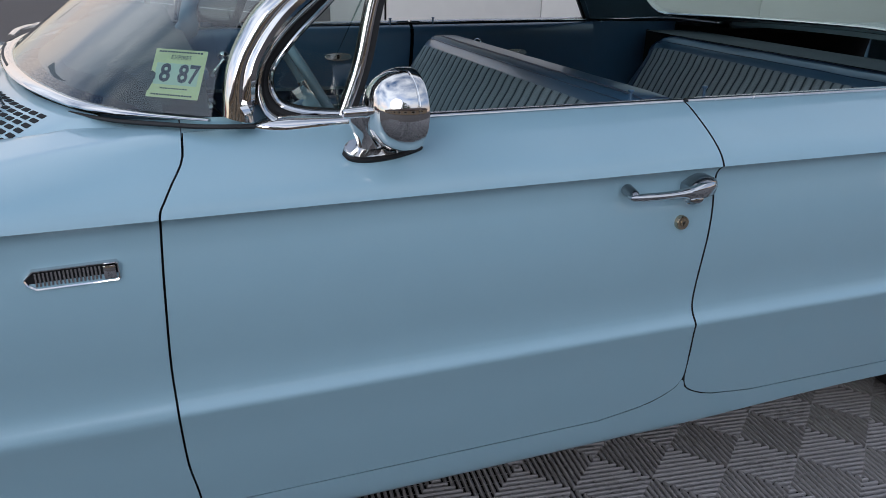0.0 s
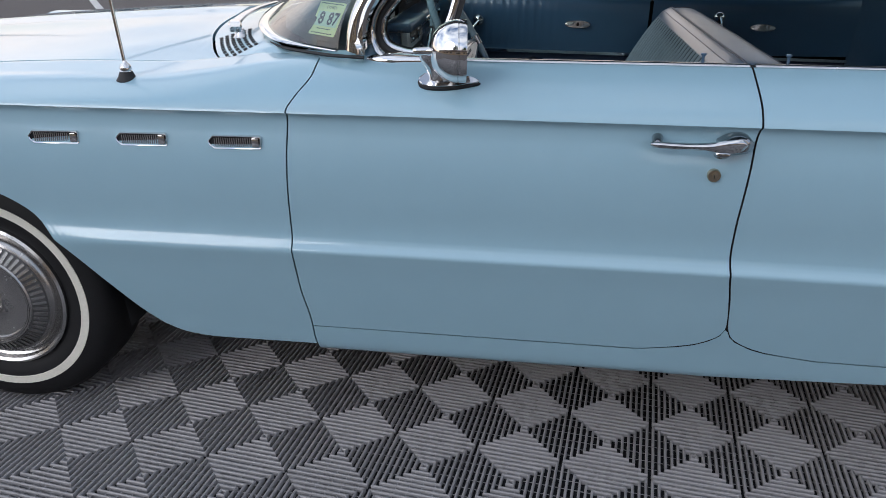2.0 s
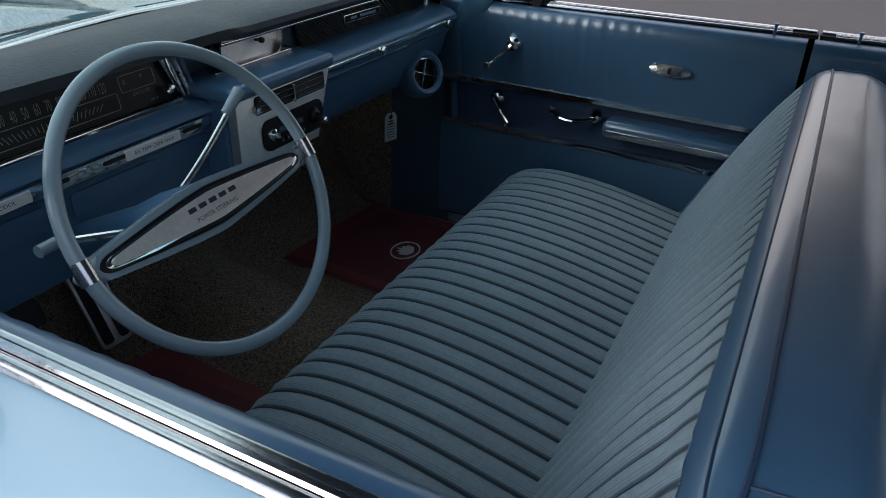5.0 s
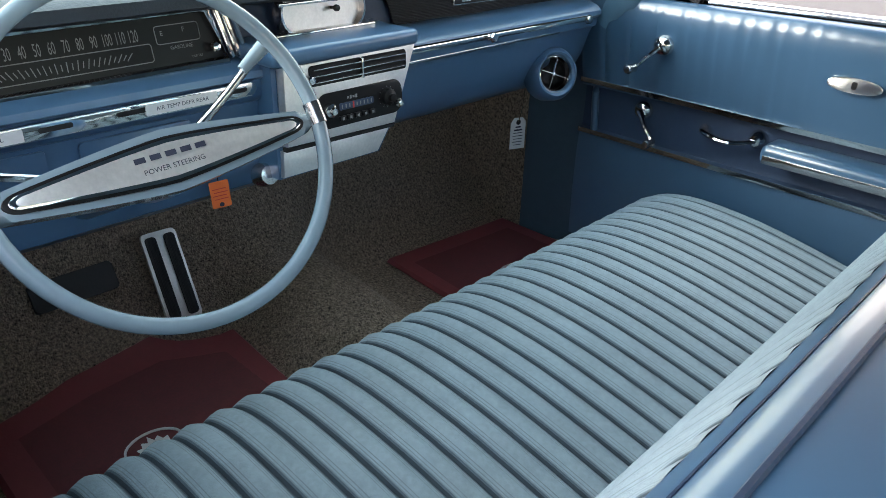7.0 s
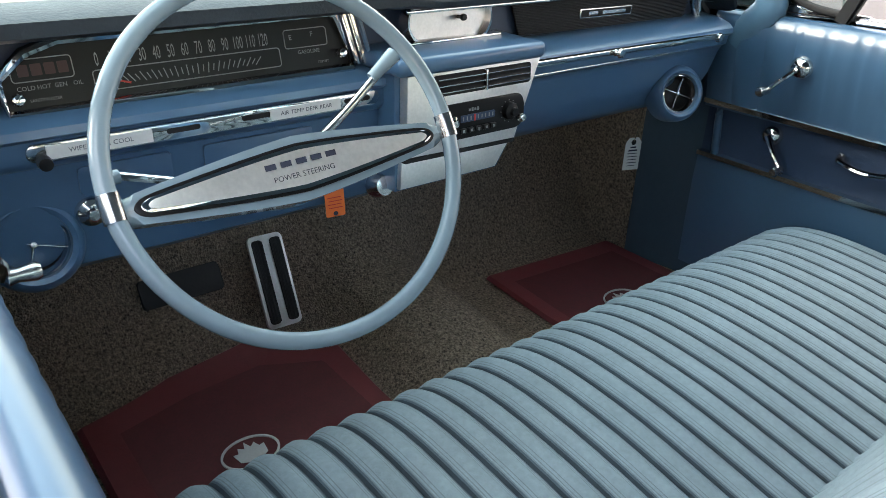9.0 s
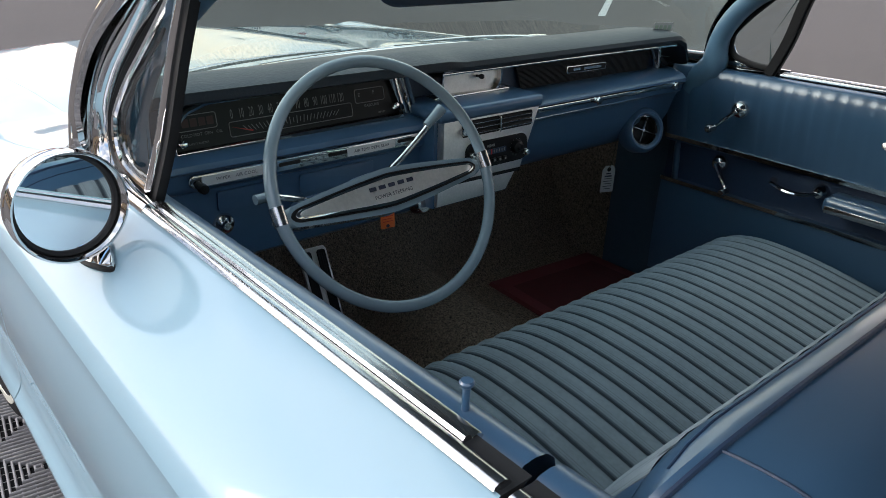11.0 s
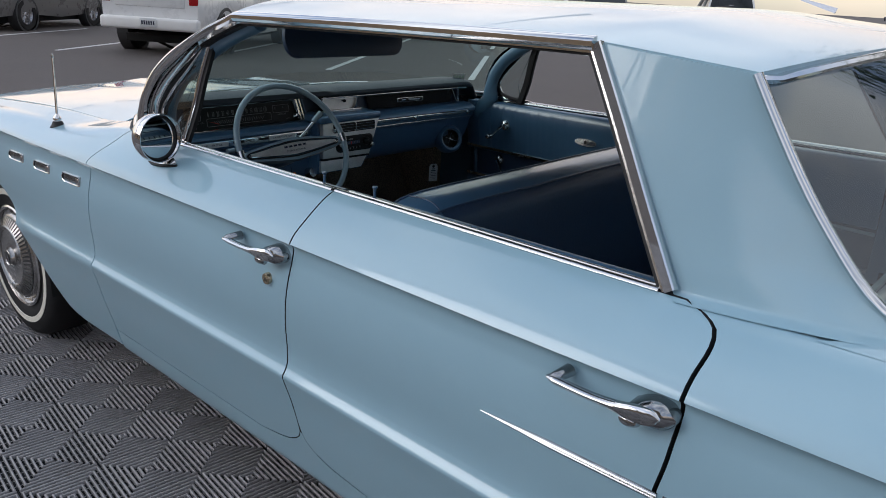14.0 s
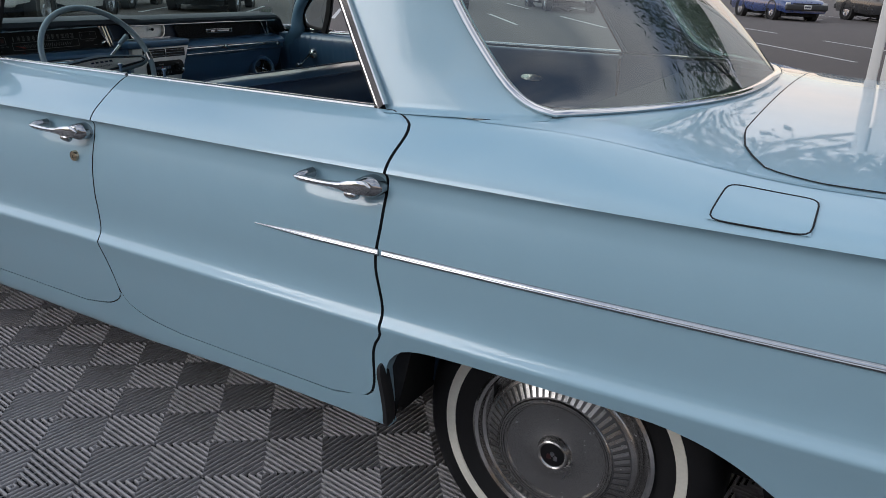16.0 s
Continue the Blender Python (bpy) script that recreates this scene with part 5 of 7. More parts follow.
# ---- cabin ----
def make_cabin_shell():
    bm = bmesh.new()
    xs = np.linspace(-1.52, 0.80, 64)
    ys = np.linspace(0.14, 2 * YC - 0.14, 50)
    rows = []
    for x in xs:
        r = []
        for y in ys:
            toe = 0.45 * step(-1.22, -1.53, x)
            hump = 0.12 * math.exp(-((y - 1.03) / 0.14) ** 4) * step(-0.3, -1.3, x) + 0.03 * math.exp(-((y - 1.03) / 0.16) ** 2)
            r.append((x, y, 0.285 + toe + hump * (1 - 0.5 * step(-1.3, -1.5, x)) + 0.004 * noise.noise(Vector((x * 8, y * 8, 0)))))
        rows.append(r)
    grid(bm, rows)
    part("carpet", bm, CARPET, sedan, "brown-grey flecked loop carpet")
    bm = box(bmesh.new(), (-1.525, YC, 0.765), (0.03, 1.66, 0.27))
    part("firewall", bm, CARPET, sedan)
    bm = bmesh.new()
    grid(bm, [[(x, y, 0.985 - 0.05 * step(1.30, 1.5, x)) for y in np.linspace(0.2, 2 * YC - 0.2, 9)] for x in np.linspace(1.06, 1.52, 8)])
    part("package_shelf", bm, SHELF, sedan, "dark shelf behind the rear seat")
    bm = bmesh.new()
    grid(bm, [[(1.10, y, z) for y in np.linspace(0.15, 2 * YC - 0.15, 5)] for z in np.linspace(0.3, 0.985, 5)])
    part("rear_bulkhead", bm, UNDER, sedan)
    for side in (0, 1):
        bm = bmesh.new()
        k = []
        for x in np.linspace(-1.13, -0.925, 8):
            k.append([Vector((x, 0.150 + 0.02 * step(-0.95, -1.13, x), z)) for z in np.linspace(0.26, 0.905, 10)])
        grid(bm, k)
        part("kick_panel", flip(bm) if side else bm, KICK_BLUE, sedan)
        bm = bmesh.new()
        grid(bm, [[Vector((x, 0.172, z)) for z in np.linspace(0.275, 0.90, 8)] for x in np.linspace(-1.42, -1.125, 12)])
        part("toe_side", flip(bm) if side else bm, CARPET, sedan)
        bm = tube(bmesh.new(), spline([(-0.885, 0.152, 0.34), (-0.900, 0.154, 0.45), (-0.918, 0.156, 0.677), (-0.922, 0.158, 0.77), (-0.900, 0.162, 0.87), (-0.850, 0.172, 0.955), (-0.815, 0.178, 1.01)], 26), 0.0095, 10)
        part("windlace", flip(bm) if side else bm, VINYL, sedan, "rounded blue welt along the door opening")
        bm = bmesh.new()
        pts = [Vector(p) + Vector((0.014, 0.060, -0.012)) for p in spline(A_EDGE, 16)]
        pts = [Vector((-0.90, 0.17, 0.93))] + pts
        sweep(bm, pts, oval(0.026, 0.026, 14), up=(0, 1, 0), scale=[1.6, 1.45, 1.35, 1.2, 1.1] + [1] * 12)
        part("inner_pillar", flip(bm) if side else bm, PILLAR_BLUE_LIT, sedan, "blue painted windshield pillar")
        bm = bmesh.new()
        f, r = spline(C_FRONT, 12), spline(REAR_EDGE, 12)
        grid(bm, [[a.lerp(b, t) + Vector((0, 0.035, -0.006)) for t in np.linspace(-0.05, 1, 8)] for a, b in zip(f, r)])
        part("inner_roof_pillar", flip(bm) if side else bm, HEADLINER, sedan)
        bm = bmesh.new()
        grid(bm, [[(x, 0.165, z) for z in np.linspace(0.60, 1.02, 6)] for x in np.linspace(0.80, 1.25, 6)])
        part("rear_side_panel", flip(bm) if side else bm, VINYL, sedan)
    # sun visors: the driver's turned down, the other folded up under the roof
    for name, m in (("sun_visor", frame_m((-0.565, 0.66, 1.292), (0, 1, 0), (-0.25, 0, 1))), ("sun_visor", frame_m((-0.50, 1.31, 1.388), (0, 1, 0), (1, 0, 0.03)))):
        bm = slab(bmesh.new(), rounded(0.48, 0.105, 0.045, 6), m, 0.014, 0.004)
        part(name, bm, VINYL_DARK, sedan, "dark sun visor")
    # garnish over the windshield and door rails
    bm = sweep(bmesh.new(), [Vector(p) + Vector((0.035, 0, -0.030)) for p in ws_top[2:-2]], oval(0.03, 0.012, 8))
    part("header_garnish", bm, TRIM_BLUE, sedan)


make_cabin_shell()


def make_inner_door(doors, x0, x1, front):
    """Trim panel inside a door: pleated upper vinyl, dark recess between two bright strips, plain lower part."""
    for side in (0, 1):
        d = doors[side]

        def put(name, bm, mat, label=""):
            return part(name, flip(bm) if not side == 0 else bm, mat, d, label)
        # built for the near side (inner face at y 0.145), mirrored for the other
        bm = bmesh.new()
        n = 96
        rows = []
        prof = [(1.000, 0.162), (1.005, 0.170), (1.006, 0.182), (1.003, 0.194), (0.995, 0.203), (0.975, 0.209), (0.94, 0.209), (0.90, 0.203), (0.84, 0.191), (0.775, 0.178)]
        for k, (z, y) in enumerate(prof):
            r = []
            for i in range(n + 1):
                x = x0 + (x1 - x0) * i / n
                g = 0
                if k > 3 and front and x < -0.28:
                    ph = (x - x0) / 0.034
                    g = -0.0035 * math.exp(-((ph - round(ph)) / 0.13) ** 2) * step(-0.28, -0.5, x)
                r.append((x, y + g, z + rake(x)))
            rows.append(r)
        grid(bm, rows)
        put("upper_trim", bm, VINYL, "blue vinyl door trim with pressed pleats")
        bm = bmesh.new()
        grid(bm, [[(x, y, z) for x in np.linspace(x0, x1, 20)] for z, y in ((0.773, 0.176), (0.768, 0.154), (0.71, 0.152), (0.645, 0.154), (0.640, 0.164))])
        put("recess_band", bm, VINYL_DARK)
        bm = bmesh.new()
        grid(bm, [[(x, y, z) for x in np.linspace(x0, x1, 20)] for z, y in ((0.641, 0.164), (0.58, 0.168), (0.46, 0.168), (0.33, 0.162))])
        put("lower_trim", bm, VINYL)
        for z, y in ((0.774, 0.180), (0.639, 0.169)):
            bm = sweep(bmesh.new(), [(x0, y, z), ((x0 + x1) / 2, y, z - 0.002), (x1, y, z - 0.003)], [(-0.004, -0.006), (0.004, -0.004), (0.005, 0.0), (0.004, 0.004), (-0.004, 0.006)])
            put("trim_strip", bm, CHROME)

        def crank(hx, hz, tx, tz, y):
            bm = lathe(bmesh.new(), [(0, 0.022), (0.014, 0.020), (0.022, 0.012), (0.025, 0.0), (0, 0)], frame_m((hx, y, hz), (-1, 0, 0), (0, 0, 1)), 24)
            a = Vector((hx, y + 0.020, hz))
            b = Vector((tx, y + 0.034, tz))
            sweep(bm, [a, a.lerp(b, 0.5) + Vector((0, 0.006, 0)), b], oval(0.007, 0.005, 8), scale=[1.5, 1.0, 1.1])
            k = lathe(bmesh.new(), [(0, 0.038), (0.008, 0.037), (0.011, 0.031), (0.008, 0.014), (0.010, 0.004), (0.006, 0.0), (0, 0)], frame_m((tx, y + 0.034, tz), (-1, 0, 0), (0, 0, 1)), 18)
            put("window_crank", bm, CHROME, "chrome window crank")
            put("crank_knob", k, DULL_CHROME)
        if front:
            crank(-0.726, 0.899, -0.774, 0.845, 0.204)
            crank(-0.780, 0.726, -0.726, 0.664, 0.153)
            m = frame_m((-0.308, 0.2090, 0.892), (-1, 0, 0), (0, -0.14, 1))
            bm = slab(bmesh.new(), [(0.052 * math.cos(a), 0.0145 * math.copysign(abs(math.sin(a)) ** 0.8, math.sin(a))) for a in np.linspace(0, 2 * math.pi, 33)[:-1]], m, 0.003, 0.001)
            put("door_emblem", bm, DULL_CHROME, "small oval bright emblem")
            bm = slab(bmesh.new(), rounded(0.010, 0.014, 0.003, 3), m @ Matrix.Translation((0, 0, 0.0035)), 0.001)
            put("emblem_mark", bm, DIAL)
            bm = sweep(bmesh.new(), spline([(-0.614, 0.161, 0.725), (-0.602, 0.186, 0.720), (-0.552, 0.197, 0.714), (-0.512, 0.189, 0.717), (-0.489, 0.171, 0.724)], 16), oval(0.010, 0.006, 10))
            lathe(bm, [(0, 0.026), (0.012, 0.024), (0.020, 0.012), (0.022, 0.0), (0, 0)], frame_m((-0.487, 0.153, 0.725), (-1, 0, 0), (0, 0, 1)), 20)
            put("inner_handle", bm, CHROME, "chrome inner door handle")
            ax0, ax1 = -0.450, -0.100
        else:
            crank(0.262, 0.935, 0.278, 0.880, 0.205)
            m = frame_m((0.44, 0.2045, 0.898), (-1, 0, 0), (0, -0.14, 1))
            bm = slab(bmesh.new(), [(0.05 * math.cos(a), 0.014 * math.sin(a)) for a in np.linspace(0, 2 * math.pi, 33)[:-1]], m, 0.003, 0.001)
            put("door_emblem", bm, DULL_CHROME)
            ax0, ax1 = 0.30, 0.62
        bm = box(bmesh.new(), ((ax0 + ax1) / 2, 0.195, 0.720), (ax1 - ax0, 0.085, 0.042), 0.014, seg=3)
        put("armrest", bm, VINYL, "padded blue armrest")
        bm = box(bmesh.new(), ((ax0 + ax1) / 2, 0.2395, 0.712), (ax1 - ax0 - 0.02, 0.004, 0.018), 0.0015)
        put("armrest_strip", bm, DULL_CHROME)


make_inner_door(front_doors, -0.955, -0.020, True)
make_inner_door(rear_doors, -0.006, 0.800, False)


# ---- seats ----
PLEAT = 0.0445


def pleat_rows(y0, y1, fn, prof, pitch, groove=0.013):
    """Sheet over a profile of (x, z), channelled across y; returns rows along y and cloth slots, darkest in the
    grooves.
    """
    n = round((y1 - y0) / pitch)
    w = (y1 - y0) / n
    ys, dark = [], []
    for k in range(n):
        # slots 1 and 3 fall in the groove and deepen its shade by colour
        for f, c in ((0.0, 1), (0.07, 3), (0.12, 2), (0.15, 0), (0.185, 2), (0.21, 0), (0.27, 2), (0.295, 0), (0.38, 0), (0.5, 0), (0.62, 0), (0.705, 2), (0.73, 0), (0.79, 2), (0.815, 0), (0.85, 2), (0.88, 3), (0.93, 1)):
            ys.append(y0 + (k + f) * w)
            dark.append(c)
    ys.append(y1)
    rows = []
    for j, y in enumerate(ys):
        ph = ((y - y0) / w) % 1
        c = min(ph, 1 - ph)
        g = groove * (1 - min(1, c / 0.45) ** 0.6)
        rows.append([fn(p, y, g) for p in prof])
    return rows, dark


def pleated(rows, dark, mats):
    bm = bmesh.new()
    vs = [[bm.verts.new(p) for p in r] for r in rows]
    for j in range(len(vs) - 1):
        for i in range(len(vs[0]) - 1):
            f = bm.faces.new((vs[j][i], vs[j][i + 1], vs[j + 1][i + 1], vs[j + 1][i]))
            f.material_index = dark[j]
    return bm


def bench(dx, y0, y1, cushion, back, crest, label, crest_end, stitch=4, pitch=PLEAT, fall=0.062):
    seat = empty("bench_seat", sedan)
    seat["label"] = label
    cp = spline([(x, 0, z) for x, z in cushion], 26)

    def fn_c(p, y, g):
        e = min((y - y0), (y1 - y)) / 0.10
        drop = 0.055 * (1 - min(1, max(0, e))) ** 2
        pull = 0.03 * (1 - min(1, max(0, e))) ** 2
        k = step(0.40, 0.55, p.z)
        return Vector((p.x + pull * (1 if p.x < cushion[2][0] + 0.1 else 0) + dx + g * 0.5 * (1 - k), y, p.z - (drop + g) * k))
    rows, dark = pleat_rows(y0, y1, fn_c, cp, pitch)
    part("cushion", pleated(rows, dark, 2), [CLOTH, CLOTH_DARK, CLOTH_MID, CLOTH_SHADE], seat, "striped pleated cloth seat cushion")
    for yy in (y0, y1):
        bm = bmesh.new()
        pts = [fn_c(p, yy, 0) for p in cp]
        lo = [Vector((p.x, p.y, 0.30)) for p in pts]
        grid(bm, [pts, lo])
        part("cushion_side", bm, VINYL, seat)
    bp = spline([(x, 0, z) for x, z in back], 24)

    def end_fall(y):
        """How far the top sinks towards the rounded ends."""
        e = min(1, max(0, min(y - y0, y1 - y) / 0.13))
        return fall * (1 - math.sqrt(max(0, 1 - (1 - e) ** 2)))

    def fn_b(p, y, g):
        d = end_fall(y) * step(back[1][1], back[-1][1], p.z)
        g *= 1 - 0.8 * step(back[-1][1] - 0.05, back[-1][1] - 0.005, p.z)
        return Vector((p.x + dx + g + d * 0.35, y, p.z - d))
    b0, b1 = y0 + 0.055, y1 - 0.055
    rows, dark = pleat_rows(b0, b1, fn_b, bp, pitch)
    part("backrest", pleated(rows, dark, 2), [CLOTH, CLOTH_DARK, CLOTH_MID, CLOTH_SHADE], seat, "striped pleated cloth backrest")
    # vinyl bolster over the top and down the rear, closed at both ends
    cr = spline([(x, 0, z) for x, z in crest], 30)
    bm = bmesh.new()
    rows = []
    ys = [y0, y0 + 0.004, y0 + 0.012, y0 + 0.028, y0 + 0.055] + list(np.linspace(y0 + 0.085, y1 - 0.085, 34)) + [y1 - 0.055, y1 - 0.028, y1 - 0.012, y1 - 0.004, y1]
    for y in ys:
        d = end_fall(y)
        r = []
        for i, p in enumerate(cr):
            q = Vector((p.x + dx, y, p.z - d * step(crest[-1][1], crest[0][1] - 0.1, p.z) + 0.0015 * noise.noise(Vector((p.x * 14, y * 9, p.z * 14)))))
            q.x += d * 0.35 * (1 if i < 8 else -1)
            r.append(q)
        rows.append(r)
    vs = grid(bm, rows)
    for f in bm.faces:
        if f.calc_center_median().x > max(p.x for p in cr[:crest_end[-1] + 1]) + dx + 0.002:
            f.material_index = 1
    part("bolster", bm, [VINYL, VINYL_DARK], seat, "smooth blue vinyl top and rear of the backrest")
    # ends
    for yy, sg in ((y0, 1), (y1, -1)):
        bm = bmesh.new()
        e0 = [p.copy() for p in rows[0 if sg > 0 else -1]]
        b = [fn_b(p, yy, 0) + Vector((0.004, 0, 0)) for p in reversed(bp)]
        loop = e0 + [Vector((e0[-1].x, yy, 0.31)), Vector((back[0][0] + dx + 0.06, yy, 0.31))] + list(reversed(b))
        c = sum(loop, Vector()) / len(loop)
        cv = bm.verts.new(c - Vector((0, 0.012 * sg, 0)))
        lv = [bm.verts.new(p) for p in loop]
        for a, b_ in zip(lv, lv[1:] + lv[:1]):
            bm.faces.new((cv, a, b_))
        part("end_panel", bm, VINYL, seat)
        # border between pleats and end
        bm = bmesh.new()
        yb = b0 if sg > 0 else b1
        grid(bm, [[fn_b(p, yb, 0.003) for p in bp], [fn_b(p, yb + (yy - yb) * 0.5, 0) for p in bp], [fn_b(p, yb + (yy - yb) * 0.85, 0) for p in bp], [fn_b(p, yy, 0) + Vector((0.004, 0, 0)) for p in bp]])
        part("backrest_border", bm, VINYL, seat)
    # piping
    for j in (5, len(rows) - 6):
        bm = tube(bmesh.new(), [rows[j][i] + Vector((0, 0, 0.0005)) for i in range(crest_end[0], crest_end[-1] + 1)], 0.0018, 6)
        part("end_seam", bm, VINYL_DARK, seat)
    bm = tube(bmesh.new(), [r[stitch] + Vector((-0.0002, 0, 0.0003)) for r in rows[4:-4]], 0.0013, 6)
    part("stitch_seam", bm, VINYL_DARK, seat)
    for i in crest_end:
        bm = tube(bmesh.new(), [rows[j][i] + Vector((0, 0, 0.001)) for j in range(2, len(rows) - 2)], 0.0030, 6)
        part("piping", bm, VINYL_DARK, seat)
    return seat


bench(0.0, 0.245, 1.725,
      [(-0.645, 0.33), (-0.667, 0.43), (-0.677, 0.505), (-0.662, 0.567), (-0.617, 0.603), (-0.53, 0.619), (-0.40, 0.613), (-0.27, 0.592), (-0.13, 0.562)],
      [(-0.225, 0.52), (-0.185, 0.60), (-0.140, 0.70), (-0.098, 0.79), (-0.058, 0.865), (-0.025, 0.918), (-0.004, 0.948)],
      [(-0.004, 0.946), (0.006, 0.960), (0.020, 0.974), (0.041, 0.982), (0.085, 0.985), (0.122, 0.982), (0.155, 0.964), (0.176, 0.935), (0.186, 0.85), (0.198, 0.62), (0.205, 0.32)],
      "blue bench seat with striped pleated cloth and vinyl bolsters", (9, 17), 5)
bench(0.0, 0.30, 1.67,
      [(0.345, 0.33), (0.315, 0.46), (0.303, 0.55), (0.318, 0.608), (0.370, 0.642), (0.47, 0.652), (0.60, 0.638), (0.74, 0.605), (0.88, 0.565)],
      [(0.80, 0.54), (0.845, 0.63), (0.895, 0.73), (0.945, 0.83), (0.985, 0.90), (1.005, 0.935)],
      [(1.005, 0.933), (1.015, 0.950), (1.03, 0.966), (1.05, 0.975), (1.07, 0.978), (1.08, 0.976), (1.09, 0.965), (1.095, 0.94), (1.098, 0.85), (1.10, 0.6), (1.10, 0.4), (1.10, 0.32)],
      "blue rear bench seat with striped pleated cloth", (10,), 4, 0.036)


# ---- dashboard ----
dash = empty("dashboard", sedan)
dash["label"] = "blue and black dashboard with chrome trim"


def extrude_y(prof, y0, y1, n=24, end=0.0):
    """A dash section of (x, z) drawn from y0 to y1, its ends rounded off."""
    rows = []
    for y in np.linspace(y0, y1, n):
        rows.append([Vector((x, y, z)) for x, z in prof])
    return rows


def dash_part(name, prof, y0, y1, mat, label="", closed=True):
    bm = bmesh.new()
    rows = extrude_y(prof, y0, y1)
    vs = grid(bm, rows, closed=closed)
    if closed:
        bm.faces.new(vs[0])
        bm.faces.new(vs[-1])
    return part(name, bm, mat, dash, label)


def make_dash():
    # padded top over the whole width, hood thicker over the dials
    bm = bmesh.new()
    rows = []
    for y in np.linspace(0.205, 1.765, 60):
        e = min(1, min(y - 0.205, 1.765 - y) / 0.07)
        dr = 0.06 * (1 - math.sqrt(max(0, 1 - (1 - e) ** 2)))
        d = abs(y - YC)
        xf = smooth_at(WS_BASE, max(0.13, YC - d)) + 0.055
        hood = 0.012 * step(0.93, 0.86, y)
        up = 0.014 * step(0.93, 0.86, y)
        lip = -0.905 + 0.010 * step(0.93, 0.86, y)
        r = [(xf, 1.026), ((xf - 1.12) / 2, 1.060), (-1.05, 1.079), (-0.98, 1.084 + hood * 0.5), (lip - 0.02, 1.080 + hood * 0.3), (lip - 0.004, 1.072 + up * 0.5), (lip, 1.062 + up * 0.7), (lip - 0.004, 1.052 + up * 0.7), (lip - 0.02, 1.047 + up * 0.6), (-0.98, 1.046 + up * 0.5), (-1.08, 1.040 + up * 0.5)]
        rows.append([Vector((max(xf, min(x, -0.9)), y, z - dr)) for x, z in r])
    grid(bm, rows)
    part("dash_pad", bm, PAD, dash, "dark padded dash top")
    # recessed face, full width
    dash_part("recess_face", [(-0.992, 1.07), (-0.980, 1.06), (-0.974, 0.965), (-0.990, 0.955)], 0.25, 1.72, VINYL_DARK)
    # shelf and lower panel, left of the console
    dash_part("lower_dash", [(-0.990, 0.972), (-0.952, 0.969), (-0.927, 0.964), (-0.913, 0.955), (-0.911, 0.945), (-0.919, 0.939), (-0.917, 0.916), (-0.922, 0.907), (-0.931, 0.902), (-0.934, 0.814), (-0.948, 0.754), (-0.980, 0.734), (-1.080, 0.734), (-1.080, 0.964)], 0.175, 0.822, TRIM_BLUE, "blue painted metal lower dash")
    dash_part("lower_dash", [(-0.990, 0.981), (-0.940, 0.977), (-0.905, 0.967), (-0.892, 0.957), (-0.890, 0.947), (-0.900, 0.939), (-0.902, 0.921), (-0.912, 0.915), (-0.920, 0.899), (-0.935, 0.849), (-0.965, 0.794), (-1.000, 0.769), (-1.080, 0.759), (-1.080, 0.969)], 1.085, 1.745, TRIM_BLUE, "blue painted metal lower dash")
    # console
    bm = bmesh.new()
    box(bm, (-0.925, 0.955, 0.981), (0.15, 0.308, 0.028), 0.010, seg=3)
    part("console_cap", bm, TRIM_BLUE, dash)
    mc = frame_m((-0.868, 0.972, 0.968), (0, 1, 0.0), (-0.06, 0, 1))
    face = [(-0.143, -0.004), (0.142, -0.002), (0.085, -0.137), (-0.148, -0.132)]
    bm = slab(bmesh.new(), face[::-1], mc @ Matrix.Translation((0, 0, -0.02)), 0.020, 0.003)
    part("console_face", bm, BRUSHED, dash, "brushed metal radio console face")
    side = [(-0.152, 0.0), (0.156, 0.0), (0.096, -0.142), (0.062, -0.190), (-0.158, -0.190)]
    bm = slab(bmesh.new(), side[::-1], mc @ Matrix.Translation((0, 0, -0.14)), 0.118)
    part("console_body", bm, TRIM_BLUE, dash)
    low = [(-0.150, -0.141), (0.083, -0.145), (0.052, -0.186), (-0.154, -0.186)]
    bm = slab(bmesh.new(), low[::-1], mc @ Matrix.Translation((0, 0, -0.024)), 0.012, 0.003)
    part("console_lower_face", bm, BRUSHED, dash)
    bm = slab(bmesh.new(), [(-0.150, -0.133), (0.087, -0.138), (0.084, -0.144), (-0.150, -0.140)][::-1], mc @ Matrix.Translation((0, 0, -0.014)), 0.012)
    part("console_gap", bm, GAP, dash)
    # louvre
    lm = mc @ Matrix.Translation((0.010, -0.025, 0.0006))
    part("louvre_frame", slab(bmesh.new(), rounded(0.212, 0.034, 0.006), lm, 0.0015), DIAL, dash)
    for k in range(3):
        bm = box(bmesh.new(), (0, -0.0105 + 0.0105 * k, 0.005), (0.200, 0.0014, 0.006))
        bm.transform(lm)
        part("louvre_slat", bm, DULL_CHROME, dash)
    bm = box(bmesh.new(), (0.0, 0, 0.006), (0.004, 0.034, 0.008), 0.001)
    bm.transform(lm)
    part("louvre_divider", bm, CHROME, dash)
    part("louvre_knob", lathe(bmesh.new(), [(0, 0.014), (0.006, 0.013), (0.008, 0.008), (0.006, 0.0), (0, 0)], lm @ Matrix.Translation((-0.108, -0.004, 0)), 16), CHROME, dash)
    # radio
    rm = mc @ Matrix.Translation((0.008, -0.087, 0.0006))
    part("radio_face", slab(bmesh.new(), rounded(0.188, 0.060, 0.020, 6), rm, 0.0025, 0.001), DIAL, dash, "black radio face")
    bm = slab(bmesh.new(), rounded(0.075, 0.012, 0.002), rm @ Matrix.Translation((-0.012, 0.003, 0.003)), 0.0008)
    part("radio_dial", bm, VINYL_DARK, dash)
    bm = bmesh.new()
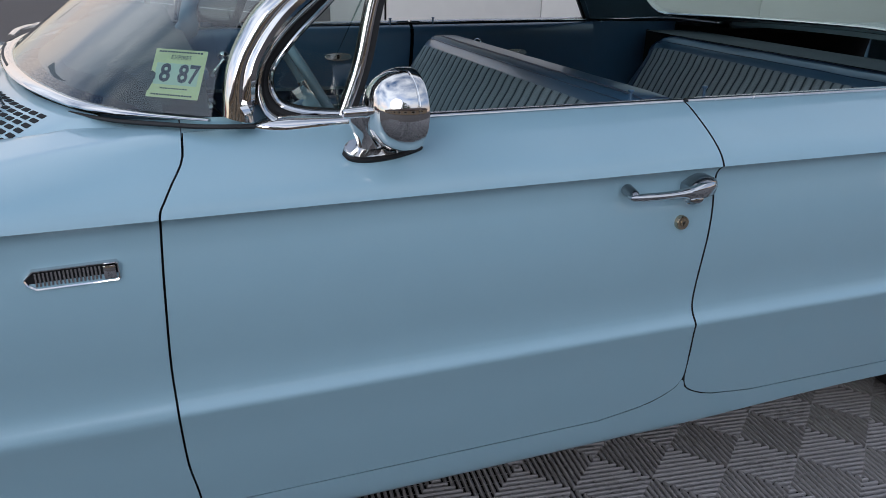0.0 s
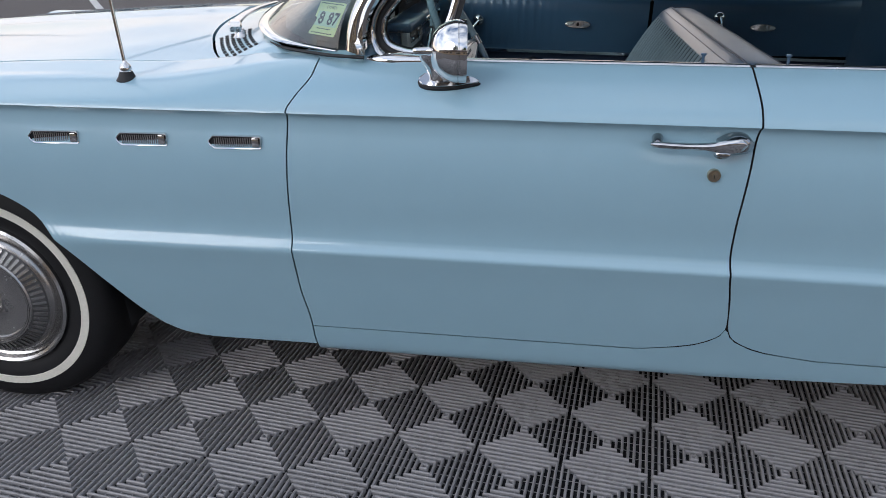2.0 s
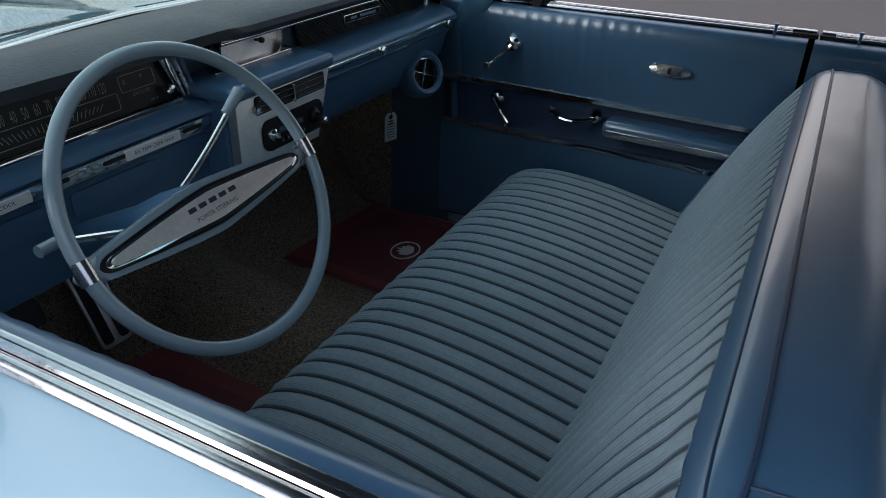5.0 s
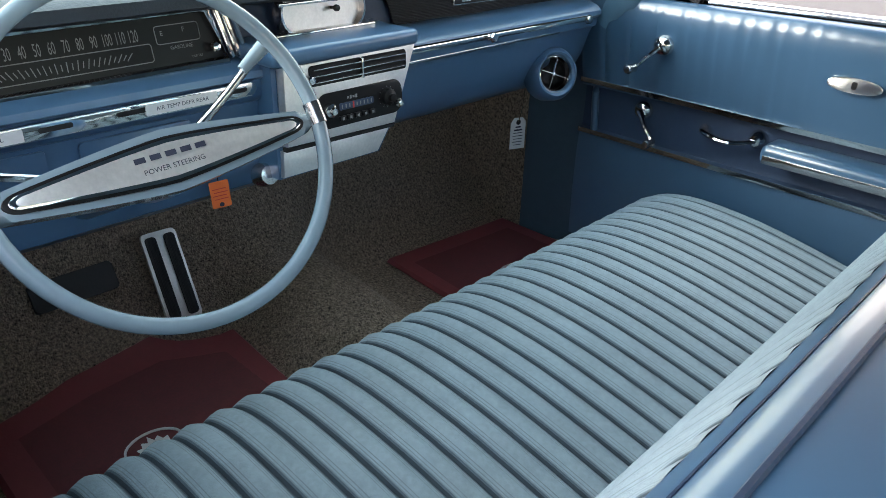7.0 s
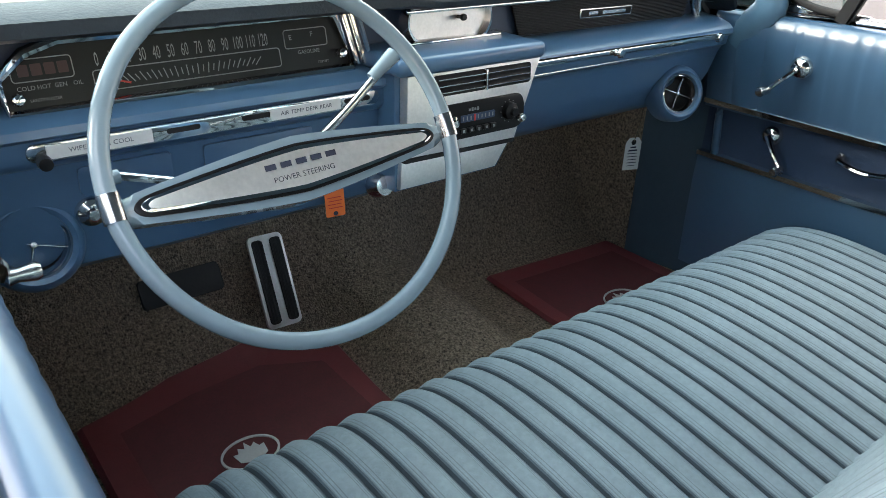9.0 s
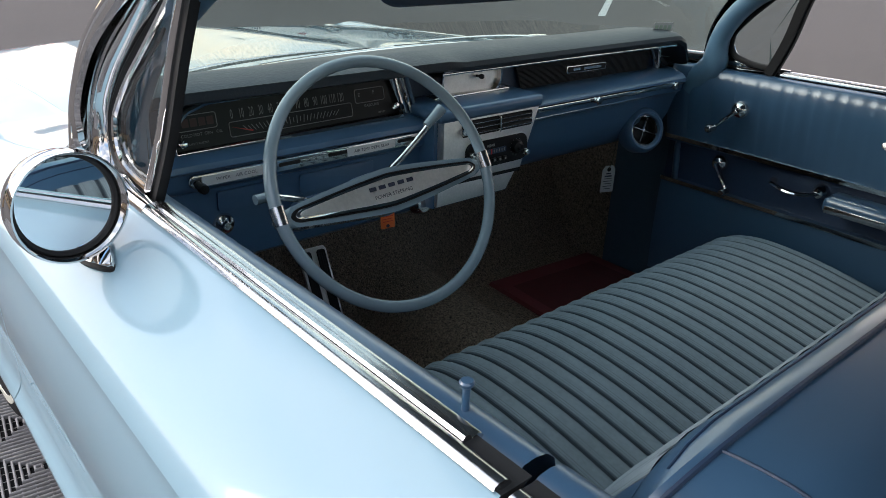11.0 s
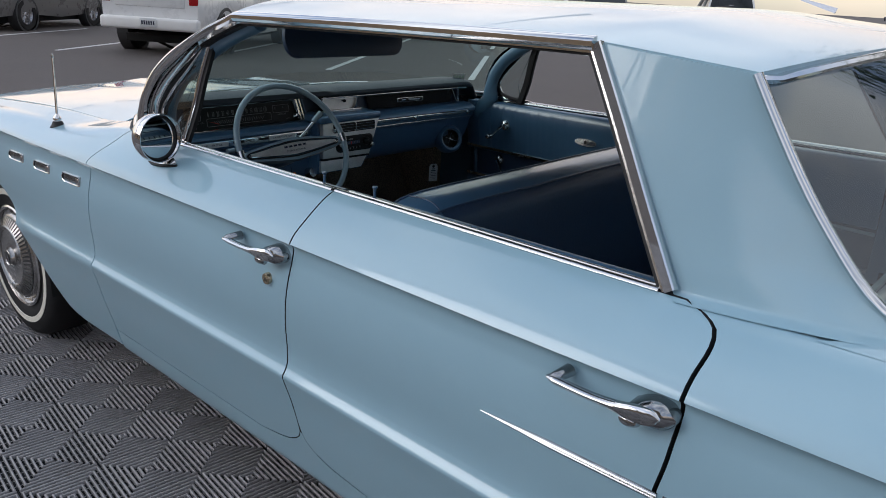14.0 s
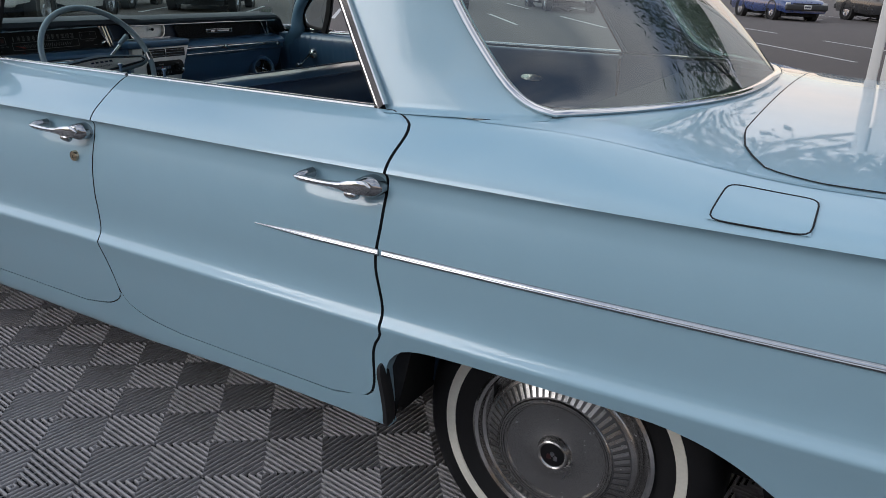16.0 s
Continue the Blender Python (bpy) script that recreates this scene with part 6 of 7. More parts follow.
    for k in range(9):
        box(bm, (-0.044 + 0.008 * k, 0.003, 0.0042), (0.0018, 0.0065, 0.0004))
    bm.transform(rm)
    part("radio_marks", bm, PRINT, dash)
    bm = box(bmesh.new(), (-0.020, 0.003, 0.0046), (0.003, 0.011, 0.0006))
    bm.transform(rm)
    part("radio_needle", bm, RED, dash)
    for k in range(5):
        bm = box(bmesh.new(), (-0.046 + 0.0165 * k, -0.0165, 0.005), (0.0125, 0.0085, 0.006), 0.0015)
        bm.transform(rm)
        part("radio_button", bm, DIAL, dash)
        bm = box(bmesh.new(), (-0.046 + 0.0165 * k, -0.0165, 0.0082), (0.0045, 0.0045, 0.0004))
        bm.transform(rm)
        part("button_mark", bm, PRINT, dash)
    for k in range(4):
        bm = box(bmesh.new(), (-0.030 + 0.006 * k, 0.0165, 0.0032), (0.004, 0.004 + 0.002 * (k % 2), 0.0004))
        bm.transform(rm)
        part("name_bar", bm, PRINT, dash)
    for dx, r in ((0.058, 0.0155), (-0.072, 0.0125)):
        part("radio_knob", lathe(bmesh.new(), [(0, 0.020), (r * 0.45, 0.019), (r * 0.5, 0.013), (r * 0.9, 0.010), (r, 0.004), (r, 0.0), (0, 0)], rm @ Matrix.Translation((dx, 0.002, 0.002)), 24), DIAL if dx > 0 else CHROME, dash)
    part("radio_knob_tip", lathe(bmesh.new(), [(0, 0.028), (0.005, 0.027), (0.0075, 0.022), (0.0065, 0.012), (0, 0.012)], rm @ Matrix.Translation((0.070, -0.008, 0.002)), 18), CHROME, dash)
    bm = bmesh.new()
    for k in range(12):
        a = 2 * math.pi * k / 12
        box(bm, (0.058 + 0.0185 * math.cos(a), 0.002 + 0.0185 * math.sin(a), 0.0032), (0.0016, 0.0016, 0.0004))
    bm.transform(rm)
    part("knob_marks", bm, PRINT, dash)
    # ashtray knob below the console
    part("lighter_knob", lathe(bmesh.new(), [(0, 0.03), (0.016, 0.028), (0.020, 0.02), (0.021, 0.0), (0, 0)], frame_m((-0.930, 0.812, 0.772), (0, 1, 0), (-0.3, 0, 1)), 24), DULL_CHROME, dash)
    # clock
    km = frame_m((-0.955, 0.968, 1.027), (0, 1, 0), (-0.08, 0, 1))
    bm = bmesh.new()
    o = rounded(0.178, 0.074, 0.036, 8)
    grid(bm, [[km @ Vector((a * s, b * t, h)) for a, b in o] for s, t, h in ((1.02, 1.04, -0.004), (1.02, 1.04, 0.010), (1.0, 1.0, 0.018), (0.96, 0.90, 0.018), (0.94, 0.86, 0.006))], closed=True)
    part("clock_bezel", bm, CHROME, dash, "chrome racetrack clock bezel")
    part("clock_face", slab(bmesh.new(), [(a * 0.945, b * 0.87) for a, b in o], km, 0.006), BRUSHED, dash, "plain brushed clock face")
    part("clock_knob", lathe(bmesh.new(), [(0, 0.02), (0.005, 0.019), (0.006, 0.014), (0.003, 0.008), (0.003, 0.0), (0, 0)], km @ Matrix.Translation((0.022, 0.002, 0.006)), 16), DIAL, dash)
    bm = box(bmesh.new(), (-0.945, 0.965, 0.9965), (0.030, 0.22, 0.006), 0.002)
    part("clock_shelf_trim", bm, CHROME, dash)
    # speaker grille with name badge
    sm = frame_m((-0.970, 1.396, 1.010), (0, 1, -0.012), (-0.05, 0, 1))
    part("grille_back", slab(bmesh.new(), [(-0.270, 0.036), (0.275, 0.036), (0.255, -0.032), (-0.245, -0.032)][::-1], sm, 0.002), GAP, dash)
    bm = bmesh.new()
    for k in range(24):
        t = k / 23
        w0, w1 = -0.270 + 0.025 * t, 0.275 - 0.020 * t
        box(bm, ((w0 + w1) / 2, 0.032 - 0.066 * t, 0.004), (w1 - w0, 0.0014, 0.004))
    bm.transform(sm)
    g = part("speaker_grille", bm, RUBBER, dash)
    g["kind"] = "stuff"
    part("name_badge", slab(bmesh.new(), rounded(0.156, 0.018, 0.002, 2), sm @ Matrix.Translation((-0.010, -0.003, 0.006)), 0.003, 0.0006), DULL_CHROME, dash, "bright name badge")
    part("badge_field", slab(bmesh.new(), rounded(0.149, 0.0135, 0.001, 2), sm @ Matrix.Translation((-0.010, -0.003, 0.0088)), 0.0008), DIAL, dash)
    for x, w in ((-0.050, 0.026), (0.012, 0.070)):
        bm = box(bmesh.new(), (x, -0.003, 0.0100), (w, 0.0062, 0.0005))
        bm.transform(sm)
        part("badge_bar", bm, DULL_CHROME, dash)
    for a, b in (((0.255, 0.036), (0.295, -0.034)), ((0.300, 0.036), (0.305, -0.034)), ((0.255, 0.036), (0.300, 0.036))):
        bm = sweep(bmesh.new(), [sm @ Vector((*a, 0.010)), sm @ Vector((*b, 0.010))], oval(0.006, 0.005, 8))
        part("corner_ornament", bm, CHROME, dash)
    # bright strips
    for pts, w in (([(-0.889, 1.120, 0.947), (-0.889, 1.40, 0.946), (-0.891, 1.690, 0.944)], 0.007), ([(-0.902, 1.13, 0.921), (-0.904, 1.60, 0.921)], 0.003), ([(-0.915, 0.86, 1.0495), (-0.912, 1.30, 1.0495), (-0.912, 1.70, 1.047)], 0.003)):
        bm = sweep(bmesh.new(), pts, oval(w * 0.8, w, 8))
        part("dash_strip", bm, CHROME, dash)
    part("glovebox_knob", lathe(bmesh.new(), [(0, 0.018), (0.008, 0.017), (0.010, 0.012), (0.006, 0.006), (0.008, 0.0), (0, 0)], frame_m((-0.887, 1.339, 0.946), (0, 1, 0), (0, 0, 1)), 18), CHROME, dash)
    part("strip_end_knob", lathe(bmesh.new(), [(0, 0.012), (0.009, 0.010), (0.011, 0.004), (0.011, 0.0), (0, 0)], frame_m((-0.893, 1.692, 0.941), (0, 1, 0), (0, 0, 1)), 18), CHROME, dash)
    # round air outlets
    for y, z, x, tilt in ((0.295, 0.802, -0.938, 0.0), (1.604, 0.823, -0.912, -0.25)):
        om = frame_m((x, y, z), (0.4 if y > 1 else 0.0, 1, 0), (-0.25, 0, 1))
        part("outlet_collar", lathe(bmesh.new(), [(0.064, -0.03), (0.062, 0.002), (0.056, 0.014), (0.050, 0.018), (0.044, 0.014), (0.042, -0.004)], om, 36), TRIM_BLUE, dash)
        part("outlet_ring", lathe(bmesh.new(), [(0.0425, 0.0), (0.042, 0.008), (0.039, 0.009), (0.0375, 0.004), (0.037, -0.01)], om, 36), CHROME, dash)
        part("outlet_bowl", lathe(bmesh.new(), [(0.0385, 0.004), (0.036, -0.016), (0.022, -0.030), (0.0, -0.034)], om, 32), DIAL, dash)
        for a, w in ((-18 if y < 1 else 70, 0.0018), (72 if y < 1 else -20, 0.0014)):
            bm = box(bmesh.new(), (0, 0, -0.001), (w, 0.072, 0.007), 0.0004)
            bm.transform(om @ Matrix.Rotation(radians(a), 4, "Z"))
            part("outlet_vane", bm, DULL_CHROME, dash)
        part("outlet_hub", lathe(bmesh.new(), [(0, 0.006), (0.004, 0.005), (0.005, 0.0), (0.004, -0.004)], om, 12), DULL_CHROME, dash)
    # instrument panel
    im = frame_m((-0.962, 0.535, 1.006), (0, 1, 0.012), (-0.22, 0, 1))
    W, H = 0.466, 0.084
    shape = [(-W / 2 + 0.03, H / 2 - 0.012), (-W / 2 + 0.07, H / 2), (W / 2 - 0.02, H / 2), (W / 2 - 0.008, H / 2 - 0.006), (W / 2 + 0.012, -H / 2), (-W / 2, -H / 2), (-W / 2 - 0.004, H / 2 - 0.04)]
    part("dial_panel", slab(bmesh.new(), shape[::-1], im, 0.003), DIAL, dash, "black instrument panel with printed scales")
    bm = sweep(bmesh.new(), [im @ Vector((a, b, 0.008)) for a, b in shape], oval(0.007, 0.007, 8), closed=True, up=(1, 0, 0))
    part("dial_frame", bm, CHROME, dash)
    for k in range(3):
        bm = sweep(bmesh.new(), [im @ Vector((W / 2 + 0.004 + 0.010 * k, H / 2 + 0.004, 0.012 + 0.004 * k)), im @ Vector((W / 2 + 0.022 + 0.010 * k, -H / 2 + 0.004, 0.008 + 0.004 * k))], oval(0.003, 0.004, 6))
        part("dial_end_rib", bm, CHROME if k < 2 else TRIM_BLUE, dash)


    def word(t, x, y, s, st=1.0, mat=PRINT):
        letters(t, im @ Matrix.Translation((x, y, 0.0036)), s, mat, dash, stretch=st)
    for k, t in enumerate(("0", "10", "20", "30", "40", "50", "60", "70", "80", "90", "100", "110", "120")):
        word(t, -0.121 + 0.0189 * k, 0.013, 0.0245, 0.42)
    for t, x, y, s in (("COLD", -0.207, -0.011, 0.0075), ("HOT", -0.187, -0.011, 0.0075), ("GEN", -0.168, -0.011, 0.0075), ("OIL", -0.148, -0.011, 0.0075), ("SAFETY BUZZER", -0.188, -0.026, 0.0050), ("GASOLINE", 0.176, -0.010, 0.0078), ("TRIP SET", 0.198, -0.027, 0.0050), ("E", 0.149, 0.012, 0.010), ("F", 0.184, 0.014, 0.010)):
        word(t, x, y, s)
    bm = bmesh.new()
    for k in range(27):
        x = -0.098 + 0.0074 * k
        s = (k - 13) / 13
        q = Matrix.Translation((x, -0.0135, 0.0036)) @ Matrix.Rotation(-s * 0.75, 4, "Z")
        i0 = len(bm.verts)
        box(bm, (0, 0, 0), (0.0013, 0.014 if k % 2 == 0 else 0.009, 0.0003))
        bm.verts.ensure_lookup_table()
        for v in bm.verts[i0:]:
            v.co = q @ v.co
    bm.transform(im)
    part("speed_ticks", bm, PRINT, dash)
    bm = slab(bmesh.new(), [(-0.124, -0.008), (-0.086, -0.021), (-0.085, -0.0185)][::-1], im @ Matrix.Translation((0, 0, 0.004)), 0.0008)
    part("speed_needle", bm, RED, dash)
    for x, y, w, h in ((-0.185, 0.010, 0.070, 0.026), (0.000, -0.0125, 0.258, 0.026), (0.174, 0.010, 0.070, 0.026)):
        bm = sweep(bmesh.new(), [im @ Matrix.Translation((x, y, 0.0036)) @ Vector((a, b, 0)) for a, b in rounded(w, h, 0.004, 3)], rect(0.0012, 0.0008), closed=True, up=(1, 0, 0))
        part("gauge_outline", bm, PRINT, dash)
    for k in range(4):
        bm = slab(bmesh.new(), rounded(0.012, 0.014, 0.001, 1), im @ Matrix.Translation((-0.206 + 0.015 * k, 0.010, 0.0031)), 0.0004)
        part("warning_lens", bm, LENS_DARK, dash)
    for x, y in ((-0.220, -0.022), (0.224, -0.018)):
        part("panel_knob", lathe(bmesh.new(), [(0, 0.020), (0.006, 0.019), (0.008, 0.013), (0.005, 0.006), (0.006, 0.0), (0, 0)], im @ Matrix.Translation((x, y, 0.003)), 16), CHROME, dash)
    # lever strip under the dials
    lm = frame_m((-0.914, 0.555, 0.928), (0, 1, 0.004), (0, 0, 1))
    part("lever_strip", slab(bmesh.new(), rounded(0.500, 0.022, 0.010, 6), lm, 0.004, 0.0015), CHROME, dash, "chrome strip with heater levers")
    for x, w, t in ((-0.165, 0.126, "WIPER    AIR COOL"), (0.1215, 0.114, "AIR TEMP DEFR REAR")):
        part("lever_plate", slab(bmesh.new(), rounded(w, 0.0165, 0.001, 2), lm @ Matrix.Translation((x, 0, 0.004)), 0.0035), PAPER, dash)
        letters(t, lm @ Matrix.Translation((x, 0, 0.0078)), 0.0085, INK, dash, stretch=1.05)
    for x in (-0.06, 0.045, 0.21):
        part("lever_slot", slab(bmesh.new(), rounded(0.045, 0.007, 0.003, 3), lm @ Matrix.Translation((x, 0.001, 0.004)), 0.0008), GAP, dash)
    for x in (-0.235,):
        part("lever_knob", lathe(bmesh.new(), [(0, 0.030), (0.008, 0.028), (0.009, 0.018), (0.005, 0.012), (0.007, 0.0), (0, 0)], lm @ Matrix.Translation((x, -0.006, 0.003)), 16), DIAL, dash)
    # raised outlines and ignition dial on the lower panel
    for y, w in ((0.42, 0.12), (0.61, 0.17)):
        m = frame_m((-0.931, y, 0.876), (0, 1, 0), (0, 0, 1))
        part("panel_plate", slab(bmesh.new(), rounded(w, 0.038, 0.006), m, 0.004, 0.0015), TRIM_BLUE, dash)
    part("ignition_dial", lathe(bmesh.new(), [(0, 0.020), (0.007, 0.019), (0.008, 0.012), (0.012, 0.010), (0.018, 0.008), (0.0205, 0.003), (0.021, 0.0), (0, 0)], frame_m((-0.935, 0.369, 0.832), (0, 1, 0), (0, 0, 1)), 32), CHROME, dash, "round chrome ignition dial")


make_dash()


# ---- steering wheel, column, pedals ----
def make_steering():
    s = empty("steering_wheel", sedan)
    s["label"] = "pale blue two-spoke steering wheel with silver horn bar"
    c = Vector((-0.6475, 0.524, 0.963))
    tilt, turn = radians(30), radians(2.6)
    u = Vector((math.sin(turn), math.cos(turn), 0))
    v = Vector((-math.sin(tilt) * math.cos(turn), math.sin(tilt) * math.sin(turn), math.cos(tilt)))
    roll = radians(3)
    u, v = u * math.cos(roll) + v * math.sin(roll), v * math.cos(roll) - u * math.sin(roll)
    w = u.cross(v)
    R = 0.198
    bm = bmesh.new()
    tube(bm, [c + (u * math.cos(a) + v * math.sin(a)) * R for a in np.linspace(0, 2 * math.pi, 81)[:-1]], 0.0098, 12, closed=True, up=w)
    part("rim", bm, WHEEL_BLUE, s)
    m = frame_m(c, u, v)

    def bar(hw, he, L, z0, th, bev, mat, name, label=""):
        out = []
        for k in range(33):
            x = -L * math.cos(math.pi * k / 32)
            t = abs(x) / L
            cap = max(0.0, (abs(x) - L + 1.6 * he) / (1.6 * he))
            out.append((x, (he + (hw - he) * (1 - t ** 1.3)) * max(0.12, math.sqrt(1 - cap * cap))))
        pts = out + [(x, -y) for x, y in reversed(out)]
        return part(name, slab(bmesh.new(), pts[::-1], m @ Matrix.Translation((0, -0.012, z0)), th, bev), mat, s, label)
    bar(0.036, 0.012, 0.197, -0.034, 0.030, 0.008, WHEEL_BLUE, "spoke")
    bar(0.027, 0.009, 0.178, -0.006, 0.005, 0.0015, DIAL, "horn_bar_border")
    bar(0.0235, 0.0062, 0.172, -0.0035, 0.0045, 0.001, CHROME, "horn_bar_rim")
    bar(0.0190, 0.0042, 0.165, 0.0, 0.003, 0.0008, BRUSHED, "horn_bar", "brushed silver horn bar")
    for sg in (1, -1):
        bm = tube(bmesh.new(), [c + u * (sg * R) * 1.0 + v * (-0.020) + w * 0.0, c + u * (sg * (R - 0.0005)) + v * (0.008)], 0.0112, 14, up=w)
        part("spoke_clip", bm, DULL_CHROME, s)
    for k in range(5):
        bm = box(bmesh.new(), (-0.036 + 0.018 * k, -0.0050, 0.0034), (0.0125, 0.0062, 0.0004))
        bm.transform(m)
        part("name_bar", bm, INK, s)
    letters("POWER STEERING", m @ Matrix.Translation((0, -0.0195, 0.0034)), 0.0085, INK, s, stretch=1.05)
    # column and levers
    base = c - w * 0.03 - v * 0.012
    end = base + Vector((-0.36, 0.0, -0.17))
    bm = bmesh.new()
    sweep(bm, [base, base.lerp(end, 0.15), base.lerp(end, 0.3), end], ring(0.030, 20), scale=[1.25, 1.25, 1.0, 1.0])
    part("steering_column", bm, TRIM_BLUE, sedan)
    a = base.lerp(end, 0.30) + Vector((0, 0.03, 0))
    tip = Vector((-0.770, 0.735, 1.028))
    bm = tube(bmesh.new(), spline([a, a.lerp(tip, 0.5) + Vector((0, 0.006, -0.004)), tip], 12), 0.0058, 10)
    part("shift_lever", bm, CHROME, sedan, "chrome column shift lever")
    d = (tip - a).normalized()
    bm = sweep(bmesh.new(), [tip - d * 0.045, tip - d * 0.02, tip], ring(0.0085, 12), scale=[0.9, 1.1, 1.25])
    part("shift_knob", bm, WHEEL_BLUE, sedan)
    a = base.lerp(end, 0.22) - Vector((0, 0.03, 0))
    tip = Vector((-0.737, 0.360, 0.946))
    part("signal_lever", tube(bmesh.new(), [a, tip], 0.0048, 8), CHROME, sedan)
    part("signal_knob", sweep(bmesh.new(), [tip, tip + Vector((0.002, -0.025, 0))], ring(0.008, 12)), WHEEL_BLUE, sedan)


make_steering()


def make_pedals():
    m = frame_m((-1.294, 0.783, 0.433), (0.06, 1, 0.0), (-0.091, 0.021, 0.175))
    p = empty("accelerator", sedan)
    p["label"] = "long black rubber pedal with bright metal frame"
    part("pedal_frame", slab(bmesh.new(), rounded(0.078, 0.205, 0.011), m, 0.012, 0.002), BRUSHED, p)
    for x in (-0.0205, 0.0205):
        part("pedal_pad", slab(bmesh.new(), rounded(0.024, 0.186, 0.008), m @ Matrix.Translation((x, 0, 0.012)), 0.004, 0.001), RUBBER, p)
        bm = bmesh.new()
        for k in range(4):
            box(bm, (x - 0.009 + 0.006 * k, 0, 0.017), (0.003, 0.178, 0.003))
        bm.transform(m)
        part("pad_ribs", bm, RUBBER, p)
    b = empty("brake_pedal", sedan)
    m2 = frame_m((-1.355, 0.600, 0.450), (0, 1, 0), (-0.5, 0, 0.85))
    part("brake_pad", slab(bmesh.new(), rounded(0.17, 0.062, 0.008), m2, 0.02, 0.004), RUBBER, b)
    part("brake_arm", tube(bmesh.new(), spline([(-1.375, 0.635, 0.445), (-1.47, 0.635, 0.53), (-1.50, 0.60, 0.68)], 10), 0.012, 8), UNDER, b)


make_pedals()


# ---- loose things in the cabin ----
def make_mats():
    dx = 0.045
    for pts, logo, dy in (([(-1.255, 0.40), (-1.300, 0.60), (-1.315, 0.79), (-1.225, 0.945), (-1.03, 0.935), (-0.74, 0.93), (-0.74, 0.40)], (-1.005, 0.645), -0.085), ([(-1.265, 1.455), (-1.252, 1.62), (-1.236, 1.80), (-1.23, 1.895), (-0.74, 1.895), (-0.74, 1.43), (-1.04, 1.437)], (-0.975, 1.655), -0.105)):
        pts = [(x + dx, max(0.33, min(1.79, y + dy))) for x, y in pts]
        logo = (logo[0] + dx, logo[1] + dy)
        mat = empty("floor_mat")
        tagged(mat, "dark red rubber floor mat lying on the carpet", "floor mat", "red floor mats")
        cx = sum(p[0] for p in pts) / len(pts)
        cy = sum(p[1] for p in pts) / len(pts)

        def carpet_z(x, y):
            return 0.295 + 0.45 * step(-1.22, -1.53, x) + 0.03 * math.exp(-((y - 1.03) / 0.16) ** 2) + 0.12 * math.exp(-((y - 1.03) / 0.14) ** 4) * step(-0.3, -1.3, x)
        bm = bmesh.new()
        n = len(pts)
        rows = []
        for s in (0.0, 0.35, 0.7, 0.97, 1.0):
            r = []
            for i in range(n):
                for t in np.linspace(0, 1, 7)[:-1]:
                    a, b = pts[i], pts[(i + 1) % n]
                    x, y = a[0] + (b[0] - a[0]) * t, a[1] + (b[1] - a[1]) * t
                    x, y = cx + (x - cx) * s, cy + (y - cy) * s
                    r.append((x, y, carpet_z(x, y) + (0.007 if s < 1 else -0.004)))
            rows.append(r)
        grid(bm, rows[1:], closed=True)
        bm.faces.new([bm.verts.new(p) for p in rows[1]])
        part("mat_sheet", bm, MAT_RED, mat)
        inn = [(cx + (x - cx) * 0.80 + 0.03, cy + (y - cy) * 0.80) for x, y in pts]
        bm = bmesh.new()
        rows = []
        for s in (0.0001, 0.5, 1.0):
            r = []
            for i in range(n):
                for t in np.linspace(0, 1, 7)[:-1]:
                    a, b = inn[i], inn[(i + 1) % n]
                    x, y = a[0] + (b[0] - a[0]) * t, a[1] + (b[1] - a[1]) * t
                    x, y = cx + (x - cx) * s, cy + (y - cy) * s
                    r.append((x, y, carpet_z(x, y) + 0.0085))
            rows.append(r)
        grid(bm, rows, closed=True)
        part("ribbed_field", bm, MAT_DARK, mat, "dark ribbed tread field")
        z = carpet_z(*logo) + 0.010
        lm = Matrix.Translation((*logo, z)) @ Matrix.Rotation(radians(92), 4, "Z")
        bm = sweep(bmesh.new(), [lm @ Vector((0.052 * math.cos(a), 0.040 * math.sin(a), 0)) for a in np.linspace(0, 2 * math.pi, 41)[:-1]], rect(0.004, 0.003), closed=True)
        part("mark_ring", bm, PAPER, mat)
        bm = slab(bmesh.new(), [(-0.026, -0.016), (-0.006, -0.026), (0.006, -0.026), (0.026, -0.016), (0.030, 0.008), (0.020, 0.006), (0.016, 0.020), (0.006, 0.012), (0.0, 0.030), (-0.006, 0.012), (-0.016, 0.020), (-0.020, 0.006), (-0.030, 0.008)][::-1], lm, 0.0015)
        part("mark_shape", bm, PAPER, mat)


make_mats()


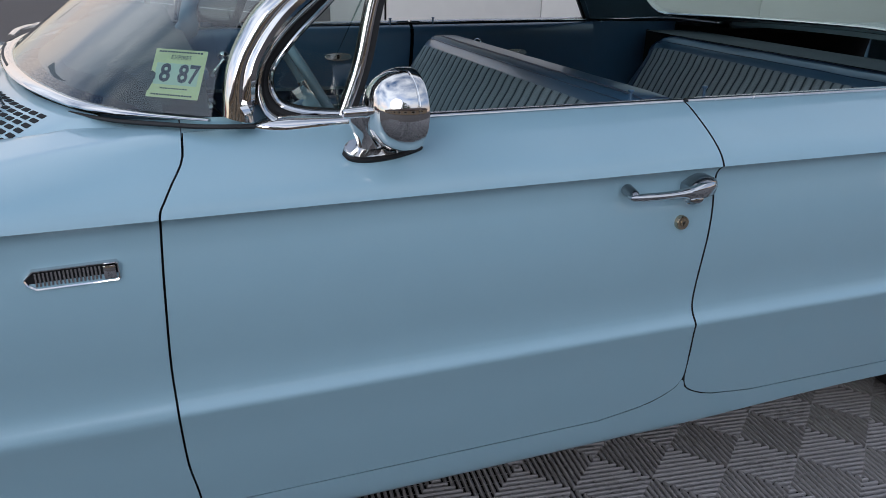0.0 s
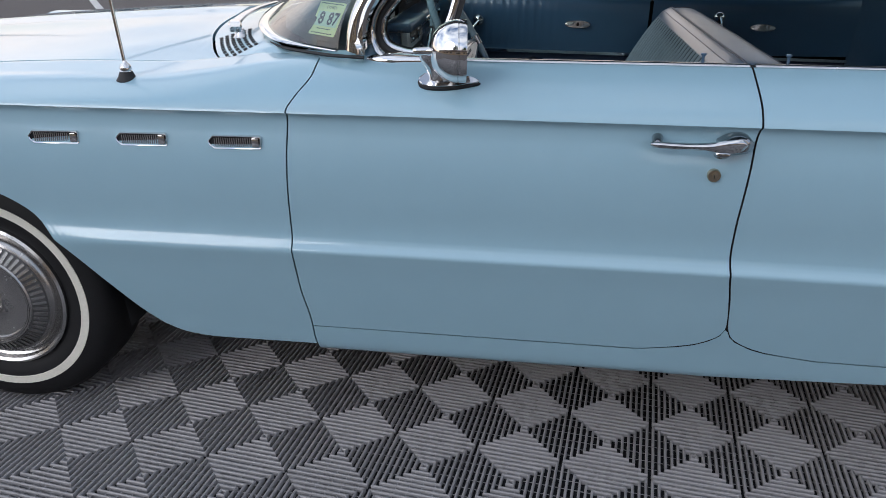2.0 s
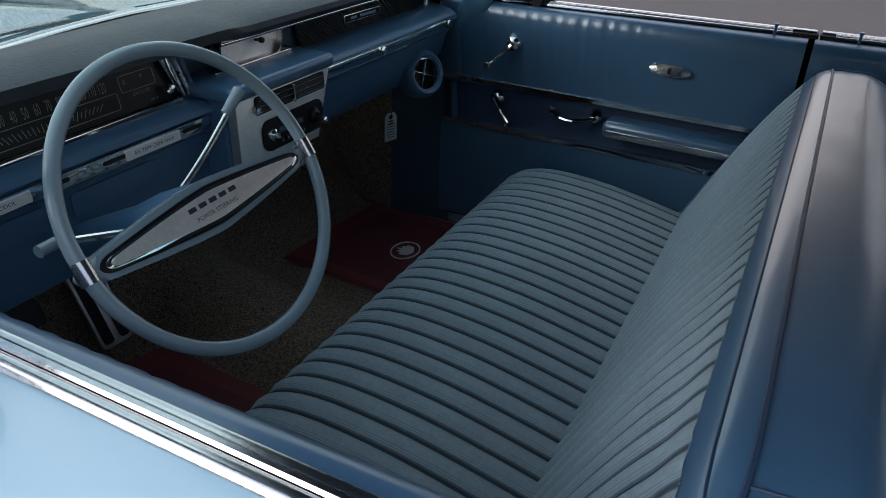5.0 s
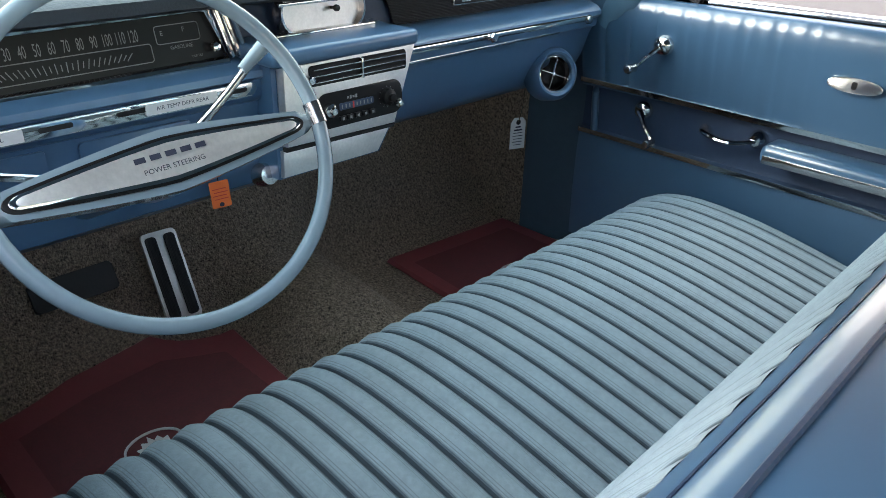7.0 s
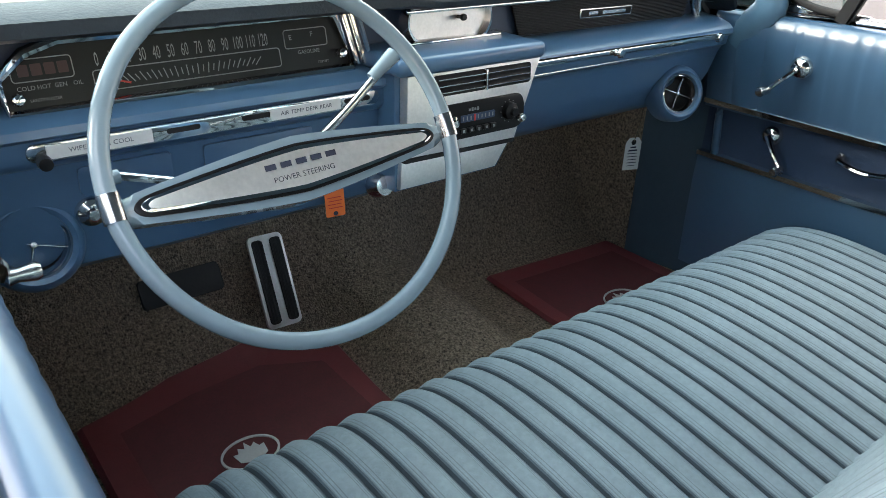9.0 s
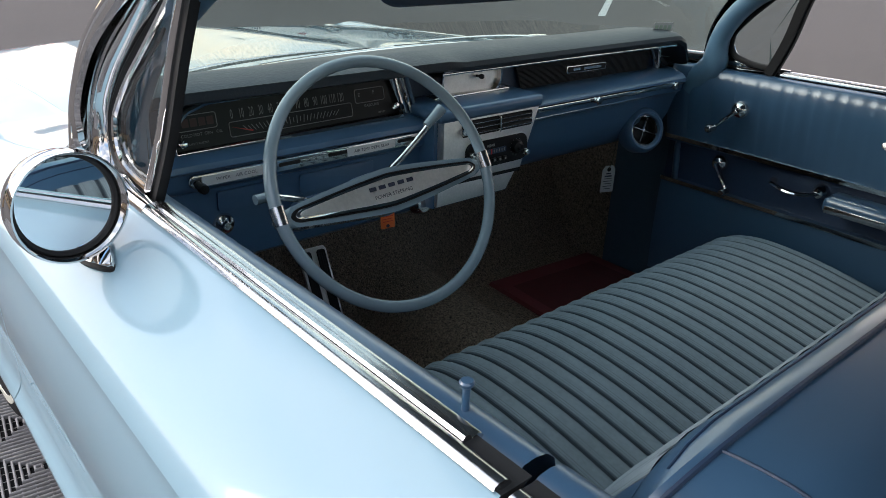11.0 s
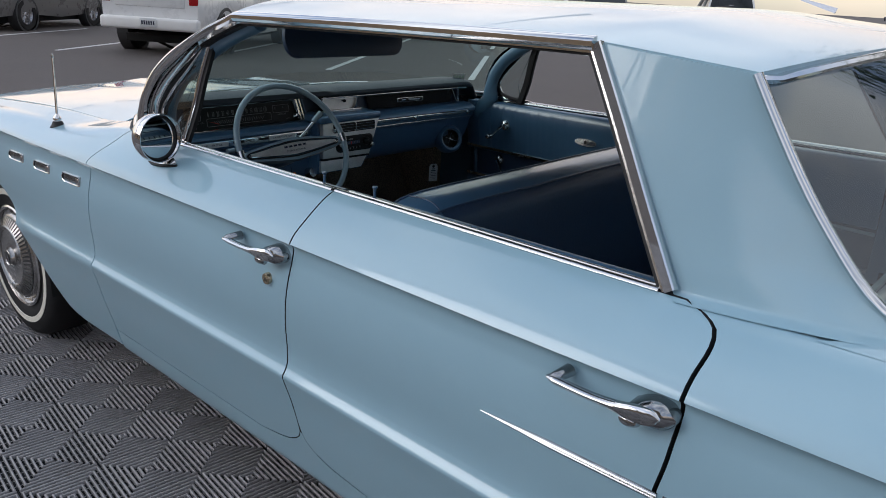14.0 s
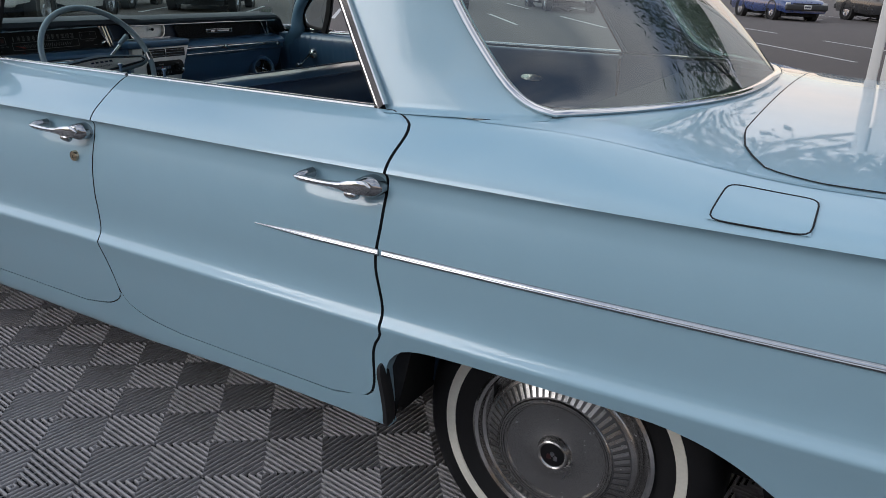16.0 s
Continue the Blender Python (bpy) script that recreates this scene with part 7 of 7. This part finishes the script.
def make_tags():
    t = empty("orange_tag")
    tagged(t, "orange card tag hanging below the dash", "tag")
    m = frame_m((-0.922, 0.727, 0.763), (0.25, 1, 0.06), (0, -0.04, 1))
    part("card", slab(bmesh.new(), rounded(0.032, 0.047, 0.002, 2), m, 0.0008), ORANGE, t)
    bm = bmesh.new()
    for k in range(4):
        box(bm, (-0.001 + 0.002 * (k % 2), 0.010 - 0.006 * k, 0.001), (0.023, 0.0014, 0.0004))
    bm.transform(m)
    part("print_bars", bm, RED, t)
    part("hole", lathe(bmesh.new(), [(0.004, 0.001), (0.0, 0.0012)], m @ Matrix.Translation((0, -0.018, 0)), 12), INK, t)
    part("cord", tube(bmesh.new(), [m @ Vector((0, 0.02, 0)), m @ Vector((0.0, 0.05, -0.003))], 0.0008, 6), DIAL, t)
    t = empty("white_tag")
    tagged(t, "white card tag hanging on a string under the dash", "tag")
    m = frame_m((-1.041, 1.650, 0.634), (0.35, 1, 0), (0, 0.0, 1))
    part("card", slab(bmesh.new(), [(-0.0225, -0.041), (0.0225, -0.041), (0.0225, 0.030), (0.013, 0.043), (-0.013, 0.043), (-0.0225, 0.030)][::-1], m, 0.0008), PAPER, t)
    part("eyelet", lathe(bmesh.new(), [(0.007, 0.0011), (0.0, 0.0014)], m @ Matrix.Translation((0, 0.031, 0)), 14), DIAL, t)
    bm = bmesh.new()
    for k, w in enumerate((0.016, 0.024, 0.028, 0.030, 0.026, 0.030, 0.022)):
        box(bm, (0, 0.018 - 0.008 * k, 0.001), (w, 0.004 if k < 2 else 0.0018, 0.0003))
    bm.transform(m)
    part("print_bars", bm, INK, t)
    part("cord", tube(bmesh.new(), spline([m @ Vector((0, 0.033, 0.001)), m @ Vector((0.006, 0.07, 0.004)), m @ Vector((0.012, 0.115, 0.0))], 8), 0.0012, 6), BRASS, t)


make_tags()


# ---- parked vehicles ----
CAR_GLASS = material("car_glass", (0.012, 0.016, 0.018), 0.06, vary=0.1, spec=0.6)
LAMP_RED = material("tail_lens", (0.32, 0.01, 0.012), 0.15, vary=0.1)
LAMP_CLEAR = material("lamp_lens", (0.55, 0.56, 0.57), 0.08, vary=0.05)
PLASTIC = material("grey_plastic", (0.035, 0.035, 0.036), 0.6, vary=0.15)
ALLOY = material("alloy_wheel", (0.55, 0.55, 0.56), 0.25, 1.0, vary=0.05)
PLATE = material("plate", (0.62, 0.63, 0.62), 0.5, vary=0.05)


def car_paint(name, c):
    return material(name, c, 0.28, coat=1.0, vary=0.03, scale=1.5)


def hull(bm, prof, w, tuck, crown=0.03, n=9):
    """Sides and top over a profile of (x, low z, high z): plan narrows at the ends, sides lean in upwards."""
    rows = []
    L0, L1 = prof[0][0], prof[-1][0]
    for x, lo, hi in prof:
        e = min(x - L0, L1 - x) / 0.45
        k = 1 - tuck * (1 - min(1, max(0, e))) ** 2
        half = w / 2 * k
        r = [(x, -half * 0.94, lo), (x, -half, lo + (hi - lo) * 0.25), (x, -half, lo + (hi - lo) * 0.55), (x, -half * 0.985, lo + (hi - lo) * 0.8), (x, -half * 0.93, hi - 0.02)]
        r += [(x, half * t, hi + crown * (1 - (t / 0.85) ** 2)) for t in np.linspace(-0.85, 0.85, n)]
        r += [(x, -a, b) for _, a, b in reversed(r[:5])]
        rows.append([Vector(p) for p in r])
    vs = grid(bm, rows)
    bm.faces.new(vs[0])
    bm.faces.new(vs[-1])
    return bm


def vehicle(name, label, category, kind, paint, n_off, d_off, facing, wb=2.85, L=4.8, W=1.9, H=1.7, wheel_r=0.37):
    """A parked vehicle; its rear axle stands at the stall place, its nose along facing (1 or -1)."""
    v = empty(name)
    tagged(v, label, category, "parked vehicles")
    fwd = STALL_D * facing
    m = Matrix((fwd, Vector((-fwd.y, fwd.x, 0)), Vector((0, 0, 1)))).transposed().to_4x4()
    m.translation = STALL_N * n_off + STALL_D * d_off + Vector((0, 0, -0.016))
    r0 = -(L - wb) * (0.52 if kind != "pickup" else 0.50)
    f0 = r0 + L
    z0 = wheel_r * 0.75

    def add(nm, bm, mat, parent=None, lab=""):
        bm.transform(m)
        return part(nm, bm, mat, parent or v, lab)
    belt_z = H * 0.60
    if kind == "pickup":
        prof = [(r0, z0 + 0.22, belt_z + 0.10), (r0 + 0.06, z0 + 0.18, belt_z + 0.12), (0.0, z0 + 0.25, belt_z + 0.12), (wb * 0.45, z0, belt_z + 0.12), (wb * 0.48, z0, belt_z + 0.06), (wb * 0.9, z0, belt_z + 0.05), (f0 - 0.9, z0 + 0.15, belt_z + 0.05), (f0 - 0.25, z0 + 0.1, belt_z), (f0, z0 + 0.1, belt_z - 0.14)]
        cab = [(wb * 0.44, H - 0.06), (wb * 0.50, H), (wb * 0.86, H), (wb * 1.08, belt_z + 0.06)]
    else:
        prof = [(r0, z0 + 0.1, belt_z - 0.05), (r0 + 0.12, z0 + 0.05, belt_z), (0.0, z0 + 0.1, belt_z + 0.03), (wb * 0.5, z0, belt_z + 0.02), (f0 - 1.1, z0 + 0.05, belt_z - 0.02), (f0 - 0.35, z0 + 0.1, belt_z - 0.10), (f0 - 0.08, z0 + 0.05, belt_z - 0.22), (f0, z0 + 0.05, belt_z - 0.34)]
        cab = [(r0 + (0.10 if kind == "suv" else 0.55), belt_z + 0.02), (r0 + (0.35 if kind == "suv" else 1.05), H - 0.05), (wb * 0.45, H), (wb * 0.66, H - 0.04), (wb * 0.98, belt_z)]
    add("body", hull(bmesh.new(), prof, W, 0.10), paint)
    # cabin: glass band below a painted roof
    rows = []
    bm = bmesh.new()
    lo = belt_z - 0.02 if kind != "pickup" else belt_z + 0.04
    c0, c1 = cab[0][0], cab[-1][0]
    t0, t1 = cab[1][0], cab[-2][0]
    lowr = [(c0, -W * 0.46), (c1, -W * 0.44), (c1, W * 0.44), (c0, W * 0.46)]
    topr = [(t0, -W * 0.38), (t1, -W * 0.37), (t1, W * 0.37), (t0, W * 0.38)]
    zt = H - 0.06
    grid(bm, [[(x, y, lo) for x, y in lowr], [(x, y, zt) for x, y in topr]], closed=True)
    add("window_band", bm, CAR_GLASS)
    bm = bmesh.new()
    vs = grid(bm, [[(x, y * 1.01, zt - 0.01) for x, y in topr], [(x * 0.98 + 0.02, y * 0.9, H) for x, y in topr]], closed=True)
    bm.faces.new(vs[-1])
    add("roof", bm, paint)
    for sg in (1, -1):
        for xa, xb in ((c0, t0), ((c0 + c1) / 2 + 0.05, (t0 + t1) / 2), (c1, t1)):
            a, b = Vector((xa, sg * W * 0.462, lo)), Vector((xb, sg * W * 0.385, zt))
            add("pillar", sweep(bmesh.new(), [a, b], rect(0.07, 0.02), up=(1, 0, 0)), paint)
    for x in (0.0, wb):
        for sg in (1, -1):
            mm = Matrix.Translation((x, sg * (W / 2 - 0.24), wheel_r)) @ Matrix.Rotation(radians(-90 * sg), 4, "X")
            wr = wheel_r
            add("tyre", lathe(bmesh.new(), [(wr * 0.62, 0.0), (wr * 0.9, 0.0), (wr, 0.05), (wr, 0.19), (wr * 0.93, 0.235), (wr * 0.66, 0.235), (wr * 0.62, 0.2)], mm, 32), TYRE)
            bm = lathe(bmesh.new(), [(wr * 0.66, 0.215), (wr * 0.60, 0.222), (wr * 0.58, 0.19), (wr * 0.15, 0.20), (wr * 0.12, 0.215), (0, 0.215)], mm, 32)
            for k in range(6):
                box(bm, (0, 0, 0), (wr * 0.5, wr * 0.13, 0.02))
                bm.verts.ensure_lookup_table()
                q = mm @ Matrix.Rotation(math.pi * k / 3, 4, "Z") @ Matrix.Translation((wr * 0.34, 0, 0.212))
                for vert in bm.verts[-8:]:
                    vert.co = q @ vert.co
            add("rim", bm, ALLOY)
            add("arch_liner", lathe(bmesh.new(), [(wr * 1.16, 0.02), (wr * 1.16, 0.246), (wr * 1.02, 0.246)], mm, 28), PLASTIC)
    for x, nm in ((r0, "rear_bumper"), (f0, "front_bumper")):
        s = 1 if x > 0 else -1
        bm = box(bmesh.new(), (x + s * 0.02, 0, z0 + 0.26), (0.16, W * 0.93, 0.22), 0.05, seg=3)
        add(nm, bm, WHITE_PANEL if kind == "pickup" and s < 0 and "white" in label else PLASTIC)
        for sg in (1, -1):
            bm = box(bmesh.new(), (x - s * 0.03, sg * W * 0.41, belt_z - (0.10 if s < 0 else 0.26)), (0.09, 0.17, 0.30 if s < 0 else 0.15), 0.02)
            add("tail_lamp" if s < 0 else "head_lamp", bm, LAMP_RED if s < 0 else LAMP_CLEAR)
        bm = box(bmesh.new(), (x + s * 0.11, 0, z0 + 0.28), (0.01, 0.31, 0.155), 0.004)
        add("number_plate", bm, PLATE)
        bm = bmesh.new()
        for k in range(6):
            box(bm, (x + s * 0.117, -0.11 + 0.044 * k, z0 + 0.28), (0.003, 0.028, 0.07))
        add("plate_bars", bm, INK)
    bm = box(bmesh.new(), (f0 + 0.01, 0, belt_z - 0.30), (0.05, W * 0.62, 0.18), 0.02)
    add("grille", bm, DIAL)
    bm = box(bmesh.new(), (wb * 0.5, 0, z0 * 0.9), (L * 0.86, W * 0.7, 0.14))
    add("chassis", bm, UNDER)
    if kind == "pickup":
        bm = box(bmesh.new(), (r0 + 0.01, 0, belt_z - 0.10), (0.05, W * 0.66, 0.42), 0.02)
        add("tailgate", bm, paint)
    for sg in (1, -1):
        bm = box(bmesh.new(), (wb * 0.86, sg * (W / 2 + 0.09), belt_z + 0.10), (0.12, 0.17, 0.13), 0.04)
        add("door_mirror", bm, paint)
    return v


WHITE_CAR, GREY_CAR, BLACK_CAR, NAVY_CAR, RED_CAR, BLUE_CAR = (car_paint(n, c) for n, c in (("white_car_paint", (0.72, 0.72, 0.71)), ("grey_car_paint", (0.16, 0.15, 0.14)), ("black_car_paint", (0.018, 0.019, 0.021)), ("navy_car_paint", (0.02, 0.03, 0.045)), ("red_car_paint", (0.35, 0.02, 0.02)), ("blue_car_paint", (0.02, 0.045, 0.16))))
vehicle("pickup_truck", "white pickup truck with black tyres parked in a stall", "pickup truck", "pickup", WHITE_CAR, -6.36, 13.25, 1, 3.7, 5.9, 2.02, 1.95, 0.41)
vehicle("suv", "dark grey sport utility car parked in a stall", "car", "suv", GREY_CAR, -11.95, 15.5, 1, 2.8, 4.7, 1.88, 1.68, 0.36)
vehicle("suv", "black sport utility car facing the aisle", "car", "suv", BLACK_CAR, -7.0, 23.7, -1, 2.85, 4.8, 1.92, 1.72, 0.38)
vehicle("suv", "dark navy sport utility car facing the aisle", "car", "suv", NAVY_CAR, -4.15, 24.1, -1, 2.85, 4.8, 1.92, 1.72, 0.38)
vehicle("hatchback", "red hatchback parked in a stall", "car", "car", RED_CAR, -16.9, 15.2, 1, 2.6, 4.3, 1.8, 1.5, 0.34)
vehicle("suv", "dark sport utility car parked far across the lot", "car", "suv", BLACK_CAR, 0.85, 31.0, -1, 2.85, 4.8, 1.92, 1.72, 0.38)
vehicle("suv", "grey sport utility car parked far across the lot", "car", "suv", GREY_CAR, 3.4, 31.4, -1, 2.85, 4.8, 1.92, 1.72, 0.38)
vehicle("pickup_truck", "white pickup truck parked far across the lot", "pickup truck", "pickup", WHITE_CAR, 8.5, 29.0, 1, 3.7, 5.9, 2.0, 1.95, 0.41)
vehicle("sedan_car", "dark blue car parked far across the lot", "car", "car", BLUE_CAR, 17.6, 31.2, -1, 2.75, 4.8, 1.85, 1.48, 0.35)
vehicle("suv", "black sport utility car parked beside a white trailer", "car", "suv", BLACK_CAR, 22.3, 30.8, -1, 2.85, 4.8, 1.92, 1.75, 0.38)


def make_trailer():
    t = empty("box_trailer")
    tagged(t, "tall white enclosed box trailer with smooth panels", "trailer")
    x0, x1, y0, y1 = 1.57, 10.6, 7.66, 10.1
    seams = [x0 + 0.12, 3.72, 7.22, x1]
    for a, b in zip(seams, seams[1:]):
        part("side_panel", box(bmesh.new(), ((a + b) / 2, y0 + 0.02, 1.75), (b - a - 0.012, 0.04, 3.1), 0.004), WHITE_PANEL, t)
    part("end_panel", box(bmesh.new(), (x0 + 0.03, (y0 + y1) / 2, 1.75), (0.04, y1 - y0 - 0.08, 3.1), 0.004), WHITE_PANEL, t)
    part("corner_post", box(bmesh.new(), (x0 + 0.05, y0 + 0.04, 1.75), (0.10, 0.10, 3.14), 0.02), WHITE_PANEL, t)
    part("roof_panel", box(bmesh.new(), ((x0 + x1) / 2, (y0 + y1) / 2, 3.34), (x1 - x0, y1 - y0, 0.06), 0.01), WHITE_PANEL, t)
    part("core", box(bmesh.new(), ((x0 + x1) / 2 + 0.05, (y0 + y1) / 2 + 0.05, 1.76), (x1 - x0 - 0.2, y1 - y0 - 0.12, 3.0)), PLASTIC, t)
    part("skirt", box(bmesh.new(), ((x0 + x1) / 2, y0 + 0.05, 0.15), (x1 - x0, 0.03, 0.12)), PLASTIC, t)
    for x in (6.0, 6.9):
        m = Matrix.Translation((x, y0 + 0.30, 0.34)) @ Matrix.Rotation(radians(90), 4, "X")
        part("tyre", lathe(bmesh.new(), [(0, 0.0), (0.33, 0.0), (0.355, 0.05), (0.355, 0.16), (0.32, 0.2), (0, 0.2)], m, 28), TYRE, t)


make_trailer()

# ---- buildings and trees round the lot, mostly seen mirrored in paint, chrome and glass ----
STUCCO = material("tan_stucco", (0.40, 0.30, 0.20), 0.85, vary=0.12, scale=1.2, bump=0.2, bump_scale=40)
ROOFING = material("brown_shingles", (0.10, 0.07, 0.055), 0.85, vary=0.25, scale=3)
BARK = material("bark", (0.075, 0.058, 0.045), 0.9, vary=0.3, scale=8, bump=0.6, bump_scale=30)
LEAF = material("leaves", (0.055, 0.085, 0.026), 0.6, vary=0.45, scale=2.0)


def make_building():
    b = empty("shop_building")
    tagged(b, "long tan stucco building with a brown shingled roof", "building")
    y = -16.0
    part("wall", box(bmesh.new(), (-14, y - 3, 1.7), (64, 6, 3.42), 0.02), STUCCO, b)
    bm = bmesh.new()
    prof = [(y + 0.9, 3.3), (y - 3.0, 5.6), (y - 6.9, 3.3), (y - 6.9, 3.1), (y + 0.9, 3.1)]
    vs = grid(bm, [[(x, yy, z) for yy, z in prof] for x in (-46.8, 18.8)], closed=True)
    for r in vs:
        bm.faces.new(r)
    part("roof", bm, ROOFING, b, "brown shingled roof")
    for k in range(12):
        x = -42.0 + 4.8 * k
        w = part("window", box(bmesh.new(), (x, y + 0.02, 1.75), (2.2, 0.06, 1.5), 0.01), WHITE_PANEL, b)
        part("pane", box(bmesh.new(), (x, y + 0.055, 1.75), (2.0, 0.02, 1.3)), CAR_GLASS, w)


make_building()


def make_tree(x, y, h, seed):
    rnd = random.Random(seed)
    t = empty("tree")
    tagged(t, "tall broadleaf tree with a spreading green crown", "tree", "trees round the lot")
    bm = bmesh.new()
    pts = [Vector((x, y, -0.05)), Vector((x + 0.1, y, h * 0.2)), Vector((x - 0.1, y + 0.1, h * 0.45)), Vector((x + 0.1, y, h * 0.8))]
    sweep(bm, spline(pts, 12), ring(0.22, 10), scale=[1.5, 1.15, 1, 0.95, 0.9, 0.8, 0.7, 0.6, 0.5, 0.4, 0.3, 0.2])
    part("trunk", bm, BARK, t)
    tips = []
    for k in range(9):
        a = 2 * math.pi * k / 9 + rnd.uniform(-0.3, 0.3)
        s = pts[1].lerp(pts[2], rnd.uniform(0.2, 1.0))
        e = s + Vector((math.cos(a) * h * 0.27, math.sin(a) * h * 0.27, h * rnd.uniform(0.2, 0.42)))
        bm = sweep(bmesh.new(), spline([s, s.lerp(e, 0.5) + Vector((0, 0, -0.3)), e], 8), ring(0.08, 6), scale=[1.2, 1, 0.85, 0.7, 0.55, 0.45, 0.35, 0.2])
        part("limb", bm, BARK, t)
        tips += [s.lerp(e, f) for f in (0.55, 0.8, 1.0)]
    tips += [Vector(pts[3]), Vector(pts[3]) + Vector((0.5, 0, 0.6))]
    V, F = [], []
    for c in tips:
        for _ in range(240):
            d = Vector((rnd.gauss(0, 1), rnd.gauss(0, 1), rnd.gauss(0, 0.7))) * (h * 0.07)
            p = c + d
            u = Vector((rnd.gauss(0, 1), rnd.gauss(0, 1), rnd.gauss(0, 1))).normalized()
            w = u.orthogonal().normalized()
            sz = rnd.uniform(0.10, 0.22)
            i = len(V)
            V += [p - u * sz, p + w * sz * 0.5, p + u * sz, p - w * sz * 0.5 + Vector((0, 0, sz * 0.2))]
            F.append((i, i + 1, i + 2, i + 3))
    me = bpy.data.meshes.new("crown")
    me.from_pydata(V, [], F)
    me.materials.append(LEAF)
    ob = new("crown", me)
    ob.parent = t


for k, (x, y, h) in enumerate(((2.2, 18.0, 14), (-6, -24, 15), (6.5, 14.5, 15), (12, -27, 15))):
    make_tree(x, y, h, k + 3)
# ---- ribbed floor tiles ----
A_DIR = Vector((0.9923, -0.1240, 0))
B_DIR = Vector((0.1240, 0.9923, 0))
CELL = 0.2255
NODE = Vector((-0.426, 0.173, 0))


def tile_mesh():
    """Four cells round a node; the ribs turn by a quarter from cell to cell."""
    verts, faces = [], []
    H = CELL / 2
    pitch, w, h = CELL / 14, 0.0069, 0.0135

    for quarter in range(4):
        rot = Matrix.Rotation(quarter * math.pi / 2, 3, "Z")
        # this cell's centre is at (0, H); ribs run along x and fill a diamond
        for k in range(14):
            v = (k + 0.5) * pitch
            if H - abs(v - H) < 0.004:
                continue
            a, b = v - w / 2, v + w / 2
            i = len(verts)
            sec = ((a, -h), (a, -0.0018), (a + 0.0018, 0.0), (b - 0.0018, 0.0), (b, -0.0018), (b, -h))
            for sg in (-1, 1):
                for y, z in sec:
                    verts.append(rot @ Vector((sg * max(0.0, H - abs(y - H)), y, z)))
            faces += [(i + q, i + q + 6, i + q + 7, i + q + 1) for q in range(5)]
        for x in (-0.078, -0.047, -0.016, 0.016, 0.047, 0.078):
            r = H - abs(x) - 0.006
            i = len(verts)
            for xx, yy in ((x - 0.0016, H - r), (x + 0.0016, H - r), (x + 0.0016, H + r), (x - 0.0016, H + r)):
                verts.append(rot @ Vector((xx, yy, -0.005)))
            faces.append((i, i + 1, i + 2, i + 3))
    me = bpy.data.meshes.new("tile")
    m = Matrix((A_DIR, B_DIR, Vector((0, 0, 1)))).transposed()
    # added near-black sheet under the ribs, painting the shade between them
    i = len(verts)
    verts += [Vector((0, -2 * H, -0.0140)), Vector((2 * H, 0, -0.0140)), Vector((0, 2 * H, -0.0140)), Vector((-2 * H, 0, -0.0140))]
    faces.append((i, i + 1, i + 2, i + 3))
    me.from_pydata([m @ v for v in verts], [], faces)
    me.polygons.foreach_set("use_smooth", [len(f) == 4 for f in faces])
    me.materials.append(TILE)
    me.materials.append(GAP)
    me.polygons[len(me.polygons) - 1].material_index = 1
    return me


def make_tiles():
    floor = empty("tile_floor")
    tagged(floor, "dark grey interlocking ribbed plastic floor tiles under the car", "floor tiles", kind="structure")
    me = tile_mesh()
    spots = []
    for i in range(-24, 25):
        for j in range(-24, 25):
            if (i + j) % 2:
                continue
            p = NODE + A_DIR * (CELL * i) + B_DIR * (CELL * j)
            if -2.6 < p.x < 1.7 and -1.25 < p.y < 1.05:
                spots.append((p, True))
            elif -3.3 < p.x < 3.4 and -2.4 < p.y < 2.6:
                spots.append((p, False))
    rest = []
    count = 0
    for p, near in spots:
        if near and count < 300:
            ob = new("tile", me)
            ob.parent = floor
            ob.location = p
            count += 1
        else:
            rest.append(p)
    co = np.array([v.co for v in me.vertices])
    fs = np.array([list(f.vertices) for f in me.polygons])
    V = np.concatenate([co + np.array(p) for p in rest])
    F = np.concatenate([fs + k * len(co) for k in range(len(rest))])
    far = bpy.data.meshes.new("outer_tiles")
    far.from_pydata(V.tolist(), [], F.tolist())
    far.polygons.foreach_set("use_smooth", [True] * len(far.polygons))
    far.materials.append(TILE)
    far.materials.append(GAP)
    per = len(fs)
    # the outer tiles' base sheets get the same painted shade
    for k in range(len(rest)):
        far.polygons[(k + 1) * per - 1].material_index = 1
    ob = new("outer_tiles", far)
    ob.parent = floor
    ob["kind"] = "stuff"


make_tiles()
